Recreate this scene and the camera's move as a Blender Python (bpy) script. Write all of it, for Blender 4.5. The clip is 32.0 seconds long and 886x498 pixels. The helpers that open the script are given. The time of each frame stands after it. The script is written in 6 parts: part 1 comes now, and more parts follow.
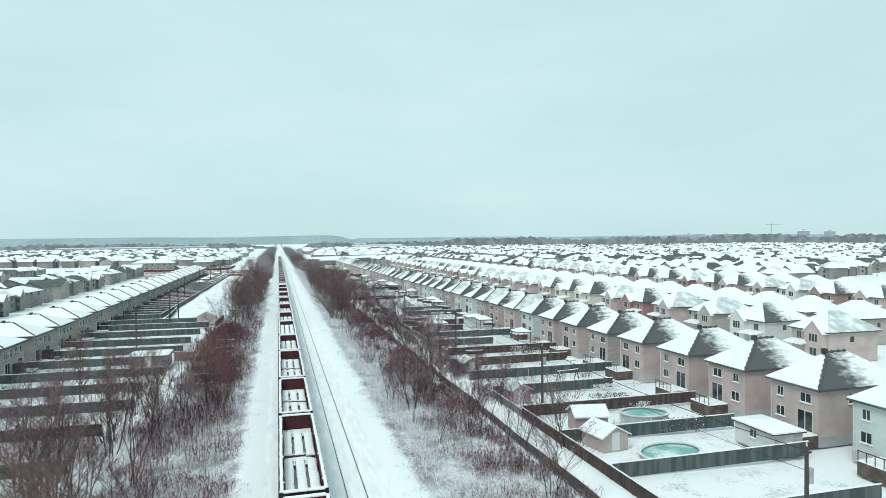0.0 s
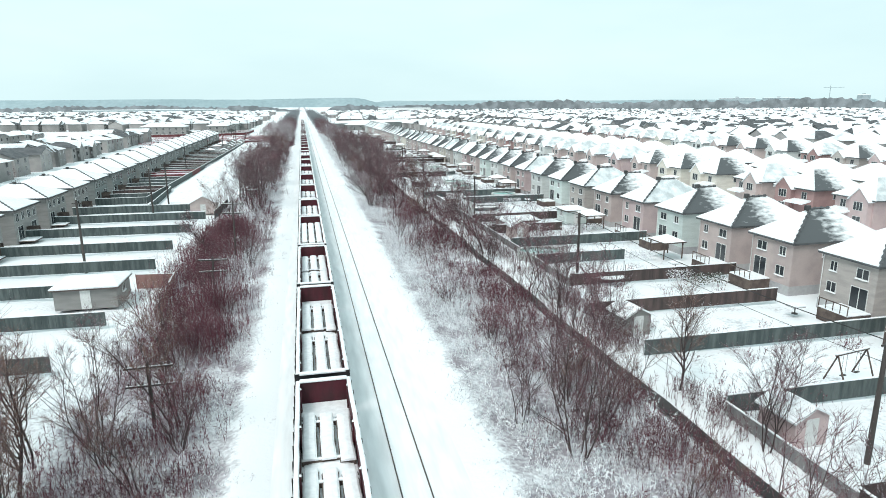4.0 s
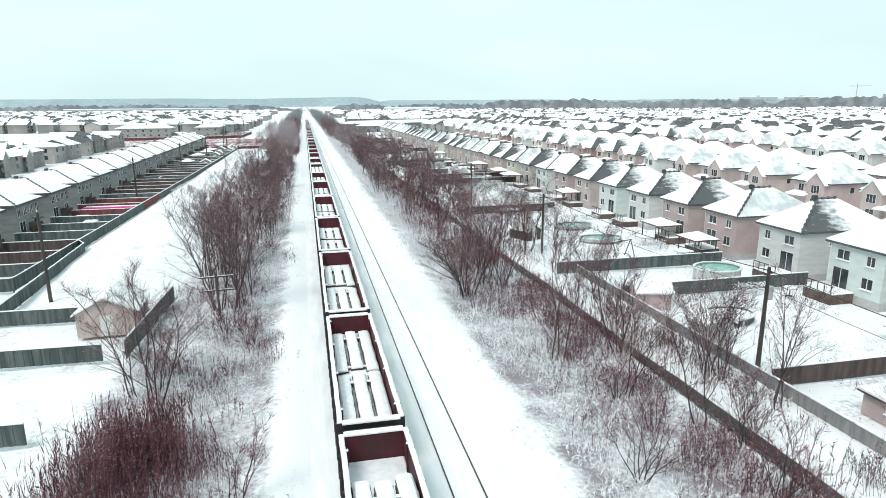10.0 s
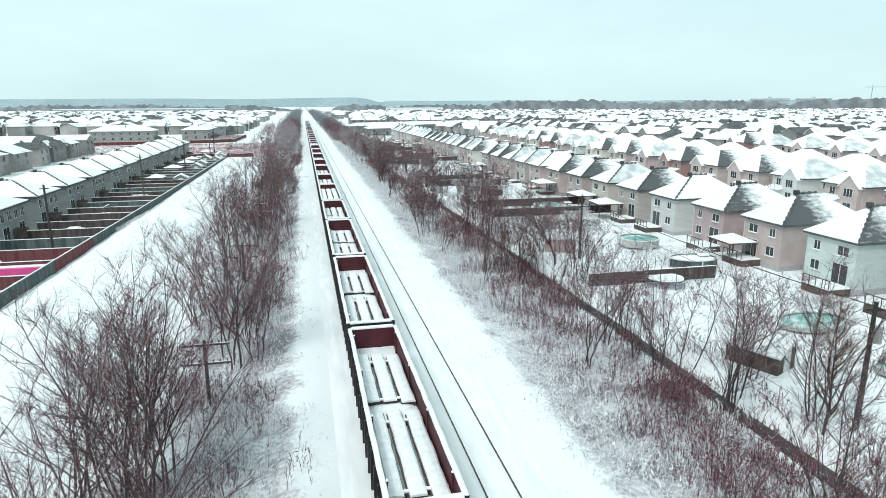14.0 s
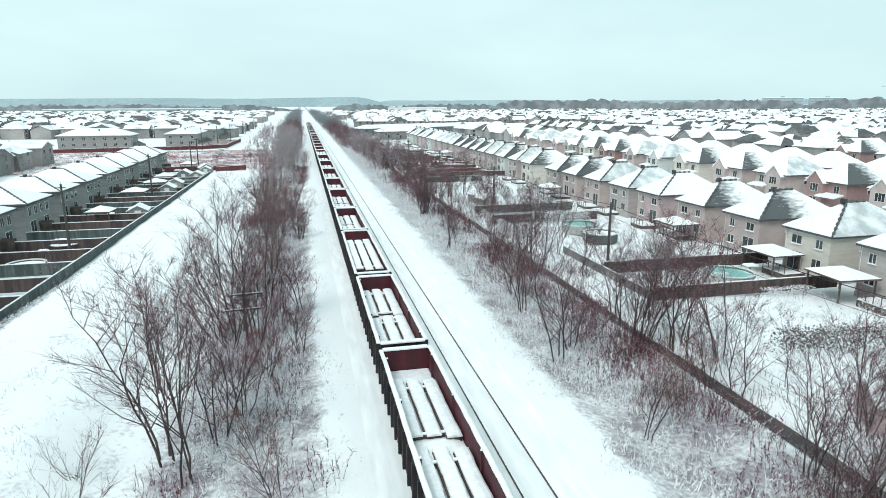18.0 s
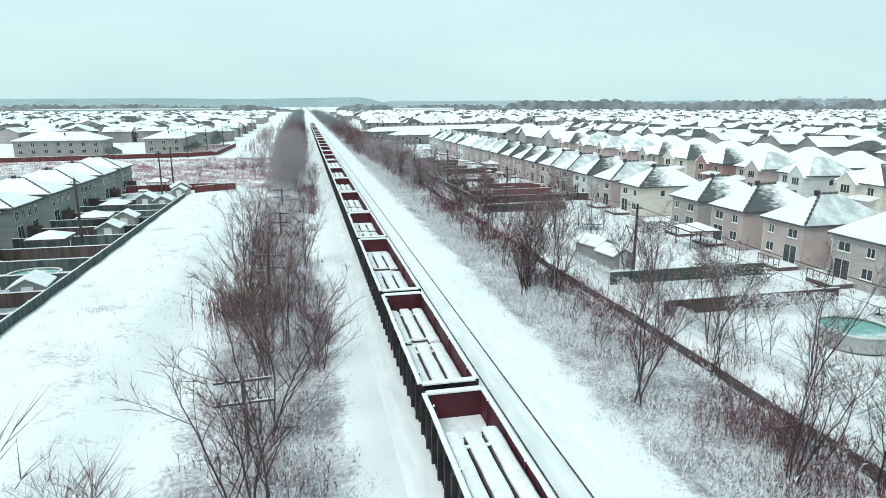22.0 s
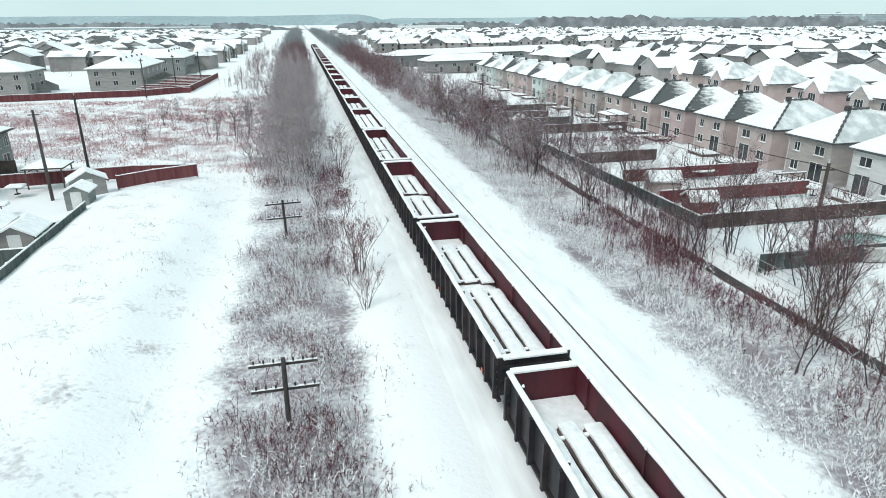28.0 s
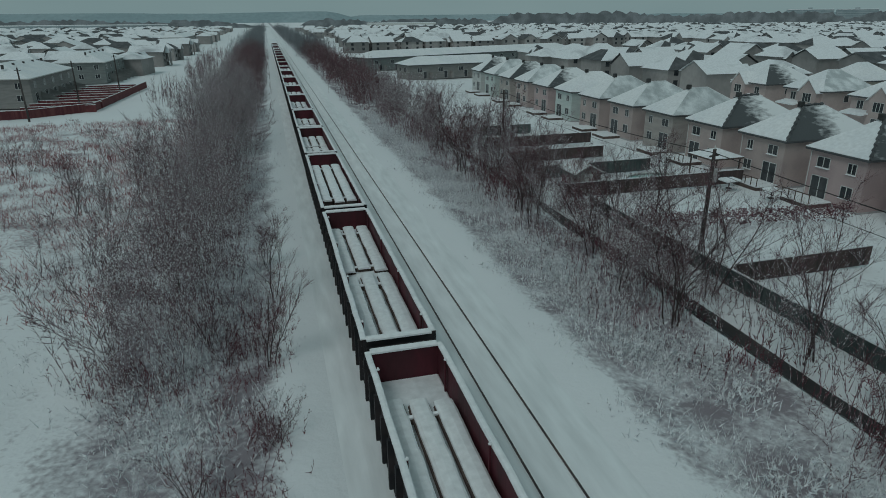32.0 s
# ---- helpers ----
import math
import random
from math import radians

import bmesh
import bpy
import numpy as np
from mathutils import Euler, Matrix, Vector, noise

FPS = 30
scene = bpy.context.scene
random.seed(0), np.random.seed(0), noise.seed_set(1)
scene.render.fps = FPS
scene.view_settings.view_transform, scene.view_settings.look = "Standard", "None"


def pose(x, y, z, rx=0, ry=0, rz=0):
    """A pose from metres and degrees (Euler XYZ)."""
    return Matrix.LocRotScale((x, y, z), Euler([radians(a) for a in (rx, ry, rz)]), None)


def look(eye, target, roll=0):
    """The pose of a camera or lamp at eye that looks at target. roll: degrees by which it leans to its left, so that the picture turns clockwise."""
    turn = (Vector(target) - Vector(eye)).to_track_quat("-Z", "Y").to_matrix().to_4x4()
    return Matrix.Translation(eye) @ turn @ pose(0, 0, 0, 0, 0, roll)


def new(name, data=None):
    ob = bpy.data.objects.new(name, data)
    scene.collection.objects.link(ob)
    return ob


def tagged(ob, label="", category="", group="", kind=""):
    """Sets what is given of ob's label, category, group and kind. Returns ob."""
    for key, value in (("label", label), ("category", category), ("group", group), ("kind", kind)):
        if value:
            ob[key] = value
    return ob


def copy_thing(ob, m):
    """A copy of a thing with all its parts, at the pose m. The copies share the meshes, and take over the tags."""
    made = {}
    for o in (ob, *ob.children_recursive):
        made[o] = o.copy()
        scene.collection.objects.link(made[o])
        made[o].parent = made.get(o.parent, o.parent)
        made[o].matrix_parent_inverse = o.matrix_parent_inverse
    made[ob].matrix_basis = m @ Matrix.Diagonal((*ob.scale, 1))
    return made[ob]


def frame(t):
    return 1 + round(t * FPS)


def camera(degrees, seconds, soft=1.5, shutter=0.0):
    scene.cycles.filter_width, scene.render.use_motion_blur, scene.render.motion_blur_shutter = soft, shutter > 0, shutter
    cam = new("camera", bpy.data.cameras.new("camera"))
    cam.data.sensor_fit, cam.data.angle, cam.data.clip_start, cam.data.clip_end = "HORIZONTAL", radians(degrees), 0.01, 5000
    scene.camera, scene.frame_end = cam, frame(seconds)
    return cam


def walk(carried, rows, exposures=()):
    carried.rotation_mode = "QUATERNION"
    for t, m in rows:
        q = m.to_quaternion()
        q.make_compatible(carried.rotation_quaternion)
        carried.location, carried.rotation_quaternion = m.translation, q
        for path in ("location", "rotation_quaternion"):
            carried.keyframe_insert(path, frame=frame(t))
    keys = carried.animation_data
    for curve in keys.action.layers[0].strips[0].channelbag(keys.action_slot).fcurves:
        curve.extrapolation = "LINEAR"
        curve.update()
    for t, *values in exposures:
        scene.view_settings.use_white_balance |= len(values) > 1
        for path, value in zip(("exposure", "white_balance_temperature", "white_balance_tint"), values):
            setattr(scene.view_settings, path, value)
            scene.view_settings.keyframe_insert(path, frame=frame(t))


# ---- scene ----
cam = camera(71.1, 32.0, 0.9)
PATH = [
    (0.0, -4.962, -10.649, 19.931, -14.91, -0.90, 0.57),
    (0.5, -4.774, -5.185, 19.812, -14.91, -0.88, 0.46),
    (1.0, -4.557, 0.275, 19.691, -14.83, -3.84, 0.40),
    (1.5, -4.333, 5.734, 19.570, -14.72, -9.70, 0.40),
    (2.0, -4.123, 11.192, 19.449, -14.64, -12.21, 0.40),
    (2.5, -3.948, 16.648, 19.332, -14.61, -12.65, 0.37),
    (3.0, -3.829, 22.105, 19.219, -14.57, -13.27, 0.31),
    (3.5, -3.787, 27.562, 19.112, -13.12, -13.24, 0.33),
    (5.5, -4.377, 49.405, 18.754, -12.15, -13.31, 0.30),
    (6.0, -4.609, 54.872, 18.670, -12.20, -13.30, 0.32),
    (6.5, -4.828, 60.343, 18.582, -12.22, -13.31, 0.31),
    (7.0, -5.012, 65.819, 18.488, -12.26, -13.28, 0.35),
    (7.5, -5.163, 71.299, 18.383, -12.28, -13.27, 0.34),
    (8.0, -5.303, 76.784, 18.269, -12.30, -13.26, 0.32),
    (8.5, -5.437, 82.277, 18.151, -12.31, -13.25, 0.35),
    (9.0, -5.569, 87.778, 18.033, -12.32, -13.26, 0.33),
    (9.5, -5.704, 93.286, 17.920, -12.36, -13.28, 0.29),
    (10.0, -5.846, 98.800, 17.817, -12.39, -13.29, 0.29),
    (10.5, -6.000, 104.318, 17.728, -12.41, -13.29, 0.31),
    (11.0, -6.166, 109.839, 17.651, -12.44, -13.26, 0.28),
    (11.5, -6.338, 115.363, 17.581, -12.47, -13.26, 0.24),
    (12.0, -6.517, 120.887, 17.519, -12.49, -13.23, 0.25),
    (12.5, -6.701, 126.412, 17.466, -12.48, -13.22, 0.25),
    (13.0, -6.890, 131.935, 17.421, -12.49, -13.20, 0.23),
    (13.5, -7.081, 137.456, 17.387, -12.49, -13.21, 0.22),
    (14.0, -7.275, 142.974, 17.363, -12.52, -13.22, 0.17),
    (14.5, -7.476, 148.486, 17.355, -12.53, -13.26, 0.16),
    (16.5, -8.333, 170.484, 17.443, -12.65, -13.27, 0.14),
    (17.0, -8.542, 176.007, 17.462, -12.64, -13.26, 0.13),
    (17.5, -8.741, 181.547, 17.466, -12.63, -13.25, 0.14),
    (18.0, -8.928, 187.098, 17.450, -12.62, -13.25, 0.17),
    (18.5, -9.101, 192.654, 17.412, -12.59, -13.23, 0.20),
    (19.0, -9.264, 198.209, 17.360, -12.59, -13.21, 0.17),
    (19.5, -9.418, 203.756, 17.296, -12.58, -13.21, 0.18),
    (20.0, -9.567, 209.290, 17.223, -12.56, -13.19, 0.18),
    (20.5, -9.711, 214.805, 17.144, -12.54, -13.20, 0.15),
    (21.0, -9.853, 220.295, 17.062, -12.53, -13.22, 0.17),
    (21.5, -9.995, 225.753, 16.979, -12.51, -13.22, 0.14),
    (22.0, -10.139, 231.174, 16.898, -12.49, -13.20, 0.12),
    (22.5, -10.281, 236.552, 16.815, -12.48, -13.19, 0.10),
    (23.0, -10.416, 241.880, 16.725, -12.46, -13.22, 0.09),
    (23.5, -10.548, 247.153, 16.631, -12.45, -13.20, 0.07),
    (24.0, -10.680, 252.365, 16.535, -12.43, -13.23, 0.06),
    (24.5, -10.817, 257.509, 16.442, -12.40, -13.23, 0.08),
    (25.0, -10.961, 262.590, 16.354, -12.40, -13.22, 0.07),
    (25.5, -11.115, 267.613, 16.274, -12.36, -13.27, 0.06),
    (27.5, -12.015, 287.266, 16.050, -12.43, -17.63, 0.18),
    (28.0, -12.070, 292.102, 15.997, -12.41, -20.18, 0.26),
    (28.5, -11.964, 296.920, 15.941, -12.41, -20.49, 0.28),
    (29.0, -11.717, 301.728, 15.886, -12.83, -20.46, 0.33),
    (29.5, -11.340, 306.530, 15.829, -14.21, -20.49, 0.23),
    (30.0, -10.845, 311.336, 15.770, -15.04, -20.47, 0.23),
    (30.5, -10.188, 316.149, 15.706, -15.19, -20.46, 0.28),
    (31.0, -9.380, 320.979, 15.639, -15.17, -20.43, 0.30),
    (31.5, -8.511, 325.830, 15.571, -15.18, -20.40, 0.41),
    (32.0, -7.672, 330.710, 15.504, -15.13, -20.44, 0.39),
]
EXPOSURES = [(0.0, 0.13, 6500, 9), (1.0, 0.2, 6520, 11), (3.0, 0.38, 6620, 14), (6.0, 0.46, 6700, 15), (9.0, 0.45, 6800, 17), (11.0, 0.43, 6720, 15), (14.0, 0.35, 6570, 12), (19.0, 0.31, 6530, 12), (23.0, 0.22, 6450, 9), (25.5, 0.2, 6450, 9), (28.0, 0.25, 6700, 15), (29.0, 0.1, 6600, 12), (30.0, -0.2, 6400, 6), (31.0, -0.82, 6350, 6), (32.0, -1.52, 6300, 6)]
walk(cam, [(t, pose(x, y, z, 90 + pitch, roll, yaw)) for t, x, y, z, yaw, pitch, roll in PATH], EXPOSURES)

# ---- world, light and exposure ----
world = bpy.data.worlds.new("overcast_sky")
world.use_nodes = True
scene.world = world
wn, wl = world.node_tree.nodes, world.node_tree.links
wn.clear()
w_out = wn.new("ShaderNodeOutputWorld")
w_bg = wn.new("ShaderNodeBackground")
w_sky = wn.new("ShaderNodeTexSky")
w_sky.sky_type, w_sky.sun_disc = "NISHITA", False
w_sky.sun_elevation, w_sky.sun_rotation = radians(32), radians(200)
w_sky.air_density, w_sky.dust_density = 1.0, 3.0
w_coord = wn.new("ShaderNodeTexCoord")
w_map = wn.new("ShaderNodeMapping")
w_map.inputs["Scale"].default_value = (1.0, 1.0, 4.0)
w_noise = wn.new("ShaderNodeTexNoise")
w_noise.inputs["Scale"].default_value, w_noise.inputs["Detail"].default_value = 2.2, 4.0
w_ramp = wn.new("ShaderNodeValToRGB")
w_ramp.color_ramp.elements[0].position, w_ramp.color_ramp.elements[1].position = 0.35, 0.68
w_ramp.color_ramp.elements[0].color = (5.35, 7.45, 7.65, 1)
w_ramp.color_ramp.elements[1].color = (6.1, 8.15, 8.3, 1)
w_mix = wn.new("ShaderNodeMixRGB")
w_mix.inputs["Fac"].default_value = 0.93
wl.new(w_coord.outputs["Generated"], w_map.inputs["Vector"])
wl.new(w_map.outputs["Vector"], w_noise.inputs["Vector"])
wl.new(w_noise.outputs["Fac"], w_ramp.inputs["Fac"])
wl.new(w_sky.outputs["Color"], w_mix.inputs["Color1"])
wl.new(w_ramp.outputs["Color"], w_mix.inputs["Color2"])
wl.new(w_mix.outputs["Color"], w_bg.inputs["Color"])
w_bg.inputs["Strength"].default_value = 0.10
wl.new(w_bg.outputs["Background"], w_out.inputs["Surface"])

sun = new("sun", bpy.data.lights.new("sun", "SUN"))
sun.data.energy, sun.data.angle, sun.data.color = 1.5, radians(22), (1.0, 0.98, 0.96)
sun.matrix_world = look((0, 0, 60), (34, 30, 0))


# ---- materials ----
def material(name, a, b, rough=0.8, coarse=0.4, fine=12.0, bump=0.15, metal=0.0, snow=0.0, frost=0.0, spread=0.06, edge=(0.42, 0.62), stretch=(1, 1, 1)):
    """Two colours mixed by coarse noise, varied by fine noise and from object to object; snow lies on what faces up, frost clings in specks."""
    m = bpy.data.materials.new(name)
    m.use_nodes = True
    n, k = m.node_tree.nodes, m.node_tree.links
    p = n["Principled BSDF"]
    p.inputs["Roughness"].default_value, p.inputs["Metallic"].default_value = rough, metal
    co = n.new("ShaderNodeNewGeometry")
    mp = n.new("ShaderNodeMapping")
    mp.inputs["Scale"].default_value = stretch
    k.new(co.outputs["Position"], mp.inputs["Vector"])
    t1, t2 = n.new("ShaderNodeTexNoise"), n.new("ShaderNodeTexNoise")
    for t, s in ((t1, coarse), (t2, fine)):
        t.inputs["Scale"].default_value, t.inputs["Detail"].default_value = s, 5.0
        k.new(mp.outputs["Vector"], t.inputs["Vector"])
    r = n.new("ShaderNodeMapRange")
    r.inputs["From Min"].default_value, r.inputs["From Max"].default_value = edge
    k.new(t1.outputs["Fac"], r.inputs["Value"])
    mx = n.new("ShaderNodeMixRGB")
    mx.inputs["Color1"].default_value, mx.inputs["Color2"].default_value = (*a, 1), (*b, 1)
    k.new(r.outputs["Result"], mx.inputs["Fac"])
    oi = n.new("ShaderNodeObjectInfo")
    va = n.new("ShaderNodeMath")
    va.operation = "MULTIPLY_ADD"
    va.inputs[1].default_value, va.inputs[2].default_value = 0.45, 0.77
    k.new(t2.outputs["Fac"], va.inputs[0])
    vo = n.new("ShaderNodeMath")
    vo.operation = "MULTIPLY_ADD"
    vo.inputs[1].default_value = spread * 2
    k.new(oi.outputs["Random"], vo.inputs[0])
    k.new(va.outputs[0], vo.inputs[2])
    hs = n.new("ShaderNodeHueSaturation")
    k.new(vo.outputs[0], hs.inputs["Value"])
    k.new(mx.outputs["Color"], hs.inputs["Color"])
    last = hs.outputs["Color"]
    if snow or frost:
        sm = n.new("ShaderNodeMixRGB")
        sm.inputs["Color2"].default_value = (0.86, 0.88, 0.89, 1)
        k.new(last, sm.inputs["Color1"])
        if snow:
            sx = n.new("ShaderNodeSeparateXYZ")
            k.new(co.outputs["Normal"], sx.inputs[0])
            ad = n.new("ShaderNodeMath")
            ad.operation = "MULTIPLY_ADD"
            ad.inputs[1].default_value = 0.9
            k.new(t1.outputs["Fac"], ad.inputs[0])
            k.new(sx.outputs["Z"], ad.inputs[2])
            rs = n.new("ShaderNodeMapRange")
            rs.inputs["From Min"].default_value, rs.inputs["From Max"].default_value = 1.45 - snow, 1.6 - snow
            k.new(ad.outputs[0], rs.inputs["Value"])
            k.new(rs.outputs["Result"], sm.inputs["Fac"])
        else:
            rs = n.new("ShaderNodeMapRange")
            rs.inputs["From Min"].default_value, rs.inputs["From Max"].default_value = 0.62 - frost, 0.72 - frost
            k.new(t2.outputs["Fac"], rs.inputs["Value"])
            k.new(rs.outputs["Result"], sm.inputs["Fac"])
        last = sm.outputs["Color"]
    k.new(last, p.inputs["Base Color"])
    if bump:
        bp = n.new("ShaderNodeBump")
        bp.inputs["Strength"].default_value, bp.inputs["Distance"].default_value = bump, 0.05
        k.new(t2.outputs["Fac"], bp.inputs["Height"])
        k.new(bp.outputs["Normal"], p.inputs["Normal"])
    return m


SNOW = material("snow", (0.84, 0.86, 0.87), (0.78, 0.81, 0.83), 0.75, 0.25, 3.0, 0.25, spread=0.01)
BED_SNOW = material("packed_snow", (0.86, 0.88, 0.89), (0.78, 0.82, 0.83), 0.7, 0.12, 2.0, 0.2, spread=0.0, stretch=(1, 0.15, 1))
RAIL = material("rusty_rail", (0.06, 0.05, 0.05), (0.11, 0.08, 0.07), 0.5, 1.0, 20, 0.1, 0.5)
CAR_BLACK = material("gondola_black_paint", (0.016, 0.016, 0.019), (0.042, 0.034, 0.036), 0.65, 0.8, 9, 0.15, 0.1)
CAR_RED = material("gondola_maroon_rust", (0.085, 0.012, 0.022), (0.05, 0.012, 0.017), 0.7, 0.9, 6, 0.25, 0.1, stretch=(1, 1, 0.3))
STEEL = material("dark_steel", (0.05, 0.05, 0.055), (0.09, 0.085, 0.08), 0.5, 2, 15, 0.1, 0.6)
REFLECTOR = material("orange_reflector", (0.85, 0.14, 0.06), (0.75, 0.1, 0.05), 0.35, 2, 9, 0.0)
TIMBER = material("dark_timber", (0.075, 0.055, 0.05), (0.13, 0.1, 0.085), 0.9, 1.2, 14, 0.3)
POLE_WOOD = material("weathered_pole", (0.04, 0.035, 0.034), (0.085, 0.075, 0.07), 0.9, 0.8, 14, 0.3, stretch=(1, 1, 0.15))
BARK = material("grey_brown_bark", (0.052, 0.036, 0.037), (0.10, 0.072, 0.07), 0.95, 1.5, 10, 0.3, snow=0.22)
TWIG = material("bare_twigs", (0.078, 0.034, 0.041), (0.165, 0.082, 0.095), 0.95, 0.5, 14, 0.0, frost=0.05)
TWIG_BROWN = material("brown_bare_twigs", (0.11, 0.058, 0.048), (0.21, 0.125, 0.105), 0.95, 0.5, 14, 0.0, frost=0.04)
TWIG_RED = material("reddish_bare_twigs", (0.10, 0.026, 0.038), (0.19, 0.072, 0.092), 0.95, 0.4, 14, 0.0, frost=0.03)
TWIG_GREY = material("frosty_thicket_twigs", (0.105, 0.062, 0.072), (0.24, 0.18, 0.2), 0.95, 0.4, 9, 0.0, frost=0.1)
TWIG_FROST = material("frosted_twigs", (0.2, 0.165, 0.19), (0.46, 0.46, 0.51), 0.95, 0.5, 7, 0.0, frost=0.21)
TWIG_SNOW = material("snow_laden_twigs", (0.36, 0.345, 0.38), (0.74, 0.77, 0.80), 0.9, 0.35, 6, 0.0, frost=0.2)
WEED = material("snowy_dry_weeds", (0.26, 0.255, 0.29), (0.50, 0.53, 0.58), 0.95, 0.25, 5, 0.0, frost=0.21)
FENCE_GREY = material("grey_fence_boards", (0.05, 0.066, 0.066), (0.10, 0.122, 0.12), 0.9, 0.7, 8, 0.2, stretch=(3, 3, 0.4))
FENCE_BROWN = material("dark_brown_fence_boards", (0.05, 0.038, 0.037), (0.095, 0.068, 0.063), 0.9, 0.7, 8, 0.2, stretch=(3, 3, 0.4))
FENCE_RED = material("reddish_fence_boards", (0.11, 0.03, 0.035), (0.16, 0.055, 0.055), 0.9, 0.7, 8, 0.2, stretch=(3, 3, 0.4))
FENCE_SALMON = material("salmon_fence_boards", (0.30, 0.17, 0.15), (0.22, 0.12, 0.11), 0.9, 0.7, 8, 0.2, stretch=(3, 3, 0.4))
SHINGLE = material("dark_shingles", (0.07, 0.075, 0.08), (0.11, 0.115, 0.12), 0.9, 0.6, 8, 0.3)
GLASS = material("dark_window_glass", (0.03, 0.035, 0.04), (0.06, 0.065, 0.07), 0.12, 0.5, 2, 0.0)
WHITE_TRIM = material("white_trim", (0.62, 0.63, 0.62), (0.54, 0.55, 0.54), 0.6, 1, 9, 0.05)
BLACK_TRIM = material("black_vent_metal", (0.03, 0.03, 0.03), (0.06, 0.06, 0.06), 0.6, 1, 9, 0.05)
POOL = material("teal_pool_cover", (0.16, 0.36, 0.335), (0.62, 0.72, 0.71), 0.45, 0.5, 4, 0.1, edge=(0.46, 0.66))
POOL_WALL = material("pale_pool_wall", (0.48, 0.5, 0.48), (0.38, 0.4, 0.39), 0.6, 0.8, 6, 0.05)
CEDAR = material("snowy_evergreen", (0.045, 0.055, 0.04), (0.09, 0.09, 0.07), 0.95, 0.7, 5, 0.4, frost=0.08)
WATER = material("black_creek_water", (0.02, 0.017, 0.017), (0.05, 0.04, 0.04), 0.55, 0.5, 5, 0.1)
# Far twigs are lighter and bluer, the haze of distance mixed into their colour.
FAR_WOOD = material("haze_tinted_bare_woods", (0.15, 0.165, 0.175), (0.25, 0.27, 0.285), 0.95, 0.05, 0.5, 0.0)
LOT_GRASS = material("reddish_dead_grass", (0.30, 0.11, 0.12), (0.45, 0.27, 0.28), 0.95, 0.08, 4, 0.0, frost=0.05)
# Hill colour has the haze painted in: woods paled to grey-blue.
HILL = material("haze_tinted_wooded_hill", (0.27, 0.36, 0.385), (0.33, 0.42, 0.445), 1.0, 0.004, 0.05, 0.0)
CONCRETE = material("pale_concrete", (0.42, 0.42, 0.42), (0.34, 0.34, 0.35), 0.85, 0.2, 3, 0.05)
FENCE_PALE = material("pale_grey_fence_boards", (0.19, 0.19, 0.195), (0.27, 0.265, 0.26), 0.9, 0.7, 8, 0.2, stretch=(3, 3, 0.4))
# Glass and walls of far buildings and crane, lightened to paint in haze.
FAR_GLASS = material("haze_tinted_window_band", (0.20, 0.25, 0.27), (0.24, 0.29, 0.31), 0.5, 0.1, 1, 0.0)
FAR_WALL = material("haze_tinted_far_wall", (0.30, 0.36, 0.38), (0.36, 0.41, 0.43), 0.9, 0.1, 3, 0.0)
WALLS = [
    material("beige_brick", (0.47, 0.39, 0.372), (0.40, 0.33, 0.318), 0.9, 0.5, 16, 0.25),
    material("pinkish_brick", (0.48, 0.375, 0.37), (0.41, 0.32, 0.32), 0.9, 0.5, 16, 0.25),
    material("light_grey_siding", (0.56, 0.57, 0.56), (0.50, 0.51, 0.50), 0.8, 0.5, 10, 0.1, stretch=(1, 1, 5)),
    material("taupe_siding", (0.40, 0.365, 0.345), (0.34, 0.31, 0.295), 0.8, 0.5, 10, 0.1, stretch=(1, 1, 5)),
    material("cream_siding", (0.58, 0.545, 0.49), (0.52, 0.48, 0.43), 0.8, 0.5, 10, 0.1, stretch=(1, 1, 5)),
    material("red_brick", (0.33, 0.21, 0.20), (0.27, 0.17, 0.165), 0.9, 0.5, 16, 0.25),
    material("pale_mint_siding", (0.54, 0.60, 0.58), (0.48, 0.54, 0.52), 0.8, 0.5, 10, 0.1, stretch=(1, 1, 5)),
]
WALL_WORDS = ["beige brick", "pinkish brick", "light grey sided", "taupe sided", "cream sided", "red brick", "pale mint sided"]
GREY_WALL = material("grey_townhouse_siding", (0.20, 0.22, 0.215), (0.165, 0.18, 0.178), 0.85, 0.5, 10, 0.1, stretch=(1, 1, 5))
TAUPE_WALL = material("taupe_townhouse_siding", (0.26, 0.255, 0.245), (0.215, 0.21, 0.205), 0.85, 0.5, 10, 0.1, stretch=(1, 1, 5))


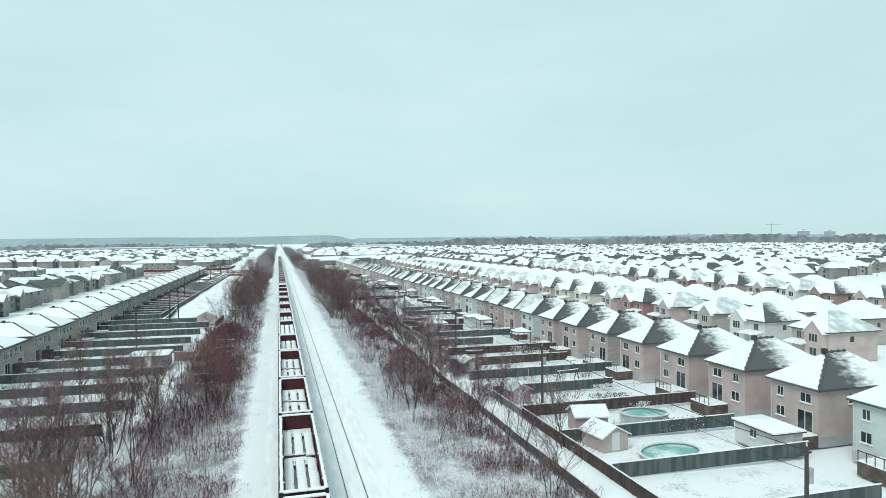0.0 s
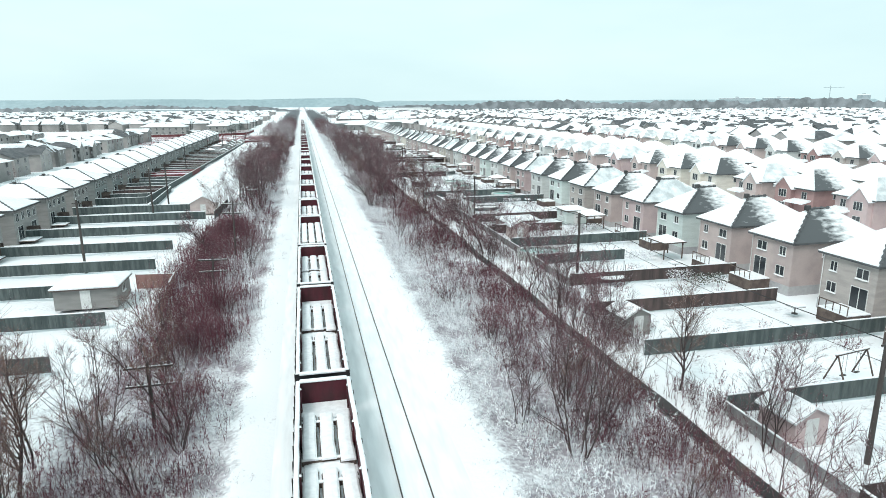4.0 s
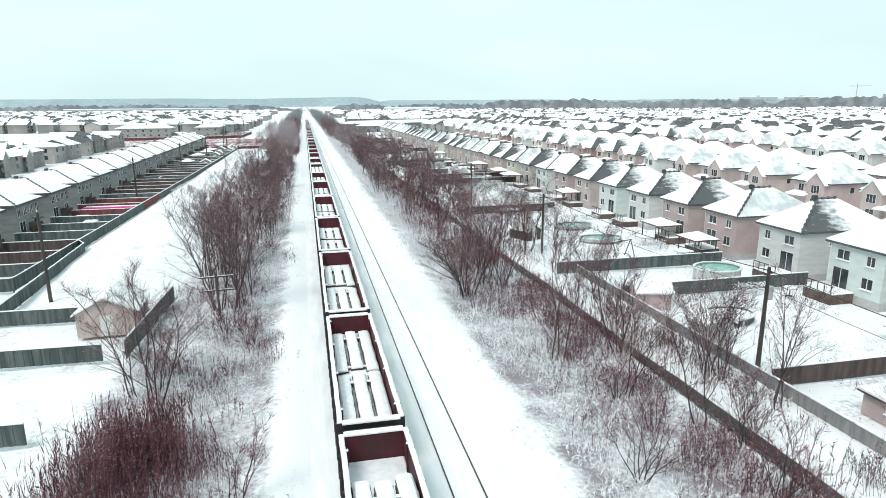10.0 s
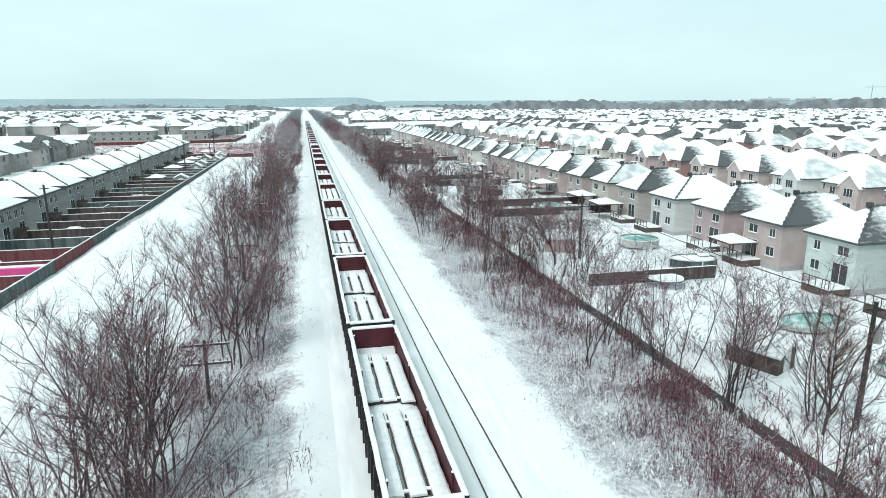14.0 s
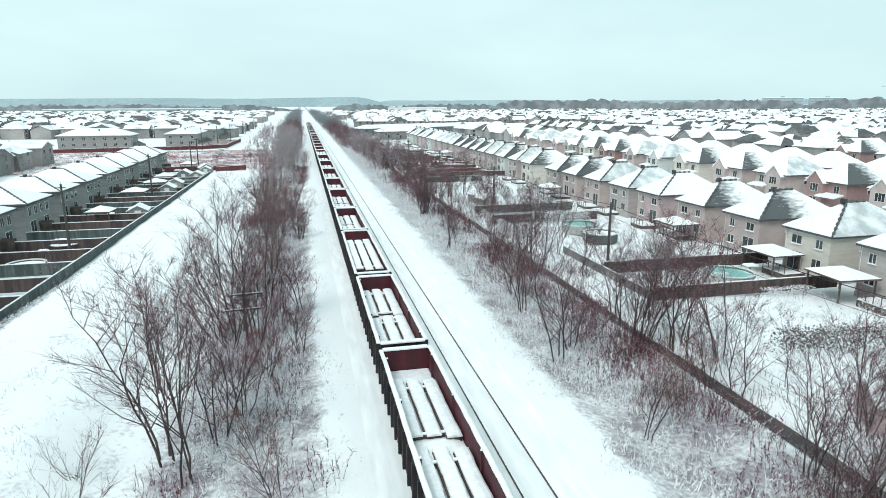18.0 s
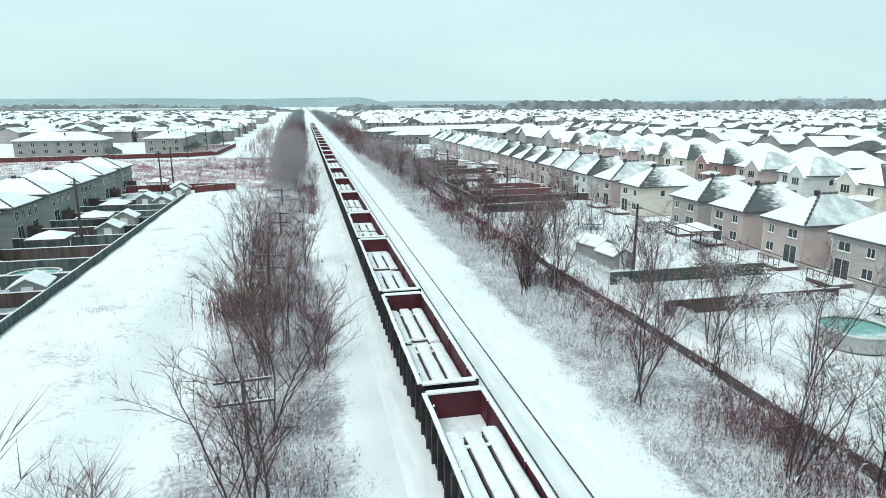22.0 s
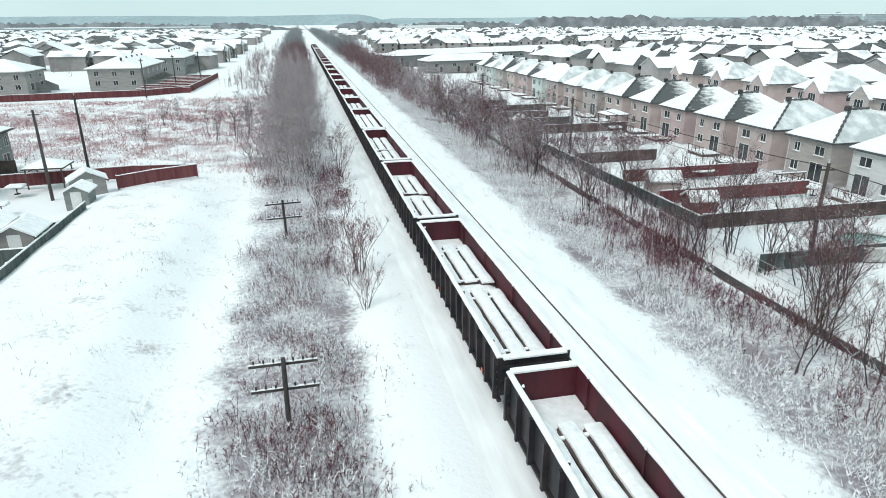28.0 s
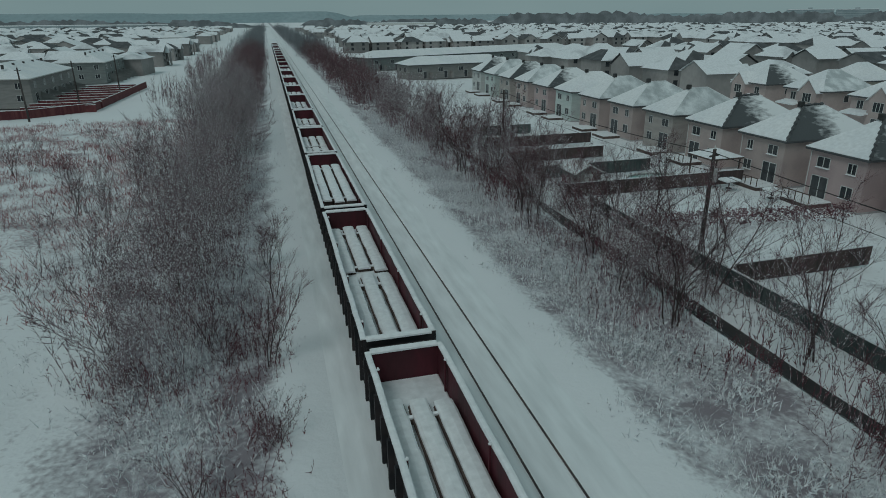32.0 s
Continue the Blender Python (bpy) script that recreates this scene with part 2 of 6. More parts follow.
def ground_material():
    """Snow with dead grass showing through where the weeds attribute allows it."""
    m = bpy.data.materials.new("snowy_ground")
    m.use_nodes = True
    n, k = m.node_tree.nodes, m.node_tree.links
    p = n["Principled BSDF"]
    p.inputs["Roughness"].default_value = 0.8
    co = n.new("ShaderNodeNewGeometry")
    at = n.new("ShaderNodeAttribute")
    at.attribute_name = "weeds"
    t1, t2, t3 = (n.new("ShaderNodeTexNoise") for _ in range(3))
    for t, s, d in ((t1, 0.35, 6), (t2, 3.5, 6), (t3, 0.06, 3)):
        t.inputs["Scale"].default_value, t.inputs["Detail"].default_value = s, d
        k.new(co.outputs["Position"], t.inputs["Vector"])
    a1 = n.new("ShaderNodeMath")
    a1.operation = "MULTIPLY_ADD"
    a1.inputs[1].default_value = 0.75
    k.new(t2.outputs["Fac"], a1.inputs[0])
    k.new(t1.outputs["Fac"], a1.inputs[2])
    a2 = n.new("ShaderNodeMath")
    a2.operation = "MULTIPLY_ADD"
    a2.inputs[1].default_value = 0.62
    k.new(at.outputs["Fac"], a2.inputs[0])
    k.new(a1.outputs[0], a2.inputs[2])
    r = n.new("ShaderNodeMapRange")
    r.inputs["From Min"].default_value, r.inputs["From Max"].default_value = 1.12, 1.5
    k.new(a2.outputs[0], r.inputs["Value"])
    sn = n.new("ShaderNodeMixRGB")
    sn.inputs["Color1"].default_value, sn.inputs["Color2"].default_value = (0.85, 0.87, 0.88, 1), (0.77, 0.80, 0.82, 1)
    k.new(t3.outputs["Fac"], sn.inputs["Fac"])
    gr = n.new("ShaderNodeMixRGB")
    gr.inputs["Color1"].default_value, gr.inputs["Color2"].default_value = (0.40, 0.395, 0.43, 1), (0.18, 0.14, 0.155, 1)
    k.new(t1.outputs["Fac"], gr.inputs["Fac"])
    mx = n.new("ShaderNodeMixRGB")
    k.new(r.outputs["Result"], mx.inputs["Fac"])
    k.new(sn.outputs["Color"], mx.inputs["Color1"])
    k.new(gr.outputs["Color"], mx.inputs["Color2"])
    k.new(mx.outputs["Color"], p.inputs["Base Color"])
    bp = n.new("ShaderNodeBump")
    bp.inputs["Strength"].default_value, bp.inputs["Distance"].default_value = 0.4, 0.12
    k.new(t2.outputs["Fac"], bp.inputs["Height"])
    k.new(bp.outputs["Normal"], p.inputs["Normal"])
    return m


GROUND = ground_material()


def scoured_roof():
    """Dark shingles from which the wind has swept the snow near the rear hip, in streaks along the courses; snow farther back."""
    m = bpy.data.materials.new("wind_scoured_shingles")
    m.use_nodes = True
    n, k = m.node_tree.nodes, m.node_tree.links
    p = n["Principled BSDF"]
    p.inputs["Roughness"].default_value = 0.85
    tc, oi = n.new("ShaderNodeTexCoord"), n.new("ShaderNodeObjectInfo")
    sx = n.new("ShaderNodeSeparateXYZ")
    k.new(tc.outputs["Object"], sx.inputs[0])
    mp = n.new("ShaderNodeMapping")
    mp.inputs["Scale"].default_value = (1.1, 1.4, 3.5)
    ge = n.new("ShaderNodeNewGeometry")
    k.new(ge.outputs["Position"], mp.inputs["Vector"])
    t1, t2 = n.new("ShaderNodeTexNoise"), n.new("ShaderNodeTexNoise")
    t1.inputs["Scale"].default_value, t1.inputs["Detail"].default_value = 1.0, 6
    t2.inputs["Scale"].default_value = 9.0
    k.new(mp.outputs["Vector"], t1.inputs["Vector"])
    k.new(mp.outputs["Vector"], t2.inputs["Vector"])
    far = n.new("ShaderNodeMapRange")
    far.inputs["From Min"].default_value, far.inputs["From Max"].default_value = 2.6, 8.8
    k.new(sx.outputs["X"], far.inputs["Value"])
    a = n.new("ShaderNodeMath")
    a.operation = "ADD"
    k.new(far.outputs["Result"], a.inputs[0])
    k.new(t1.outputs["Fac"], a.inputs[1])
    b = n.new("ShaderNodeMath")
    b.operation = "MULTIPLY_ADD"
    b.inputs[1].default_value = 0.35
    k.new(oi.outputs["Random"], b.inputs[0])
    k.new(a.outputs[0], b.inputs[2])
    r = n.new("ShaderNodeMapRange")
    r.inputs["From Min"].default_value, r.inputs["From Max"].default_value = 0.84, 1.3
    k.new(b.outputs[0], r.inputs["Value"])
    mx = n.new("ShaderNodeMixRGB")
    mx.inputs["Color1"].default_value, mx.inputs["Color2"].default_value = (0.085, 0.095, 0.1, 1), (0.80, 0.83, 0.84, 1)
    k.new(r.outputs["Result"], mx.inputs["Fac"])
    k.new(mx.outputs["Color"], p.inputs["Base Color"])
    bp = n.new("ShaderNodeBump")
    bp.inputs["Strength"].default_value, bp.inputs["Distance"].default_value = 0.4, 0.05
    k.new(t2.outputs["Fac"], bp.inputs["Height"])
    k.new(bp.outputs["Normal"], p.inputs["Normal"])
    return m


SCOURED = scoured_roof()
THIN_SNOW = material("thin_snow_on_shingles", (0.42, 0.46, 0.47), (0.72, 0.76, 0.77), 0.85, 0.6, 6, 0.2, edge=(0.4, 0.66))


# ---- mesh tools ----
class Shape:
    """Vertices and faces of one mesh, gathered piece by piece."""

    def __init__(self):
        self.v, self.f, self.cuts = [], [], []

    def paint(self):
        """Faces added from here on take the next material."""
        self.cuts.append(len(self.f))
        return self

    def poly(self, *pts):
        i = len(self.v)
        self.v += [tuple(q) for q in pts]
        self.f.append(tuple(range(i, i + len(pts))))
        return self

    def box(self, x0, y0, z0, x1, y1, z1, bevel=0.0):
        i = len(self.v)
        b = bevel
        self.v += [(x0, y0, z0), (x1, y0, z0), (x1, y1, z0), (x0, y1, z0)]
        if b:
            self.v += [(x0, y0, z1 - b), (x1, y0, z1 - b), (x1, y1, z1 - b), (x0, y1, z1 - b)]
            self.v += [(x0 + b, y0 + b, z1), (x1 - b, y0 + b, z1), (x1 - b, y1 - b, z1), (x0 + b, y1 - b, z1)]
        else:
            self.v += [(x0, y0, z1), (x1, y0, z1), (x1, y1, z1), (x0, y1, z1)]
        self.f.append((i + 3, i + 2, i + 1, i))
        rings = 2 if b else 1
        for r in range(rings):
            o = i + 4 * r
            for a in range(4):
                c = (a + 1) % 4
                self.f.append((o + a, o + c, o + 4 + c, o + 4 + a))
        o = i + 4 * rings
        self.f.append((o, o + 1, o + 2, o + 3))
        return self

    def slab(self, base, drop):
        """A closed plate: the top face given, its underside drop below."""
        i, m = len(self.v), len(base)
        self.v += [tuple(q) for q in base] + [(q[0], q[1], q[2] - drop) for q in base]
        self.f.append(tuple(range(i, i + m)))
        self.f.append(tuple(range(i + 2 * m - 1, i + m - 1, -1)))
        for a in range(m):
            c = (a + 1) % m
            self.f.append((i + c, i + a, i + m + a, i + m + c))
        return self

    def tube(self, p, q, r0, r1, n=6, cap=True):
        p, q = Vector(p), Vector(q)
        d = (q - p).normalized()
        u = d.cross(Vector((0, 0, 1)) if abs(d.z) < 0.9 else Vector((1, 0, 0))).normalized()
        w = d.cross(u)
        i = len(self.v)
        for c, r in ((p, r0), (q, r1)):
            for a in range(n):
                s = 2 * math.pi * a / n
                self.v.append(tuple(c + (u * math.cos(s) + w * math.sin(s)) * r))
        for a in range(n):
            c = (a + 1) % n
            self.f.append((i + a, i + c, i + n + c, i + n + a))
        if cap:
            self.f.append(tuple(range(i + n, i + 2 * n)))
            self.f.append(tuple(range(i + n - 1, i - 1, -1)))
        return self

    def mesh(self, name, mat, smooth=False):
        me = bpy.data.meshes.new(name)
        me.from_pydata(self.v, [], self.f)
        for one in mat if isinstance(mat, (list, tuple)) else (mat,):
            me.materials.append(one)
        for c in self.cuts:
            for q in me.polygons[c:]:
                q.material_index += 1
        if smooth:
            me.polygons.foreach_set("use_smooth", [True] * len(me.polygons))
        me.update()
        return me


def part(name, shape, mat, parent=None, label="", at=None, smooth=False):
    """Links a shape, or a mesh made before, as one object under its thing or part."""
    me = shape if isinstance(shape, bpy.types.Mesh) else shape.mesh(name, mat, smooth)
    ob = new(name, me)
    if parent:
        ob.parent = parent
    if at is not None:
        ob.matrix_basis = at
    if label:
        ob["label"] = label
    return ob


def thing(name, label, category, group="", at=None):
    ob = new(name)
    ob.empty_display_size = 0.3
    if at is not None:
        ob.matrix_basis = at
    return tagged(ob, label, category, group)


def raw(name, verts, faces, mat):
    """One mesh from arrays: verts (n, 3), faces (m, 3 or 4)."""
    me = bpy.data.meshes.new(name)
    k = faces.shape[1]
    me.vertices.add(len(verts))
    me.vertices.foreach_set("co", np.asarray(verts, "f").ravel())
    me.loops.add(faces.size)
    me.loops.foreach_set("vertex_index", np.asarray(faces, "i").ravel())
    me.polygons.add(len(faces))
    me.polygons.foreach_set("loop_start", np.arange(0, faces.size, k, dtype="i"))
    me.polygons.foreach_set("loop_total", np.full(len(faces), k, "i"))
    me.materials.append(mat)
    me.update(calc_edges=True)
    me.validate()
    return me


# ---- the lines of the plan: all run nearly along y ----
def x_creek(y):
    return np.maximum(19.6 - 0.0115 * y, 15.7)


def x_fence_right(y):
    return 22.2 - 0.0150 * y


def x_row_right(y):
    return 45.4 - 0.0150 * y


def x_fence_left(y):
    return -34.6 + 0.017 * (y - 190)


def x_row_left(y):
    return -45.3 - 0.006 * (y - 250)


def smooth(a, b, v):
    u = np.clip((v - a) / (b - a), 0, 1)
    return u * u * (3 - 2 * u)


def height(x, y):
    """Ground height: the track bed, its ditches, the creek's bed, the snowy bank on the left."""
    x, y = np.asarray(x, float), np.asarray(y, float)
    z = -0.12 - 0.5 * smooth(5.0, 8.5, x) - 0.45 * smooth(-7.8, -10.5, x)
    c = x_creek(y)
    z = z - 0.75 * np.exp(-((x - c) / 0.75) ** 4) * smooth(700, 640, y)
    z = z + 0.35 * smooth(c + 1, c + 2.2, x) * smooth(40, 20, x)
    bank = smooth(-36, -30, x) * smooth(-19, -24, x) * smooth(366, 352, y) * smooth(150, 185, y)
    z = z + 1.3 * bank
    z = z + 0.10 * np.sin(x * 0.9 + 0.31 * y) * np.sin(y * 0.45 + 0.2 * x) * (smooth(5, 7, x) * smooth(16, 13, x) + smooth(-8, -9.5, x))
    return z


def ground_sheet():
    xs = np.concatenate([[-4000, -1800, -900, -500, -300, -200, -140, -100, -80, -65, -55], np.arange(-48, -36, 2.0), np.arange(-36, 24, 0.5), np.arange(24, 48, 2.0), [52, 60, 75, 100, 140, 200, 300, 500, 900, 1800, 4000]])
    ys = np.concatenate([[-1500, -600, -200, -80, -40], np.arange(-20, 420, 1.6), np.arange(420, 700, 8.0), [760, 850, 1000, 1300, 1800, 2600, 3400, 4500]])
    gx, gy = np.meshgrid(xs, ys)
    gz = height(gx, gy)
    v = np.stack([gx.ravel(), gy.ravel(), gz.ravel()], 1)
    nx, ny = len(xs), len(ys)
    i = (np.arange(ny - 1)[:, None] * nx + np.arange(nx - 1)[None, :]).ravel()
    f = np.stack([i, i + 1, i + nx + 1, i + nx], 1)
    me = raw("ground", v, f, GROUND)
    weeds = np.zeros(gx.shape)
    left = smooth(-7.6, -9.5, gx + 1.6 * smooth(296, 304, gy) * smooth(350, 342, gy)) * smooth(-21.5, -18, gx - 2.2 * smooth(160, 185, gy) * smooth(372, 362, gy))
    right = smooth(5.0, 7.0, gx) * smooth(x_creek(gy) - 0.4, x_creek(gy) - 2.2, gx)
    lot = smooth(-120, -100, gx) * smooth(-17, -20, gx) * smooth(366, 372, gy) * smooth(445, 435, gy)
    weeds = np.maximum(np.maximum(left * 0.86, right * 0.86), lot * 0.5)
    weeds = np.maximum(weeds, 0.26 * smooth(-34, -30, gx) * smooth(-17, -20, gx))
    weeds = np.maximum(weeds, 0.3 * smooth(20, 24, gx) * smooth(44, 40, gx))
    a = me.attributes.new("weeds", "FLOAT", "POINT")
    a.data.foreach_set("value", weeds.ravel().astype("f"))
    me.polygons.foreach_set("use_smooth", [True] * len(me.polygons))
    tagged(new("ground", me), "snow-covered ground with dead grass showing through", "ground", kind="structure")


ground_sheet()

# creek water, a dark narrow strip in its bed
ys = np.arange(-40, 661, 6.0)
xc = x_creek(ys)
wig = 0.12 * np.sin(ys * 0.21) + 0.08 * np.sin(ys * 0.57)
cv = np.concatenate([np.stack([xc - 0.52 + wig, ys, np.full_like(ys, -0.92)], 1), np.stack([xc + 0.52 + wig, ys, np.full_like(ys, -0.92)], 1)])
m = len(ys)
ci = np.arange(m - 1)
tagged(new("creek_water", raw("creek_water", cv, np.stack([ci, ci + m, ci + m + 1, ci + 1], 1), WATER)), "narrow black creek running between snowy banks", "creek", kind="structure")


# ---- railway ----
def rails():
    for name, cx in (("railway_track", 0.75), ("railway_track", -3.45)):
        th = thing(name, "snow-buried railway track with thin dark rails", "railway track", "parallel tracks")
        for sx in (-0.75, 0.75):
            s = Shape()
            s.box(cx + sx - 0.028, -60, -0.12, cx + sx + 0.028, 1500, 0.03)
            part("rail", s, RAIL, th)
    s = Shape()
    prof = [(-7.0, -0.2), (-5.6, 0.0), (-5.0, 0.036), (-1.9, 0.036), (-1.1, -0.03), (-0.3, -0.045), (2.4, -0.045), (3.1, -0.07), (4.6, -0.2)]
    for (xa, za), (xb, zb) in zip(prof[:-1], prof[1:]):
        s.poly((xa, -60, za), (xb, -60, zb), (xb, 1500, zb), (xa, 1500, za))
    tagged(part("track_bed", s, BED_SNOW), "flat packed snow over the track bed", "track bed", kind="structure")


rails()


# ---- the train ----
def snow_ridge(s, x, y0, y1, z, wide, tall, step=0.8, seed=0):
    """A rounded, slightly uneven ridge of snow along y."""
    rnd = random.Random(seed)
    n = max(2, int((y1 - y0) / step))
    prof = [(-1, -0.25), (-0.97, 0.35), (-0.7, 0.8), (0, 1.0), (0.7, 0.8), (0.97, 0.35), (1, -0.25)]
    i0 = len(s.v)
    for j in range(n + 1):
        y = y0 + (y1 - y0) * j / n
        end = 0.55 if j in (0, n) else 1.0
        k, w, off = rnd.uniform(0.85, 1.12) * end, rnd.uniform(0.95, 1.03), rnd.uniform(-0.02, 0.02)
        for px, pz in prof:
            s.v.append((x + off + px * wide * 0.5 * w, y, z + pz * tall * k))
    m = len(prof)
    for j in range(n):
        for a in range(m - 1):
            q = i0 + j * m + a
            s.f.append((q, q + 1, q + m + 1, q + m))
    s.f.append(tuple(range(i0, i0 + m)))
    s.f.append(tuple(reversed(range(i0 + n * m, i0 + n * m + m))))
    return s


TOP, FLOOR, HALF = 2.9, 1.15, 1.5


def gondola(long, detailed, at):
    """An open gondola wagon, its south coupler face at the origin, reaching north."""
    L = long - 1.1
    g = thing("gondola_wagon", "black ribbed open gondola wagon with maroon inside, snow on its rims", "train wagon", "wagons of the freight train", at)
    y0, y1 = 0.55, 0.55 + L
    for sx in (-1, 1):
        s = Shape().box(min(sx * HALF, sx * (HALF - 0.06)), y0, FLOOR - 0.1, max(sx * HALF, sx * (HALF - 0.06)), y1, TOP - 0.1)
        side = part("side", s, CAR_BLACK, g)
        ribs = 15 if long > 18 else 12
        rib = Shape().box(-0.17, -0.08, FLOOR - 0.34, 0.1, 0.08, TOP - 0.14).mesh("rib", CAR_BLACK)
        many = Shape()
        for r in range(ribs):
            yy = y0 + 0.25 + (L - 0.5) * r / (ribs - 1)
            if detailed and sx < 0:
                part("rib", rib, None, side, at=pose(sx * (HALF + 0.05), yy, 0))
            else:
                xx = sx * (HALF + 0.05)
                many.box(xx - 0.12, yy - 0.08, FLOOR - 0.34, xx + 0.12, yy + 0.08, TOP - 0.14)
        if many.f:
            tagged(part("ribs", many, CAR_BLACK, side), kind="stuff")
        xi = sx * (HALF - 0.075)
        part("inner_lining", Shape().box(min(xi, xi - sx * 0.02), y0 + 0.1, FLOOR, max(xi, xi - sx * 0.02), y1 - 0.1, TOP - 0.11), CAR_RED, side, "rusty maroon inner wall")
        part("top_chord", Shape().box(sx * HALF - 0.1, y0, TOP - 0.1, sx * HALF + 0.1, y1, TOP - 0.02, 0.02), CAR_BLACK, side)
        part("rim_snow", snow_ridge(Shape(), sx * HALF, y0, y1, TOP - 0.025, 0.25, 0.09, 0.9, 3 + sx), SNOW, side, "snow lying on the rim")
        part("sill", Shape().box(sx * HALF - 0.08, y0, FLOOR - 0.42, sx * HALF + 0.1, y1, FLOOR - 0.3), CAR_BLACK, side)
        if detailed:
            for q in (0.08, 0.36, 0.64, 0.92):
                xs = sx * (HALF - 0.17)
                st = Shape().tube((xs, y0 + L * q, FLOOR), (xs, y0 + L * q, TOP + 0.05), 0.05, 0.045, 5).paint()
                part("stake", st.tube((xs, y0 + L * q, TOP + 0.04), (xs, y0 + L * q, TOP + 0.13), 0.07, 0.03, 6), (CAR_RED, SNOW), side)
            for q in (0.12, 0.62) if sx < 0 else ():
                xr = sx * (HALF + 0.12)
                part("reflector", Shape().box(xr - 0.012, y0 + L * q - 0.06, FLOOR - 0.3, xr + 0.012, y0 + L * q + 0.06, FLOOR - 0.08), REFLECTOR, side, "orange reflector strip")
    for yy, d in ((y0, 1), (y1, -1)):
        e = part("end", Shape().box(-HALF + 0.06, min(yy, yy + d * 0.08), FLOOR - 0.1, HALF - 0.06, max(yy, yy + d * 0.08), TOP - 0.06), CAR_BLACK, g)
        yl = yy + d * 0.09
        part("inner_lining", Shape().box(-HALF + 0.1, min(yl, yl + d * 0.02), FLOOR, HALF - 0.1, max(yl, yl + d * 0.02), TOP - 0.08), CAR_RED, e, "rusty maroon inner wall")
        for zz in (1.75, 2.35):
            part("end_beam", Shape().box(-HALF + 0.08, min(yy, yy - d * 0.12), zz, HALF - 0.08, max(yy, yy - d * 0.12), zz + 0.13), CAR_BLACK, e)
        part("rim_snow", Shape().box(-HALF + 0.1, yy - 0.17, TOP - 0.065, HALF - 0.1, yy + 0.17, TOP + 0.07, 0.06), SNOW, e, "snow lying on the rim")
        if not detailed:
            continue
        part("platform", Shape().box(-0.9, min(yy, yy - d * 0.4), 0.95, 0.9, max(yy, yy - d * 0.4), 1.05), STEEL, e)
        part("platform_snow", Shape().box(-0.88, min(yy, yy - d * 0.38), 1.051, 0.88, max(yy, yy - d * 0.38), 1.12, 0.02), SNOW, e)
        part("coupler", Shape().box(-0.14, min(yy, yy - d * 0.55), 0.72, 0.14, max(yy, yy - d * 0.55), 0.98, 0.03), STEEL, g)
        part("brake_step", Shape().box(0.55, min(yy, yy - d * 0.22), 1.9, 1.2, max(yy, yy - d * 0.22), 1.95).tube((0.9, yy - d * 0.2, 1.95), (0.9, yy - d * 0.2, 2.6), 0.02, 0.02, 5), STEEL, e)
        for sx in (-1, 1):
            lad = Shape()
            for r in range(5):
                lad.box(sx * (HALF + 0.09) - 0.02, yy + d * 0.08, 1.05 + 0.36 * r, sx * (HALF + 0.09) + 0.02, yy + d * 0.46, 1.09 + 0.36 * r) if d > 0 else lad.box(sx * (HALF + 0.09) - 0.02, yy - 0.46, 1.05 + 0.36 * r, sx * (HALF + 0.09) + 0.02, yy - 0.08, 1.09 + 0.36 * r)
            part("ladder", lad, STEEL, g)
    part("floor", Shape().box(-HALF + 0.1, y0 + 0.1, FLOOR - 0.12, HALF - 0.1, y1 - 0.1, FLOOR), CAR_RED, g)
    part("floor_snow", Shape().box(-HALF + 0.1, y0 + 0.12, FLOOR + 0.002, HALF - 0.1, y1 - 0.12, FLOOR + 0.36, 0.06), SNOW, g, "snow lying in the wagon")
    for yy in (y0 + 2.0, y1 - 2.0) if detailed else ():
        t = part("bogie", Shape().box(-1.05, yy - 1.1, 0.42, -0.95, yy + 1.1, 0.62).box(0.95, yy - 1.1, 0.42, 1.05, yy + 1.1, 0.62).box(-1.0, yy - 0.2, 0.45, 1.0, yy + 0.2, 0.7), STEEL, g)
        for wy in (-0.85, 0.85):
            ws = Shape().tube((-0.9, yy + wy, 0.46), (0.9, yy + wy, 0.46), 0.08, 0.08, 6)
            for sx in (-0.75, 0.75):
                ws.tube((sx - 0.06, yy + wy, 0.46), (sx + 0.06, yy + wy, 0.46), 0.43, 0.43, 14)
            part("wheelset", ws, STEEL, t)
    return g


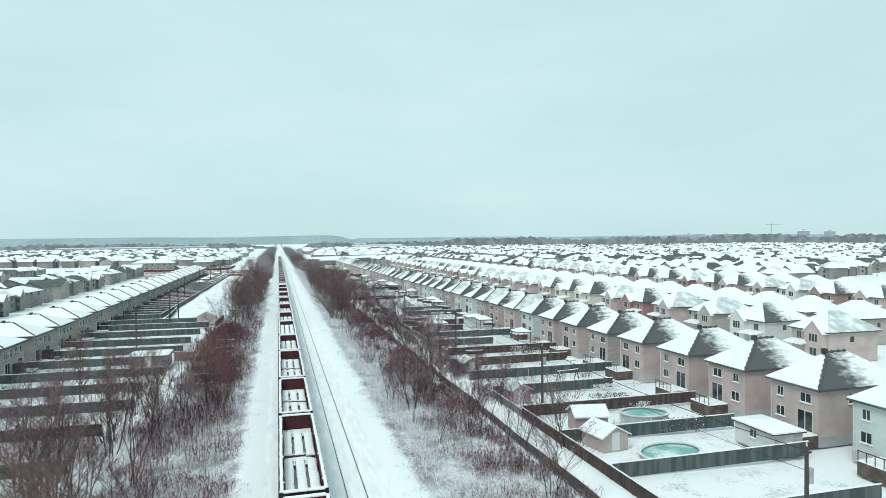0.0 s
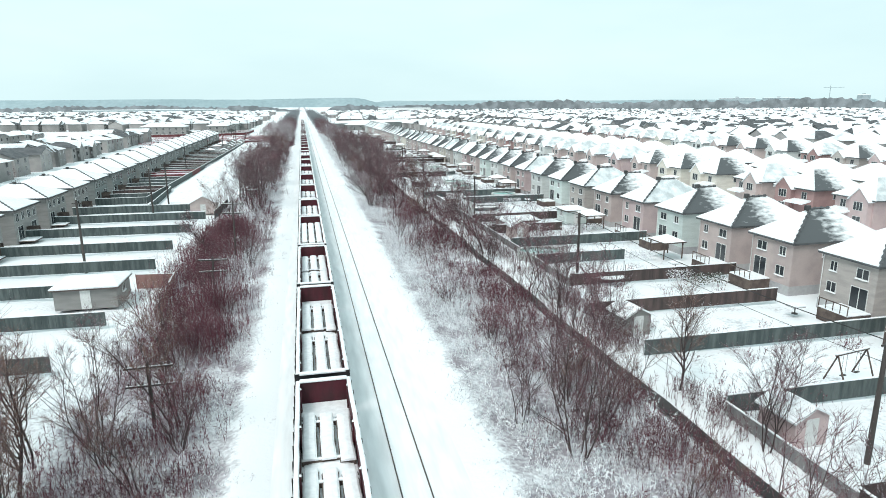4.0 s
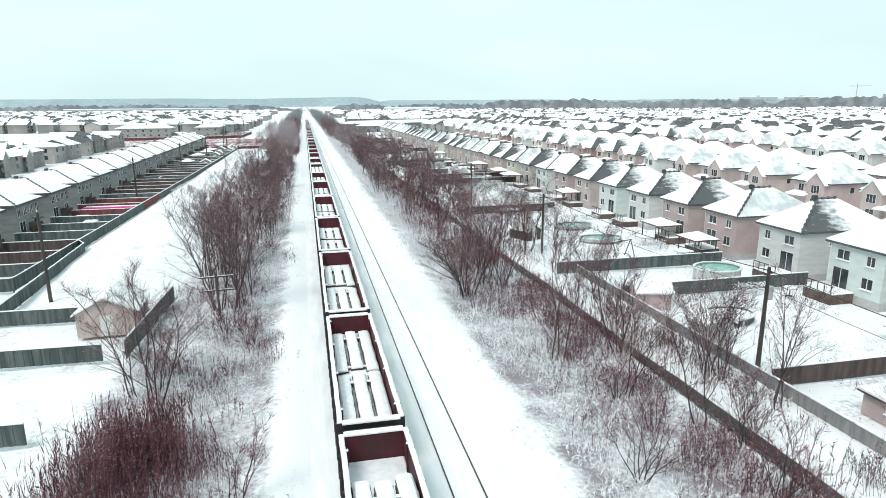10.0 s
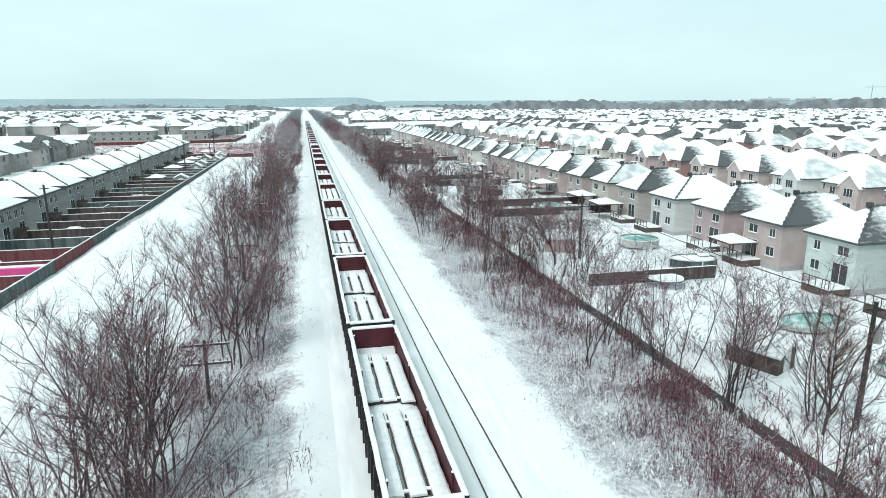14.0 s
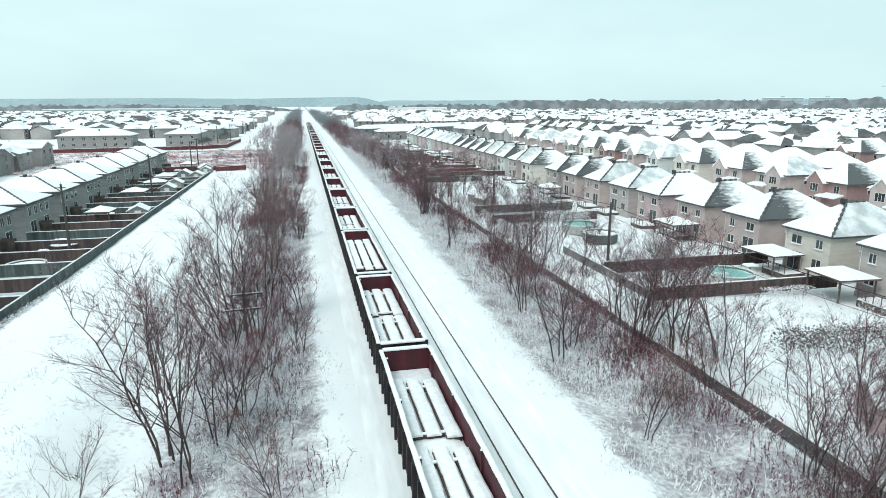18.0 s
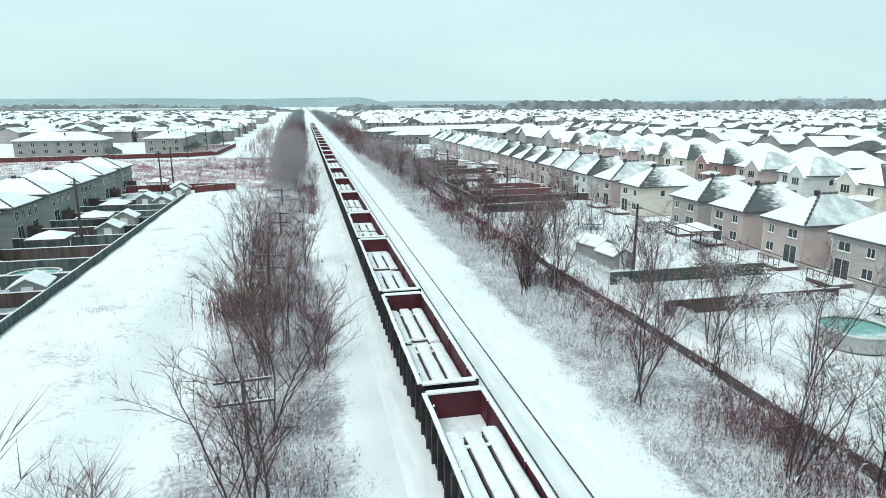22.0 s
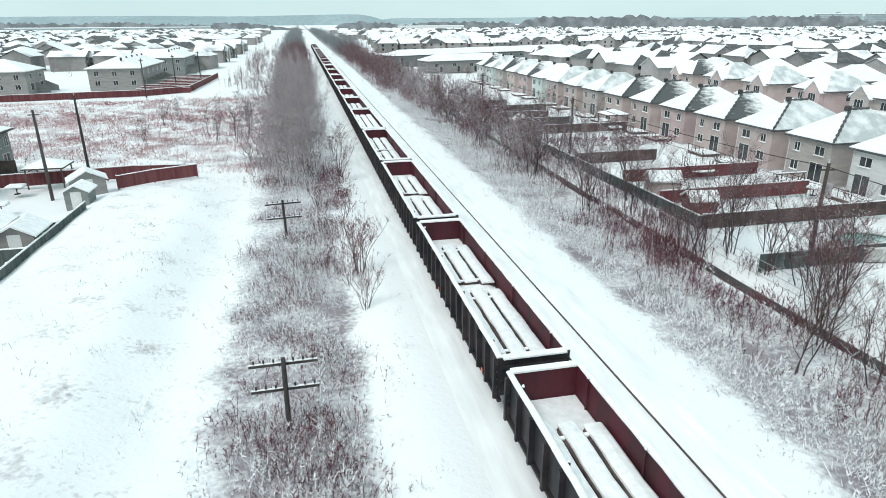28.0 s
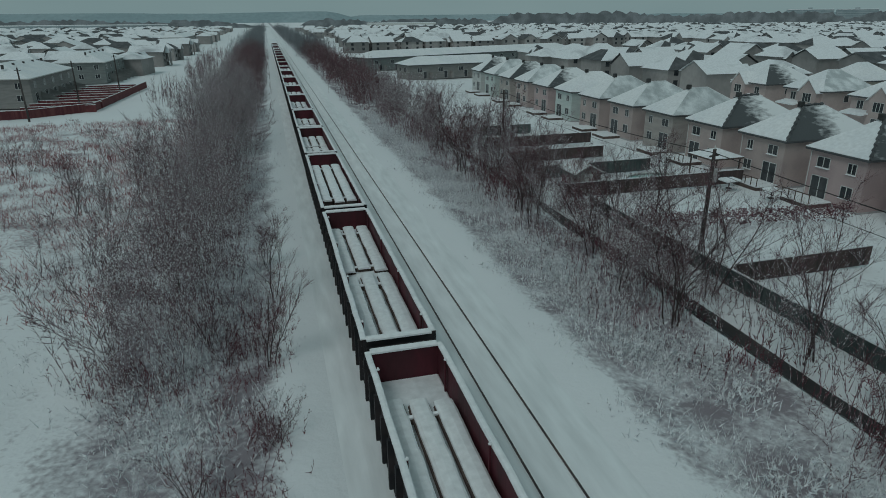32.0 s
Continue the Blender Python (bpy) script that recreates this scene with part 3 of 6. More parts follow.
def load(long, kind, at):
    """Rows of long bundles under thick snow, in two lengths end to end."""
    L = long - 1.1
    g = thing("steel_beam_load", "rows of long dark beams under thick snow in the wagon", "freight load", "loads of the freight train", at)
    gap = 2.6 if kind else 1.2
    spans = ((0.55 + (1.6 if kind else 0.7), 0.55 + L * 0.47), (0.55 + L * 0.53, 0.55 + L - gap))
    if kind == 2:
        spans = ((0.55 + 2.8, 0.55 + L - 3.1),)
    z = FLOOR + (0.37 if kind != 2 else 0.95)
    hp = Shape()
    mid = 0.55 + L * 0.5
    if kind != 2:
        part("snow_heap", snow_ridge(hp, 0.0, mid - 1.1, mid + 1.0, z, 2.5, 0.2, 0.35, kind + 40), SNOW, g, "loose snow piled between the beams")
    for a, b in spans:
        for q in (0.1, 0.9):
            ym = a + (b - a) * q
            part("dunnage", Shape().box(-1.34, ym - 0.09, z - 0.25, 1.34, ym + 0.09, z + 0.24).paint().box(-1.34, ym - 0.09, z + 0.241, 1.34, ym + 0.09, z + 0.32, 0.02), (TIMBER, SNOW), g, "snow-topped cross timber")
        for r, x in enumerate((-0.93, 0.0, 0.93)):
            a, b = a + 0.5 * math.sin(r * 2.3 + kind), b + 0.35 * math.sin(r * 1.7 + 2 * kind)
            prof = [(-0.39, -0.28), (-0.41, -0.08), (-0.36, 0.06), (-0.41, 0.2), (-0.3, 0.37), (-0.05, 0.36), (0.0, 0.3), (0.05, 0.36), (0.3, 0.37), (0.41, 0.2), (0.36, 0.06), (0.41, -0.08), (0.39, -0.28)]
            bs, m = Shape(), 13
            bs.v = [(x + px, yy, z + pz) for yy in (a, b) for px, pz in prof]
            bs.f = [(q + 1, q, q + m, q + m + 1) for q in range(m - 1)] + [tuple(range(m)), tuple(range(2 * m - 1, m - 1, -1))]
            bu = part("beam", bs, TIMBER, g)
            part("snow_cap", snow_ridge(Shape(), x, a - 0.12, b + 0.12, z + 0.33, 0.74, 0.18, 0.7, r + kind * 7 + int(a)), SNOW, bu, "thick snow cap")
    return g


def train():
    order = "LSLSLSLSLLLLSLSLSLLLLSS" + "LSL" * 5
    y, protos, loads = -4.8, {}, {}
    for i, c in enumerate(order):
        long = 20.1 if c == "L" else 16.7
        det = 20 < y < 385
        at = pose(-3.45, y, 0)
        if (c, det) in protos:
            copy_thing(protos[c, det], at)
        else:
            protos[c, det] = gondola(long, det, at)
        kind = (0, 1, 1, 0, 1, 2, 1)[(i * 5 + 3) % 7]
        if (c, kind) in loads:
            copy_thing(loads[c, kind], at)
        else:
            loads[c, kind] = load(long, kind, at)
        y += long


train()


# ---- houses ----
HOUSE_Y = [40.2, 49.7, 59.2, 69.0, 78.4, 88.0, 97.3, 106.7, 116.2, 125.7, 135.2, 144.8, 154.4, 164.0, 173.4, 182.8, 192.4, 201.7, 211.2, 221.3, 231.0, 240.3, 250.2, 260.1, 270.4, 279.2, 288.7, 298.0, 306.8, 321.4, 330.5, 339.5, 348.0, 356.5, 365.0, 373.6] + [382.5 + 8.9 * i for i in range(11)]


def add_window(parent, face, at, w, h, mullions=1, name="window", simple=False):
    """A window on a wall plane: frame proud of the wall, dark pane behind, snow on the sill. face: x- or y- or x+ or y+."""
    turn = {"x-": -90, "y-": 0, "x+": 90, "y+": 180}[face]
    m = pose(*at, 0, 0, turn)
    key = (name, round(w, 2), round(h, 2), mullions, simple)
    if key not in add_window.made:
        f, b = Shape(), 0.045
        f.box(-w / 2, -0.07, 0, w / 2, 0.0, b).box(-w / 2, -0.07, h - b, w / 2, 0.0, h)
        f.box(-w / 2, -0.07, b, -w / 2 + b, 0.0, h - b).box(w / 2 - b, -0.07, b, w / 2, 0.0, h - b)
        for q in range(mullions):
            x = -w / 2 + w * (q + 1) / (mullions + 1)
            f.box(x - 0.035, -0.055, b, x + 0.035, 0.0, h - b)
        f.paint().box(-w / 2 - 0.05, -0.16, -0.07, w / 2 + 0.05, 0.0, 0.0, 0.02)
        if simple:
            bars = [-w / 2 + w * (q + 1) / (mullions + 1) for q in range(mullions)]
            xs = [-w / 2, -w / 2 + b] + [c + o for c in bars for o in (-0.035, 0.035)] + [w / 2 - b, w / 2]
            zs, n = [0, b, h - b, h], len(bars) * 2 + 4
            f = Shape()
            f.v = [(x, -0.06, z) for z in zs for x in xs] + [(x, 0, z) for z in (0, h) for x in (-w / 2, w / 2)]
            cells = [(r, c) for r in range(3) for c in range(n - 1)]
            glazed = lambda r, c: r == 1 and c % 2 == 1
            quad = lambda r, c: (r * n + c, r * n + c + 1, r * n + n + c + 1, r * n + n + c)
            f.f = [quad(*k) for k in cells if not glazed(*k)]
            lo, k = 3 * n, 4 * n
            f.f += [(0, 3 * n, k + 2, k), (n - 1, k + 1, k + 3, 4 * n - 1), (0, k, k + 1, n - 1), (lo, 4 * n - 1, k + 3, k + 2)]
            f.paint().f += [quad(*q) for q in cells if glazed(*q)]
            add_window.made[key] = (f.mesh(name, (WHITE_TRIM, GLASS)), None)
        else:
            p = Shape().box(-w / 2 + b, -0.03, b, w / 2 - b, -0.004, h - b)
            add_window.made[key] = (f.mesh(name, (WHITE_TRIM, SNOW)), p.mesh("pane", GLASS))
    fm, pm = add_window.made[key]
    wd = part(name, fm, None, parent, at=m)
    if pm:
        part("pane", pm, None, wd)
    return wd


add_window.made = {}


def ridge_caps(s, *corners):
    """One row of lapped ridge shingles over the corners in turn, thick and thin by turns where snow half buries them."""
    rings = []
    for p, q in zip(corners[:-1], corners[1:]):
        p, q = Vector(p) + Vector((0, 0, 0.06)), Vector(q) + Vector((0, 0, 0.08))
        n = int((q - p).length / 0.4)
        d = (q - p).normalized()
        u = d.cross(Vector((0, 0, 1))).normalized()
        for j in range(n):
            for at, r in ((0.0, 0.17 if j % 2 else 0.1), (0.8, 0.15 if j % 2 else 0.09)):
                rings.append((p.lerp(q, (j + at) / n), u, u.cross(d), r))
    i = len(s.v)
    for c, u, w, r in rings:
        s.v += [tuple(c - u * r), tuple(c + w * r), tuple(c + u * r), tuple(c - w * r)]
    for j in range(len(rings) - 1):
        for k in range(4):
            o, m = i + 4 * j + k, i + 4 * j + (k + 1) % 4
            s.f.append((o, m, m + 4, o + 4))
    s.f += [(i + 3, i + 2, i + 1, i), tuple(i + 4 * (len(rings) - 1) + k for k in range(4))]
    return s


def hip_roof(parent, x0, x1, y0, y1, eave, rise, run, over=0.45, south="scoured", cover=0.07, simple=False):
    """A hip roof with its ridge along x; snow slabs lie on the slopes, the wind has bared the south one. run: plan depth of the hip ends."""
    a, b, c, d = x0 - over, x1 + over, y0 - over, y1 + over
    ym, top = (y0 + y1) / 2, eave + rise
    r0, r1 = (x0 + run, ym, top), (x1 - run, ym, top)
    A, B, C, D = (a, c, eave), (b, c, eave), (b, d, eave), (a, d, eave)
    body = Shape().slab([A, B, C, D], 0.2)
    for pts in ([D, A, r0], [C, D, r0, r1], [B, C, r1]):
        body.poly(*pts)
    slopes = [[D, A, r0], [C, D, r0, r1], [B, C, r1]] + ([[A, B, r1, r0]] if south == "snow" else [])
    if simple:
        body.paint()
        for pts in slopes:
            body.slab([(q[0], q[1], q[2] + cover) for q in pts], cover - 0.004)
        body.paint()
        if south != "snow":
            body.poly(A, B, r1, r0)
        return part("roof", body, (SHINGLE, SNOW, SCOURED if south == "scoured" else THIN_SNOW), parent, "snow-covered hip roof"), top
    roof = part("roof", body, SHINGLE, parent)
    for pts in slopes:
        part("roof_snow", Shape().slab([(q[0], q[1], q[2] + cover) for q in pts], cover - 0.004), SNOW, roof, "snow lying on the slope")
    if south != "snow":
        part("roof_slope", Shape().slab([A, B, r1, r0], 0.03), SCOURED if south == "scoured" else THIN_SNOW, roof, "dark shingles swept bare by the wind" if south == "scoured" else "thin snow over shingles")
    part("roof_ridge", ridge_caps(Shape(), A, r0, r1), SHINGLE, roof, "dark ridge shingles showing through the snow")
    return roof, top


def rear_house(kind, wall, word, south, far):
    """A two-storey house of the right-hand row; its rear wall at x = 0 looks to the tracks."""
    w, d, e = 5.9, 11.0, 4.75
    g = thing("house", "two-storey %s house with a snowy hip roof" % word, "house", "houses along the railway")
    body = part("wall", Shape().box(0, -w / 2, -0.2, d, w / 2, e), wall, g)
    roof, top = hip_roof(g, 0, d, -w / 2, w / 2, e, 2.8, 4.3, 0.35, south, simple=far)
    part("roof_vent", Shape().box(3.7, -0.2, top - 0.12, 4.15, 0.25, top + 0.42, 0.05), BLACK_TRIM, roof, "black roof vent")
    ups = ((-1.5, 1.3), (1.6, 0.8)) if kind % 2 else ((-1.6, 0.9), (1.35, 1.4))
    for y, ww in ups:
        add_window(body, "x-", (0, y, 3.15), ww, 0.95, simple=far)
    if kind % 2:
        add_window(body, "x-", (0, -1.4, 0.35), 1.8, 2.0, 1, "patio_door", far)
        add_window(body, "x-", (0, 1.6, 1.1), 1.1, 1.0, simple=far)
    else:
        add_window(body, "x-", (0, 1.4, 0.35), 1.8, 2.0, 1, "patio_door", far)
        add_window(body, "x-", (0, -1.5, 1.0), 1.2, 1.05, simple=far)
    add_window(body, "y-", (4.0, -w / 2, 3.1), 0.8, 0.95, 0, simple=far)
    if kind % 3 == 0:
        add_window(body, "y-", (7.5, -w / 2, 1.1), 0.9, 1.0, 0, simple=far)
    part("basement_wall", Shape().box(-0.03, -w / 2 - 0.03, -0.9, d + 0.03, w / 2 + 0.03, 0.12), CONCRETE, g)
    dy = -1.3 if kind % 2 else 1.3
    dk = part("deck", Shape().box(-2.6, dy - 1.6, -0.9, -0.02, dy + 1.6, 0.28), TIMBER, g)
    part("deck_snow", Shape().box(-2.6, dy - 1.6, 0.281, -0.05, dy + 1.6, 0.4, 0.05), SNOW, dk)
    if far:
        return g
    rl = Shape()
    for q in range(5):
        yy = dy - 1.55 + 3.1 * q / 4
        rl.box(-2.6, yy - 0.03, 0.28, -2.54, yy + 0.03, 1.15)
    rl.box(-2.62, dy - 1.6, 1.15, -2.52, dy + 1.6, 1.22)
    part("deck_rail", rl, TIMBER, dk)
    part("downpipe", Shape().tube((-0.06, w / 2 - 0.15, 0), (-0.06, w / 2 - 0.15, e - 0.1), 0.045, 0.045, 6), WHITE_TRIM, g)
    return g


def street_house(kind, wall, word, back):
    """A house of the rows behind: hip roof, a gabled bay to the street, garage wing. Its front looks along -x."""
    w, d, e = (8.2, 10.2, 4.8) if kind % 2 else (7.6, 9.6, 4.8)
    g = thing("house", "two-storey %s house with gabled bay and snowy roof" % word, "house", "houses of the neighbourhood")
    body = part("wall", Shape().box(0, -w / 2, -0.2, d, w / 2, e), wall, g)
    roof, top = hip_roof(g, 0, d, -w / 2, w / 2, e, 2.9, 3.6, south=("thin", "scoured", "thin", "scoured")[kind], simple=True)
    if back:
        for y in (-2.2, 1.9):
            add_window(body, "x+", (d, y, 3.0), 1.2, 1.15, 1, simple=True)
        add_window(body, "y+", (4.5, w / 2, 3.0), 0.9, 1.0, 0, simple=True)
        return g
    gy = 1.7 if kind % 2 else -1.7
    gw = 1.75
    bay = Shape()
    zb = e + 1.7
    bay.poly((-0.9, gy - gw, -0.2), (-0.9, gy - gw, e), (-0.9, gy, zb), (-0.9, gy + gw, e), (-0.9, gy + gw, -0.2))
    bay.poly((-0.9, gy - gw, -0.2), (0.5, gy - gw, -0.2), (0.5, gy - gw, e), (-0.9, gy - gw, e))
    bay.poly((-0.9, gy + gw, -0.2), (-0.9, gy + gw, e), (0.5, gy + gw, e), (0.5, gy + gw, -0.2))
    by = part("gable_bay", bay, wall, g)
    by_snow = Shape()
    for sy in (-1, 1):
        pts = [(-1.15, gy + sy * (gw + 0.3), e - 0.25), (-1.15, gy, zb + 0.06), (2.4, gy, zb + 0.06), (1.2, gy + sy * (gw + 0.3), e - 0.25)]
        by_snow.slab(pts if sy < 0 else pts[::-1], 0.12)
    part("gable_snow", by_snow, SNOW, by, "snow on the gable roof")
    add_window(by, "x-", (-0.9, gy, 3.0), 1.7, 1.35, 2, simple=True)
    add_window(by, "x-", (-0.9, gy, 0.8), 1.5, 1.3, 1, simple=True)
    add_window(body, "x-", (0, -gy * 1.25, 3.0), 1.1, 1.2, 1, simple=True)
    add_window(body, "y-", (4.5, -w / 2, 3.0), 0.9, 1.0, 0, simple=True)
    part("porch_snow", Shape().slab([(-1.9, -gy - 2, 2.55), (0, -gy - 2, 2.95), (0, -gy + 2, 2.95), (-1.9, -gy + 2, 2.55)], 0.22), SNOW, g, "snowy porch roof")
    return g


def town_house(kind, wall, word):
    """A unit pair of the left-hand row; its rear wall at x = 0 looks to the tracks (+x)."""
    w, d, e = 8.0, 11.0, 4.85
    g = thing("town_house", "two-storey %s town house with a low snowy hip roof" % word, "house", "town houses along the railway")
    body = part("wall", Shape().box(-d, -w / 2, -0.2, 0, w / 2, e), wall, g)
    roof, top = hip_roof(g, -d, 0, -w / 2, w / 2, e, 1.9, 4.4, south="snow", simple=True)
    for y in (-2.9, -1.0, 1.0, 2.9):
        add_window(body, "x+", (0, y, 3.0), 0.95, 1.2, 1, simple=True)
    for y in (-2.3, 2.3):
        add_window(body, "x+", (0, y, 0.3), 1.7, 2.0, 1, "patio_door", simple=True)
        part("privacy_wall", Shape().box(0.02, y - 2.0 if y > 0 else y + 1.9, -0.2, 1.6, y - 1.9 if y > 0 else y + 2.0, 1.8), TIMBER, g)
        dk = part("deck", Shape().box(0.02, y - 1.3, 0.1, 2.2, y + 1.3, 0.25), TIMBER, g)
        part("deck_snow", Shape().box(0.05, y - 1.3, 0.251, 2.2, y + 1.3, 0.38, 0.05), SNOW, dk)
    add_window(body, "y-", (-5.0, -w / 2, 3.0), 1.0, 1.1, 1, simple=True)
    part("roof_vent", Shape().box(-6.0, -0.2, top - 0.05, -5.5, 0.2, top + 0.4, 0.05), BLACK_TRIM, roof)
    o = 0.45
    part("roof_ridge", ridge_caps(Shape(), (o, -w / 2 - o, e), (-4.4, 0, top), (-d + 4.4, 0, top)), SHINGLE, roof)
    part("gutter", Shape().box(o - 0.02, -w / 2 - o, e - 0.2, o + 0.1, w / 2 + o, e - 0.02), STEEL, roof)
    part("link_wing", Shape().box(-d + 1, w / 2 + 0.01, -0.2, -6.2, w / 2 + 4.33, e - 2.2), wall, g)
    part("link_roof", Shape().slab([(-d + 0.6, w / 2 + 0.02, e - 1.7), (-d + 0.6, w / 2 + 4.32, e - 1.7), (-5.9, w / 2 + 4.32, e - 2.1), (-5.9, w / 2 + 0.02, e - 2.1)], 0.09), THIN_SNOW, g)
    return g


def rows_of_houses():
    rnd = random.Random(11)
    made = {}

    def put(maker, key, at, *args):
        if key in made:
            copy_thing(made[key], at)
        else:
            ob = maker(*args)
            ob.matrix_basis = at
            made[key] = ob

    # right-hand row along the railway
    look_of = (0, 1, 0, 0, 3, 0, 0, 6, 1, 0, 3, 6, 2, 1, 0, 2, 6, 0, 1, 2, 3, 4, 0, 0, 1, 3, 0, 0, 3, 4, 0, 2, 3, 0)
    for i, y in [(50, 30.7), (51, 21.2)] + list(enumerate(HOUSE_Y)):
        k, wd = (i + 1) % 4, look_of[i % len(look_of)]
        south = rnd.choices(("snow", "thin", "scoured"), (0.03, 0.12, 0.85) if y < 265 else (0.1, 0.4, 0.5))[0]
        put(rear_house, ("rear", k, wd, south, y > 395), pose(float(x_row_right(y)), y, max(-0.55, 0.32 - 0.0038 * (y - 75)), 0, 0, 0.85), k, WALLS[wd], WALL_WORDS[wd], south, y > 395)
    # left-hand town houses
    for i in range(-23, 6):
        y = 307.8 + 12.35 * i
        k = 0 if y < 165 else 1
        put(town_house, ("town", k), pose(float(x_row_left(y)), y, -0.3, 0, 0, -0.3), k, (TAUPE_WALL, GREY_WALL)[k], ("taupe sided", "grey sided")[k])
    # rows behind on the right: pairs of rows back to back, with streets between
    for r, (dx, turn) in enumerate([(81, 0), (98, 180), (140, 0), (157, 180)]):
        y = 66 + rnd.uniform(0, 8) + (0, 10, 45, 60)[r]
        while y < (430, 430, 330, 330)[r]:
            k, wd = rnd.randrange(4), rnd.choice((0, 0, 1, 2, 3, 4, 5))
            put(street_house, ("street", k, wd, turn), pose(float(x_row_right(y)) - 45.4 + dx + (11 if turn else 0), y, -0.35, 0, 0, turn + rnd.uniform(-3, 3)), k, WALLS[wd], WALL_WORDS[wd], turn == 180)
            y += 11.9 + rnd.uniform(-0.8, 2.2)


rows_of_houses()


# ---- far neighbourhood: many small houses, past counting ----
def far_houses(name, spots, label):
    """Walls, snowy roofs and window strips of far houses, three meshes of stuff."""
    wv, wf, rv, rf, gv, gf, bv, bf = [], [], [], [], [], [], [], []
    rnd = random.Random(5)

    def face(v, f, *pts):
        i = len(v)
        v += pts
        f.append(tuple(range(i, i + len(pts))))

    for x, y, turn, w, d, e, rise in spots:
        c, s = math.cos(turn), math.sin(turn)

        def P(a, b, z):
            return (x + a * c - b * s, y + a * s + b * c, z)

        for a0, b0, a1, b1 in ((-d, -w, d, -w), (d, -w, d, w), (d, w, -d, w), (-d, w, -d, -w)):
            face(wv, wf, P(a0, b0, -0.6), P(a1, b1, -0.6), P(a1, b1, e), P(a0, b0, e))
        o, q = 0.5, d - min(w, d) * 0.8
        A, B, C, D = P(-d - o, -w - o, e), P(d + o, -w - o, e), P(d + o, w + o, e), P(-d - o, w + o, e)
        R, S = P(-q, 0, e + rise), P(q, 0, e + rise)
        gable = rnd.random() < 0.4
        if gable:
            R, S = P(-d - o, 0, e + rise), P(d + o, 0, e + rise)
        for k, pts in enumerate(((A, B, S, R), (C, D, R, S), (D, A, R), (B, C, S))):
            if gable and k > 1:
                sx = (-d - 0.05, d + 0.05)[k - 2]
                face(wv, wf, P(sx, -w, e), P(sx, w, e), P(sx, 0, e + rise * 0.9))
            elif rnd.random() < 0.22:
                face(bv, bf, *pts)
            else:
                face(rv, rf, *pts)
        if rnd.random() < 0.6:
            b = rnd.choice((-0.45, 0.45)) * w
            face(wv, wf, P(-d - 1.2, b - 1.7, -0.6), P(-d - 1.2, b + 1.7, -0.6), P(-d - 1.2, b + 1.7, e - 0.3), P(-d - 1.2, b, e + 1.5), P(-d - 1.2, b - 1.7, e - 0.3))
            face(rv, rf, P(-d - 1.5, b - 2.1, e - 0.5), P(-d - 1.5, b, e + 1.65), P(-q, b, e + 1.65), P(-d + 0.8, b - 2.1, e - 0.5))
            face(rv, rf, P(-d - 1.5, b + 2.1, e - 0.5), P(-d - 1.5, b, e + 1.65), P(-q, b, e + 1.65), P(-d + 0.8, b + 2.1, e - 0.5))
        for a in (-0.5, 0.5):
            for z in (0.8, 3.0):
                face(gv, gf, P(a * d - 0.6, -w - 0.03, z), P(a * d + 0.6, -w - 0.03, z), P(a * d + 0.6, -w - 0.03, z + 1.2), P(a * d - 0.6, -w - 0.03, z + 1.2))
                face(gv, gf, P(-d - 0.03, a * w + 0.6, z), P(-d - 0.03, a * w - 0.6, z), P(-d - 0.03, a * w - 0.6, z + 1.2), P(-d - 0.03, a * w + 0.6, z + 1.2))
    th = tagged(thing(name, label, "houses"), kind="stuff")

    def add(nm, v, f, mat):
        me = bpy.data.meshes.new(nm)
        me.from_pydata(v, [], f)
        me.materials.append(mat)
        me.update()
        tagged(part(nm, me, None, th), kind="stuff")

    add("walls", wv, wf, FAR_HOUSE_WALL)
    add("roofs", rv, rf, FAR_ROOF)
    add("bare_roof_slopes", bv, bf, SHINGLE)
    add("windows", gv, gf, GLASS)


FAR_HOUSE_WALL = material("far_house_walls", (0.20, 0.195, 0.19), (0.36, 0.34, 0.33), 0.9, 0.05, 1.0, 0.0)
FAR_ROOF = material("snowy_far_roofs", (0.80, 0.83, 0.85), (0.45, 0.47, 0.49), 0.85, 0.12, 2.0, 0.0, edge=(0.55, 0.72))


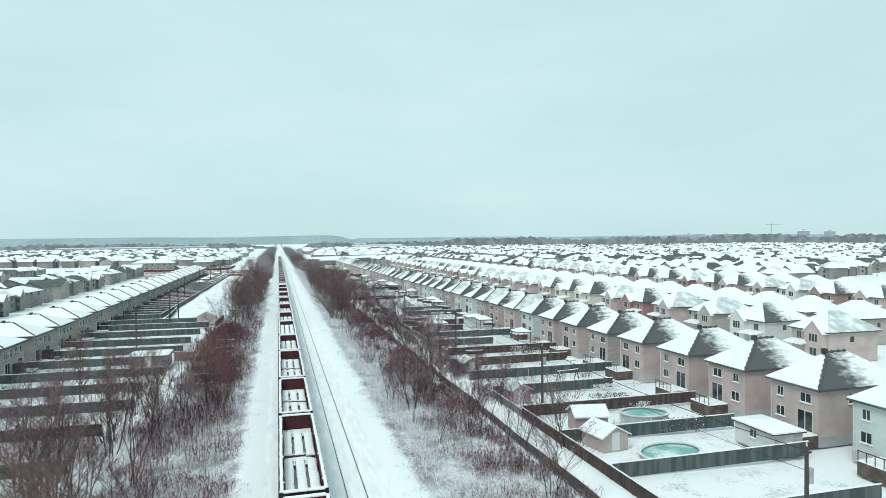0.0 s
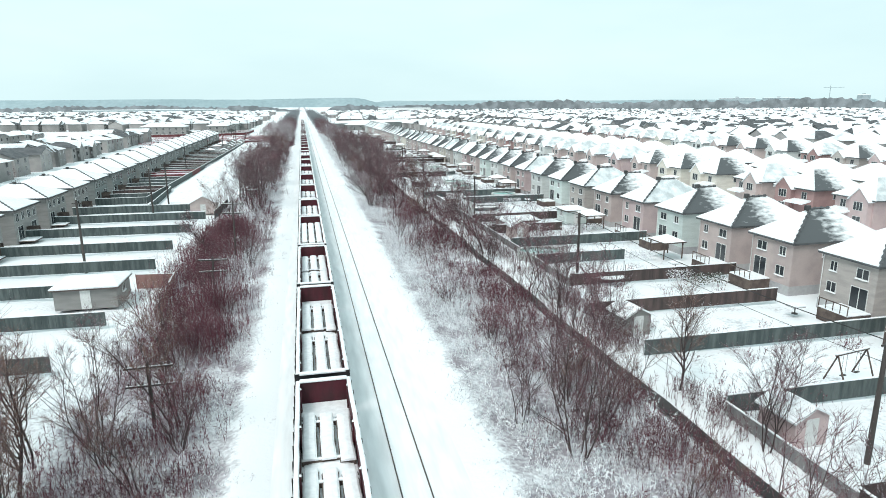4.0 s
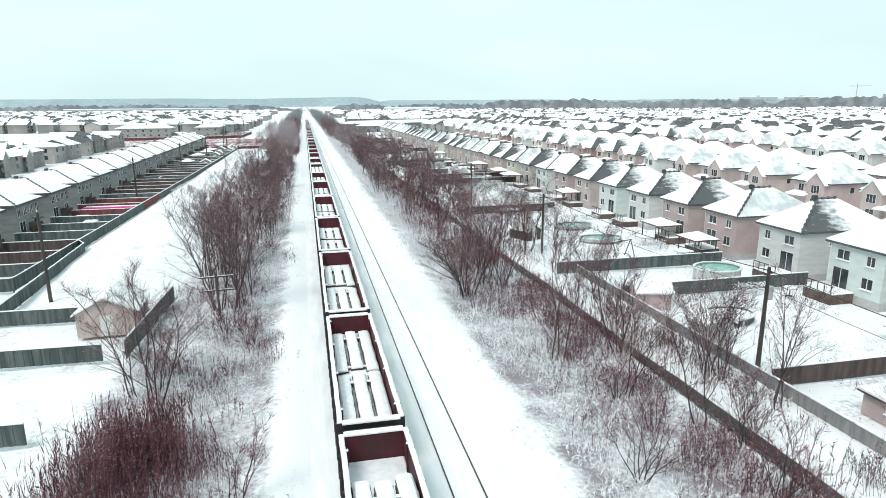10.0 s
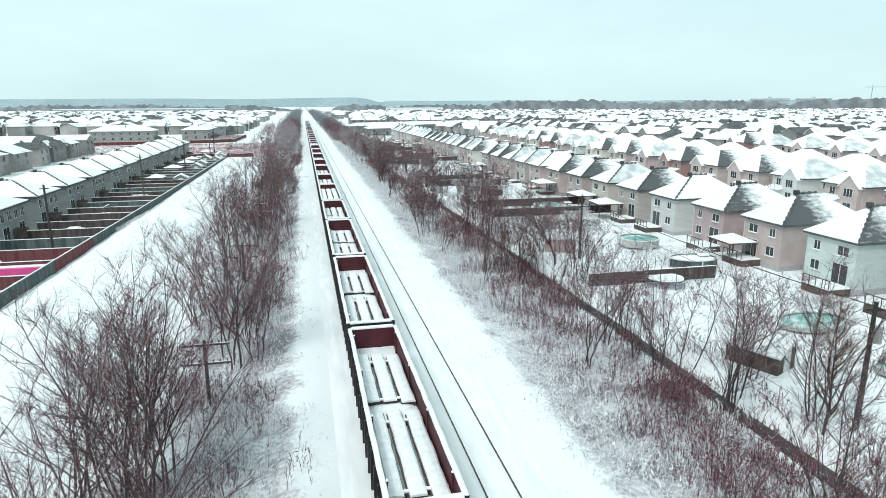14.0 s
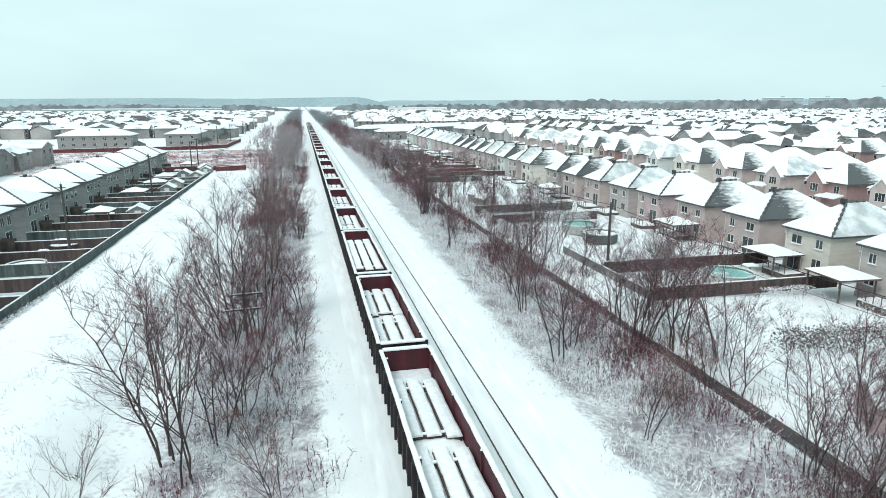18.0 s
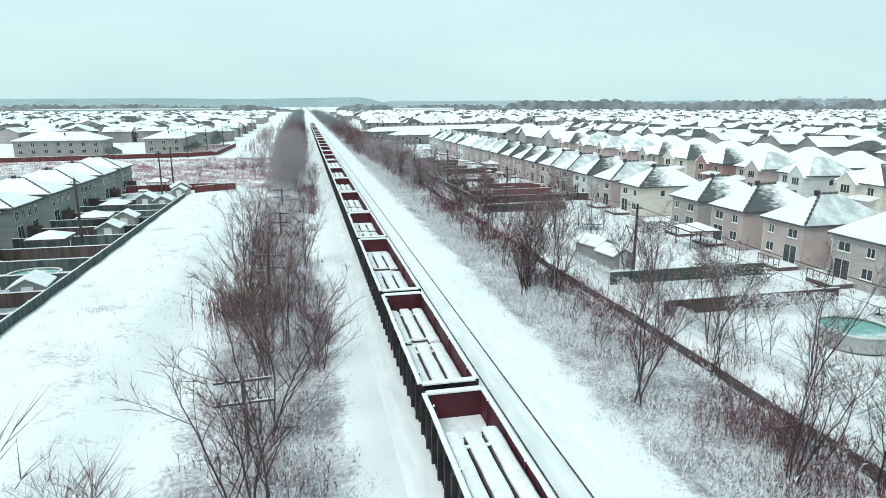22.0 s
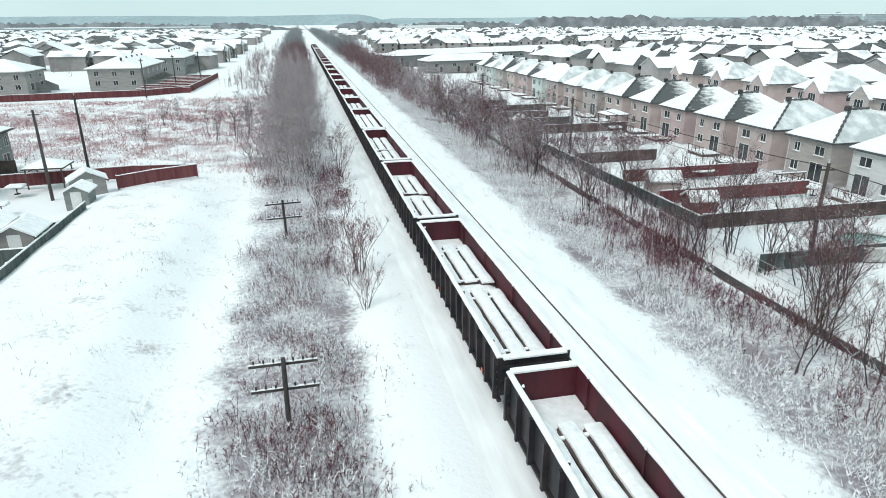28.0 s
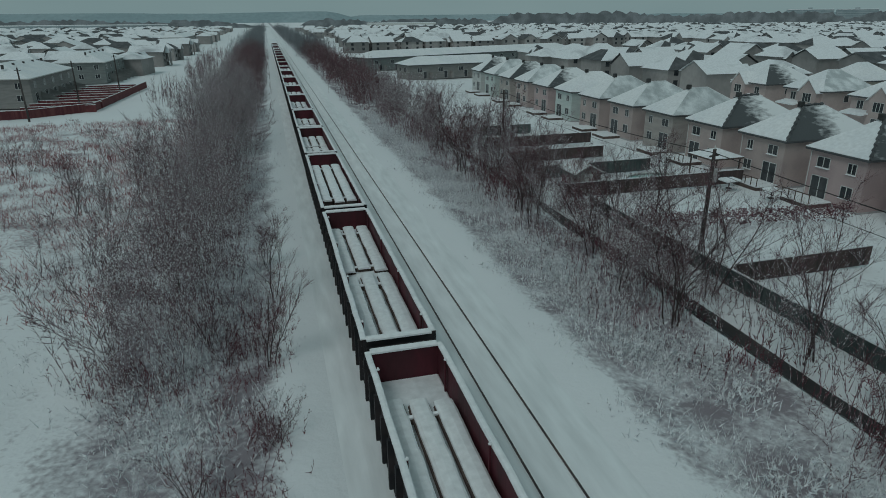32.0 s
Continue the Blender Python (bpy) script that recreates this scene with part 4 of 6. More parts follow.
def neighbourhood():
    rnd = random.Random(3)
    spots = []

    def row(x0, y0, x1, y1, step, w=4.1, d=5.0, e=4.5, rise=2.7, jitter=1.0):
        n = int(math.hypot(x1 - x0, y1 - y0) / step)
        a = math.atan2(y1 - y0, x1 - x0)
        for j in range(n + 1):
            u = j / max(n, 1)
            spots.append((x0 + (x1 - x0) * u + rnd.uniform(-jitter, jitter), y0 + (y1 - y0) * u + rnd.uniform(-jitter, jitter), a + math.pi / 2 * rnd.randrange(2) + rnd.uniform(-0.1, 0.1), w * rnd.uniform(0.9, 1.15), d * rnd.uniform(0.9, 1.15), e * rnd.uniform(0.9, 1.05), rise * rnd.uniform(0.85, 1.1)))

    # right: streets bending away from the railway, farther and farther off
    for dx in range(196, 640, 37):
        row(dx, 105 + dx * 0.5, dx + 25, 760 + dx * 0.2, 14.5)
        row(dx + 15, 110 + dx * 0.5, dx + 40, 760 + dx * 0.2, 14.5)
    for dx in (88, 104, 147, 163):
        row(dx - 6, 445 if dx < 120 else 345, dx - 9, 535 if dx < 120 else 565, 14.0)
    for k, y in enumerate(range(655, 900, 36)):
        row(34 + 3 * k, y + rnd.uniform(-3, 3), 270, y + 22, 13.5)
    row(275, 812, 450, 862, 9.0, 6, 5, 6.5, 2.0, 0.2)
    for y in range(920, 1350, 55):
        row(30 + rnd.uniform(0, 20), y, 620, y - 60, 15.0)
    for dx in range(640, 1000, 60):
        row(dx, 350 + dx * 0.35, dx + 40, 1100, 14.0)
    # left: rows behind the town houses and farther blocks
    for dx in (-84, -100, -140, -156, -196, -212, -256, -272, -320, -336, -390):
        row(dx, 90 - dx * 0.25, dx - 6, 395 + rnd.uniform(-10, 15), 14.5, 4.6, 5.0, 4.6, 1.9, 0.6)
    for k, y in enumerate(range(552, 900, 38)):
        row(-74 if 730 < y < 810 else -50, y, -430, y + 30, 15.0, 4.6, 5.6, 4.8, 2.2)
    for y in range(930, 1400, 55):
        row(-60, y, -700, y + 30, 16.0, 4.8, 6, 4.8, 2.2)
    far_houses("distant_houses", spots, "hundreds of distant snowy-roofed suburban houses")


neighbourhood()


# ---- big blocks left of the railway, past the empty lot ----
def town_block(x0, y0, x1, y1, e, wall, label):
    g = thing("town_house_block", label, "apartment block", "blocks beyond the empty lot")
    body = part("wall", Shape().box(x0, y0, -0.4, x1, y1, e), wall, g)
    o = 0.5
    xm = (x0 + x1) / 2
    run = min(x1 - x0, y1 - y0) / 2
    top = e + 2.6
    A, B, C, D = (x0 - o, y0 - o, e), (x1 + o, y0 - o, e), (x1 + o, y1 + o, e), (x0 - o, y1 + o, e)
    r0, r1 = (xm, y0 + run, top), (xm, y1 - run, top)
    slopes = ([A, B, r0], [B, C, r1, r0], [C, D, r1], [D, A, r0, r1])
    if x1 - x0 > y1 - y0:
        ym = (y0 + y1) / 2
        r0, r1 = (x0 + run, ym, top), (x1 - run, ym, top)
        slopes = ([D, A, r0], [A, B, r1, r0], [B, C, r1], [C, D, r0, r1])
    roof = part("roof", Shape().slab([A, B, C, D], 0.2), WHITE_TRIM, g)
    for pts in slopes:
        part("roof_snow", Shape().poly(*pts), SNOW, roof)
    n = int((y1 - y0) / 5)
    for j in range(n):
        yy = y0 + (j + 0.5) * (y1 - y0) / n
        add_window(body, "x+", (x1, yy, 3.2), 1.1, 1.2, simple=True)
        add_window(body, "x+", (x1, yy, 0.4), 1.6, 1.9, 1, "patio_door", simple=True)
        part("roof_vent", Shape().box(xm + 1.2, yy - 0.2, top - 1.0, xm + 1.6, yy + 0.2, top - 0.2, 0.04), BLACK_TRIM, roof)
        part("privacy_wall", Shape().poly((x1 + 0.01, yy + 2.4, 2.3), (x1 + 3, yy + 2.4, 0.9), (x1 + 3, yy + 2.4, -0.4), (x1 + 0.01, yy + 2.4, -0.4)).poly((x1 + 0.01, yy + 2.5, 2.3), (x1 + 3, yy + 2.5, 0.9), (x1 + 3, yy + 2.5, -0.4), (x1 + 0.01, yy + 2.5, -0.4)).poly((x1 + 0.01, yy + 2.4, 2.3), (x1 + 3, yy + 2.4, 0.9), (x1 + 3, yy + 2.5, 0.9), (x1 + 0.01, yy + 2.5, 2.3)), TAUPE_WALL, g)
    for xx in np.linspace(x0 + 2, x1 - 2, 3 if x1 - x0 < 20 else 7):
        add_window(body, "y-", (float(xx), y0, 3.2), 1.1, 1.2, simple=True)
        add_window(body, "y-", (float(xx), y0, 0.9), 1.2, 1.2, simple=True)
    return g


def terrace(x, y, long, deep, turn, e, wall, label):
    """A long low terrace under one snowy roof; its south front at the origin, reaching along +x."""
    g = thing("terrace", label, "terrace houses", "long terraces behind the house row", pose(x, y, -0.4, 0, 0, turn))
    body = part("wall", Shape().box(0, 0, 0, long, deep, e), wall, g)
    o, top = 0.5, e + 1.9
    A, B, C, D = (-o, -o, e), (long + o, -o, e), (long + o, deep + o, e), (-o, deep + o, e)
    r0, r1 = (deep / 2, deep / 2, top), (long - deep / 2, deep / 2, top)
    roof = part("roof", Shape().slab([A, B, C, D], 0.2), SHINGLE, g)
    for pts in ([A, B, r1, r0], [B, C, r1], [C, D, r0, r1], [D, A, r0]):
        part("roof_snow", Shape().slab([(q[0], q[1], q[2] + 0.1) for q in pts], 0.09), SNOW, roof, "snow lying on the slope")
    n = int(long / 6)
    for j in range(n):
        xx = (j + 0.5) * long / n
        add_window(body, "y-", (xx, 0, e - 1.9), 1.4, 1.1, simple=True)
        add_window(body, "y-", (xx + 1.6, 0, 0.2), 1.0, 1.95, 0, "door", simple=True)
        if j:
            part("party_wall", Shape().box(j * long / n - 0.15, -1.8, 0, j * long / n + 0.15, -0.02, 2.0), wall, g)
    for yy in (deep * 0.3, deep * 0.7):
        add_window(body, "x-", (0, yy, e - 1.9), 1.1, 1.1, simple=True)
    return g


terrace(22.5, 533, 98, 9.5, 24, 4.2, GREY_WALL, "long grey terrace with one unbroken snowy roof")
terrace(29.0, 502, 32, 8.5, 12, 3.9, TAUPE_WALL, "long taupe terrace with one unbroken snowy roof")
town_block(-65, 470, -52.5, 499, 5.2, TAUPE_WALL, "long grey-beige town house block with snowy roof")
town_block(-62, 520, -50, 545, 5.2, GREY_WALL, "grey town house block with snowy roof")
town_block(-104, 464, -77, 476, 5.2, TAUPE_WALL, "long taupe town house block with snowy roof")
town_block(-66, 738, -54, 800, 6.0, TAUPE_WALL, "long brown town house block with snowy roof")


# ---- fences and yards ----
def fence_panel_mesh(length, tall, mat, key):
    """One closed panel: upright boards standing in and out by turns, snow along the top, a post at its start."""
    if key not in fence_panel_mesh.made:
        n = max(2, int(length / 0.28))
        s = Shape()
        xs = []
        for j in range(n):
            a, b, o = length * j / n, length * (j + 1) / n, 0.03 * (j % 2)
            xs += [(a, o), (b - 0.012, o)]
        m = len(xs)
        for z in (0.02, tall):
            s.v += [(-0.03 + o, a, z) for a, o in xs] + [(0.04, a, z) for a, o in xs]
        for j in range(m - 1):
            s.f.append((j + 1, j, 2 * m + j, 2 * m + j + 1))
            s.f.append((m + j, m + j + 1, 3 * m + j + 1, 3 * m + j))
            s.f.append((2 * m + j + 1, 2 * m + j, 3 * m + j, 3 * m + j + 1))
        s.f += [(0, m, 3 * m, 2 * m), (2 * m - 1, m - 1, 3 * m - 1, 4 * m - 1)]
        s.paint().box(-0.06, 0, tall + 0.002, 0.07, length, tall + 0.08, 0.025)
        p = Shape().box(-0.06, -0.06, -0.1, 0.06, 0.06, tall + 0.06).paint().box(-0.08, -0.08, tall + 0.061, 0.08, 0.08, tall + 0.14, 0.04)
        fence_panel_mesh.made[key] = (s.mesh("panel", (mat, SNOW)), p.mesh("post", (mat, SNOW)))
    return fence_panel_mesh.made[key]


fence_panel_mesh.made = {}


def fence(points, tall, mat, label, group="", z=-0.3, step=3.0, posts=True):
    """Board fence along the points, panel by panel, with snow on its top."""
    g = thing("fence", label, "fence", group)
    for (x0, y0), (x1, y1) in zip(points[:-1], points[1:]):
        d = math.hypot(x1 - x0, y1 - y0)
        n = max(1, round(d / step))
        turn = math.degrees(math.atan2(y1 - y0, x1 - x0)) - 90
        pm, tm = fence_panel_mesh(round(d / n, 1), tall, mat, (round(d / n, 1), tall, mat.name))
        for j in range(n):
            u = j / n
            x, y = x0 + (x1 - x0) * u, y0 + (y1 - y0) * u
            zz = float(height(x, y)) if z is None else z
            pn = part("panel", pm, None, g, at=pose(x, y, zz, 0, 0, turn))
            if posts:
                part("post", tm, None, pn)
    return g


def chain_fence(points, label):
    """Low wire fence: thin posts with a top and a bottom rail."""
    g = thing("wire_fence", label, "fence", "wire fences")
    for (x0, y0), (x1, y1) in zip(points[:-1], points[1:]):
        d = math.hypot(x1 - x0, y1 - y0)
        n = max(1, round(d / 3.6))
        for j in range(n):
            x, y = x0 + (x1 - x0) * j / n, y0 + (y1 - y0) * j / n
            part("post", Shape().tube((x, y, float(height(x, y)) - 0.1), (x, y, float(height(x, y)) + 1.25), 0.03, 0.03, 5), CONCRETE, g)
        za, zb = float(height(x0, y0)), float(height(x1, y1))
        for h in (1.2, 0.65, 0.15):
            part("rail", Shape().tube((x0, y0, za + h), (x1, y1, zb + h), 0.02, 0.02, 4), CONCRETE, g)
    return g


def yards():
    rnd = random.Random(21)
    mats = ((FENCE_GREY, "weathered grey"), (FENCE_BROWN, "dark brown"), (FENCE_RED, "reddish brown"))
    # right: one rear stretch and one side fence a yard
    edges = [16.5, 26.0, 35.5] + [(a + b) / 2 for a, b in zip(HOUSE_Y[:-4], HOUSE_Y[1:-3])]
    for a, b in zip(edges[:-1], edges[1:]):
        off = 2.4 if 85 < a < 150 else 2.8 if 230 < a < 260 else 1.8 if a > 328 else 0.0
        xa, xb = float(x_fence_right(a)) + off, float(x_fence_right(b)) + off
        if 60 < a < 85 or 150 < a < 232 or 250 < a < 328 or a > 372:
            chain_fence([(xa, a), (xb, b)], "low grey wire fence behind a snowy yard")
        else:
            m, wd = mats[1] if a < 45 else mats[0] if a > 330 else (FENCE_PALE, "pale grey")
            fence([(xa, a), (xb, b)], 0.9 if 45 < a < 325 else 1.15, m, "%s board fence behind a yard, snow on top" % wd, "rear yard fences", None)
        if a > 338 or (225 < a < 325 and rnd.random() < 0.6) or (130 < a < 225 and not 155 < a < 162 and (163 < a < 196 or rnd.random() < 0.5)):
            continue
        m, wd = mats[rnd.choice((0, 1, 1, 0))]
        xe = float(x_row_right(a)) - rnd.choice((0.4, 3.0, 6.0, 9.0))
        fence([(xa + 0.1, a), (xe, a)], 1.3, m, "%s board fence between two yards, snow on top" % wd, "side yard fences", -0.25, 5.0, False)
    for x0, x1, y, k in ((19.6, 36.0, 342.4, 2), (20.4, 37.0, 351.0, 2), (19.0, 30.0, 360.4, 1), (17.6, 37.2, 381.4, 1), (17.6, 31.4, 388.8, 0), (18.2, 30.0, 396.6, 1), (18.0, 33.0, 405.4, 1), (17.8, 28.0, 414.2, 0)):
        m, wd = mats[k]
        fence([(x0, y), (x1, y + 0.3)], 1.35, m, "%s board fence between two yards, snow on top" % wd, "side yard fences", -0.25, 5.0, False)
    # left
    edges = [307.8 + 12.35 * (i - 0.5) for i in range(-11, 5)]
    for a, b in zip(edges[:-1], edges[1:]):
        m, wd = mats[2 if 205 < a < 225 or a > 345 else 0]
        fence([(float(x_fence_left(a)), a), (float(x_fence_left(b)), b)], 1.35, m, "%s board fence behind a yard, snow on top" % wd, "rear yard fences", -0.3)
        for q in (a, (a + b) / 2):
            m, wd = mats[2 if 205 < q < 225 or q > 345 else rnd.choice((0, 0, 1))]
            fence([(float(x_fence_left(q)) - 0.1, q), (float(x_row_left(q)) + 0.4, q)], 1.35, m, "%s board fence between two yards, snow on top" % wd, "side yard fences", -0.3, 8.0, False)
    fence([(-31.6, 360.5), (-28.5, 362.8), (-24.4, 364.6), (-31, 365.4), (-45, 363.5)], 1.35, FENCE_RED, "reddish board fence round the last yard", "rear yard fences", -0.2)
    for y, x in ((154.5, -24), (145, -21), (133.5, -21.6), (121.6, -22), (111, -22), (101, -22.5), (91, -22), (81, -23), (71, -22), (61, -23), (50, -23)):
        m, wd = mats[rnd.choice((0, 0, 1))]
        fence([(x, y), (-45, y + 0.6)], 1.3, m, "%s board fence between two long yards, snow on top" % wd, "long yard fences", -0.3, 5.6, False)
    fence([(-18.9, 159.5), (-19.6, 145.5)], 1.5, FENCE_GREY, "weathered grey board fence beside a snowy hut", "rear yard fences", -0.5)
    fence([(-22.3, 103.4), (-18.4, 103.0), (-17.8, 92.0)], 1.6, FENCE_SALMON, "salmon-brown board fence round a yard corner", "rear yard fences", -0.5)
    fence([(-32.3, 155), (-33.5, 182), (-34.8, 184.2)], 1.3, FENCE_GREY, "weathered grey board fence beside a snowy lot", "rear yard fences", -0.3)
    fence([(-49, 455), (-40, 462), (-38, 506)], 1.5, FENCE_RED, "red board fence round the block's yards", "block yard fences", -0.5)
    fence([(-49, 455), (-110, 445)], 1.5, FENCE_RED, "red board fence before the blocks", "block yard fences", -0.5)
    for y in range(461, 506, 5):
        fence([(-52, y), (-39.5, y)], 1.3, FENCE_RED, "red board fence between small yards", "block yard fences", -0.5, 3.4, False)


yards()


# ---- things in the yards ----
def pool(x, y, rx, ry, tall, water, turn=0):
    """An above-ground pool: ribbed wall, rim, covered water."""
    g = thing("above_ground_pool", "oval above-ground pool with teal cover and pale rim" if water else "above-ground pool under snow with dark wall", "swimming pool", "pools in the yards", pose(x, y, float(height(x, y)) if x < 20 else -0.25, 0, 0, turn))
    n = 28
    ring = [(math.cos(2 * math.pi * j / n), math.sin(2 * math.pi * j / n)) for j in range(n)]
    w = Shape()
    for j in range(n):
        (a, b), (c, d) = ring[j], ring[(j + 1) % n]
        w.poly((a * rx, b * ry, 0), (c * rx, d * ry, 0), (c * rx, d * ry, tall), (a * rx, b * ry, tall))
    part("pool_wall", w, POOL_WALL if water else FENCE_GREY, g)
    r = Shape()
    for j in range(n):
        (a, b), (c, d) = ring[j], ring[(j + 1) % n]
        o, i = 0.1, -0.16
        r.slab([(a * (rx + o), b * (ry + o), tall + 0.06), (c * (rx + o), d * (ry + o), tall + 0.06), (c * (rx + i), d * (ry + i), tall + 0.06), (a * (rx + i), b * (ry + i), tall + 0.06)], 0.09)
    part("rim", r, WHITE_TRIM, g, "pale snowy rim")
    part("pool_cover", Shape().poly(*[(a * (rx - 0.1), b * (ry - 0.1), tall - 0.16) for a, b in ring]), POOL if water else SNOW, g, "teal winter cover" if water else "snow-covered winter cover")
    for j in range(0, n, 7):
        a, b = ring[j]
        part("upright", Shape().box(a * (rx + 0.04) - 0.05, b * (ry + 0.04) - 0.05, 0, a * (rx + 0.04) + 0.05, b * (ry + 0.04) + 0.05, tall), WHITE_TRIM, g)
    return g


def shed(x, y, w, d, tall, wall, word, turn=0):
    g = thing("garden_shed", "%s garden shed with snowy gable roof" % word, "shed", "sheds in the yards", pose(x, y, -0.28, 0, 0, turn))
    top = tall + w * 0.28
    s = Shape().box(-w / 2, -d / 2, 0, w / 2, d / 2, tall)
    for yy in (-d / 2, d / 2):
        s.poly((-w / 2, yy, tall), (w / 2, yy, tall), (0, yy, top))
    part("wall", s, wall, g)
    for sx in (-1, 1):
        pts = [(0, -d / 2 - 0.2, top + 0.08), (sx * (w / 2 + 0.25), -d / 2 - 0.2, tall - 0.02), (sx * (w / 2 + 0.25), d / 2 + 0.2, tall - 0.02), (0, d / 2 + 0.2, top + 0.08)]
        part("roof_snow", Shape().slab(pts if sx > 0 else pts[::-1], 0.13), SNOW, g, "snow on the shed roof")
    part("door", Shape().box(-0.45, -d / 2 - 0.03, 0.05, 0.45, -d / 2 - 0.002, 1.75), WHITE_TRIM, g)
    return g


def gazebo(x, y, w, d, turn=0):
    g = thing("gazebo", "open garden gazebo with dark posts and snowy roof", "gazebo", "gazebos in the yards", pose(x, y, -0.25, 0, 0, turn))
    for sx in (-1, 1):
        for sy in (-1, 1):
            part("post", Shape().box(sx * w / 2 - 0.06, sy * d / 2 - 0.06, 0, sx * w / 2 + 0.06, sy * d / 2 + 0.06, 2.2), TIMBER, g)
    o = 0.3
    pts = [(-w / 2 - o, -d / 2 - o, 2.2), (w / 2 + o, -d / 2 - o, 2.2), (w / 2 + o, d / 2 + o, 2.2), (-w / 2 - o, d / 2 + o, 2.2)]
    r = Shape().slab(pts, 0.15)
    part("roof_frame", r, TIMBER, g)
    s = Shape()
    for j in range(4):
        a, b = pts[j], pts[(j + 1) % 4]
        s.poly((a[0], a[1], 2.21), (b[0], b[1], 2.21), (0, 0, 2.95))
    part("roof_snow", s, SNOW, g, "snow on the gazebo roof")
    return g


def flat_shed(x, y, w, d, tall, wall, label, turn=0):
    """A wide outbuilding with a low snow-laden roof, a door and a window to the tracks."""
    g = thing("outbuilding", label, "shed", "sheds in the yards", pose(x, y, -0.28, 0, 0, turn))
    body = part("wall", Shape().box(-w / 2, -d / 2, 0, w / 2, d / 2, tall), wall, g)
    o, rise = 0.25, 0.45
    A, B, C, D = (-w / 2 - o, -d / 2 - o, tall), (w / 2 + o, -d / 2 - o, tall), (w / 2 + o, d / 2 + o, tall), (-w / 2 - o, d / 2 + o, tall)
    r0, r1 = (-w / 2 + 0.9, 0, tall + rise), (w / 2 - 0.9, 0, tall + rise)
    roof = part("roof", Shape().slab([A, B, C, D], 0.12), TIMBER, g)
    cover = Shape()
    for pts in ([A, B, r1, r0], [B, C, r1], [C, D, r0, r1], [D, A, r0]):
        cover.slab([(q[0], q[1], q[2] + 0.13) for q in pts], 0.125)
    part("roof_snow", cover, SNOW, roof, "thick snow on the low roof")
    part("door", Shape().box(-0.45, -d / 2 - 0.04, 0.03, 0.45, -d / 2 - 0.002, min(1.9, tall - 0.1)), WHITE_TRIM, body)
    if w > 2:
        add_window(body, "x+" if x < 0 else "x-", (w / 2 if x < 0 else -w / 2, 0, tall * 0.5), 0.9, tall * 0.36, 1)
    return g


def hedge(x0, y0, x1, y1, tall, wide, seed, mat, label):
    """A clipped or loose hedge of many small leaf clumps with gaps and a ragged top."""
    rnd = random.Random(seed)
    v, f = [], []
    n = int(math.hypot(x1 - x0, y1 - y0) * 170 * wide)
    for _ in range(n):
        u = rnd.random()
        x, y, z = x0 + (x1 - x0) * u + rnd.gauss(0, wide * 0.3), y0 + (y1 - y0) * u + rnd.gauss(0, wide * 0.3), tall * rnd.random() ** 0.7
        a, t, s = rnd.uniform(0, 6.28), rnd.uniform(-0.6, 0.9), rnd.uniform(0.05, 0.11)
        i = len(v)
        c, q = math.cos(a) * s, math.sin(a) * s
        v += [(x - c, y - q, z - 0.3 * s), (x + c, y + q, z - 0.2 * s), (x + 0.3 * q, y - 0.3 * c, z + s * (0.8 + t * 0.5))]
        f.append((i, i + 1, i + 2))
    ob = new("hedge", raw("hedge", np.array(v) + np.array([0, 0, -0.3]), np.array(f), mat))
    return tagged(ob, label, "hedge", "hedges and bushes in the yards")


def snowy_table(x, y, s):
    g = thing("patio_table", "dark metal patio table heaped with snow", "table", "patio furniture", pose(x, y, -0.25))
    part("pedestal", Shape().tube((0, 0, 0), (0, 0, 0.72), 0.05, 0.05, 8).tube((0, 0, 0), (0, 0, 0.06), 0.3, 0.26, 10), STEEL, g)
    part("tabletop", Shape().box(-s, -s * 0.8, 0.72, s, s * 0.8, 0.76), STEEL, g)
    part("snow_cover", Shape().box(-s, -s * 0.8, 0.761, s, s * 0.8, 0.98, 0.1), SNOW, g)
    return g


def trampoline(x, y, r):
    g = thing("trampoline", "round trampoline with dark net posts, snow on its mat", "trampoline", "play equipment in the yards", pose(x, y, -0.27))
    n = 16
    ring = [(math.cos(2 * math.pi * j / n) * r, math.sin(2 * math.pi * j / n) * r) for j in range(n)]
    fr = Shape()
    for j in range(n):
        a, b = ring[j], ring[(j + 1) % n]
        fr.tube((a[0], a[1], 0.75), (b[0], b[1], 0.75), 0.05, 0.05, 5, False)
    part("frame", fr, STEEL, g)
    part("mat", Shape().slab([(a * 0.95, b * 0.95, 0.82) for a, b in ring], 0.1), SNOW, g, "snow-covered mat")
    for j in range(0, n, 2):
        a, b = ring[j]
        part("net_post", Shape().tube((a, b, 0), (a, b, 2.3), 0.03, 0.03, 5), STEEL, g)
    return g


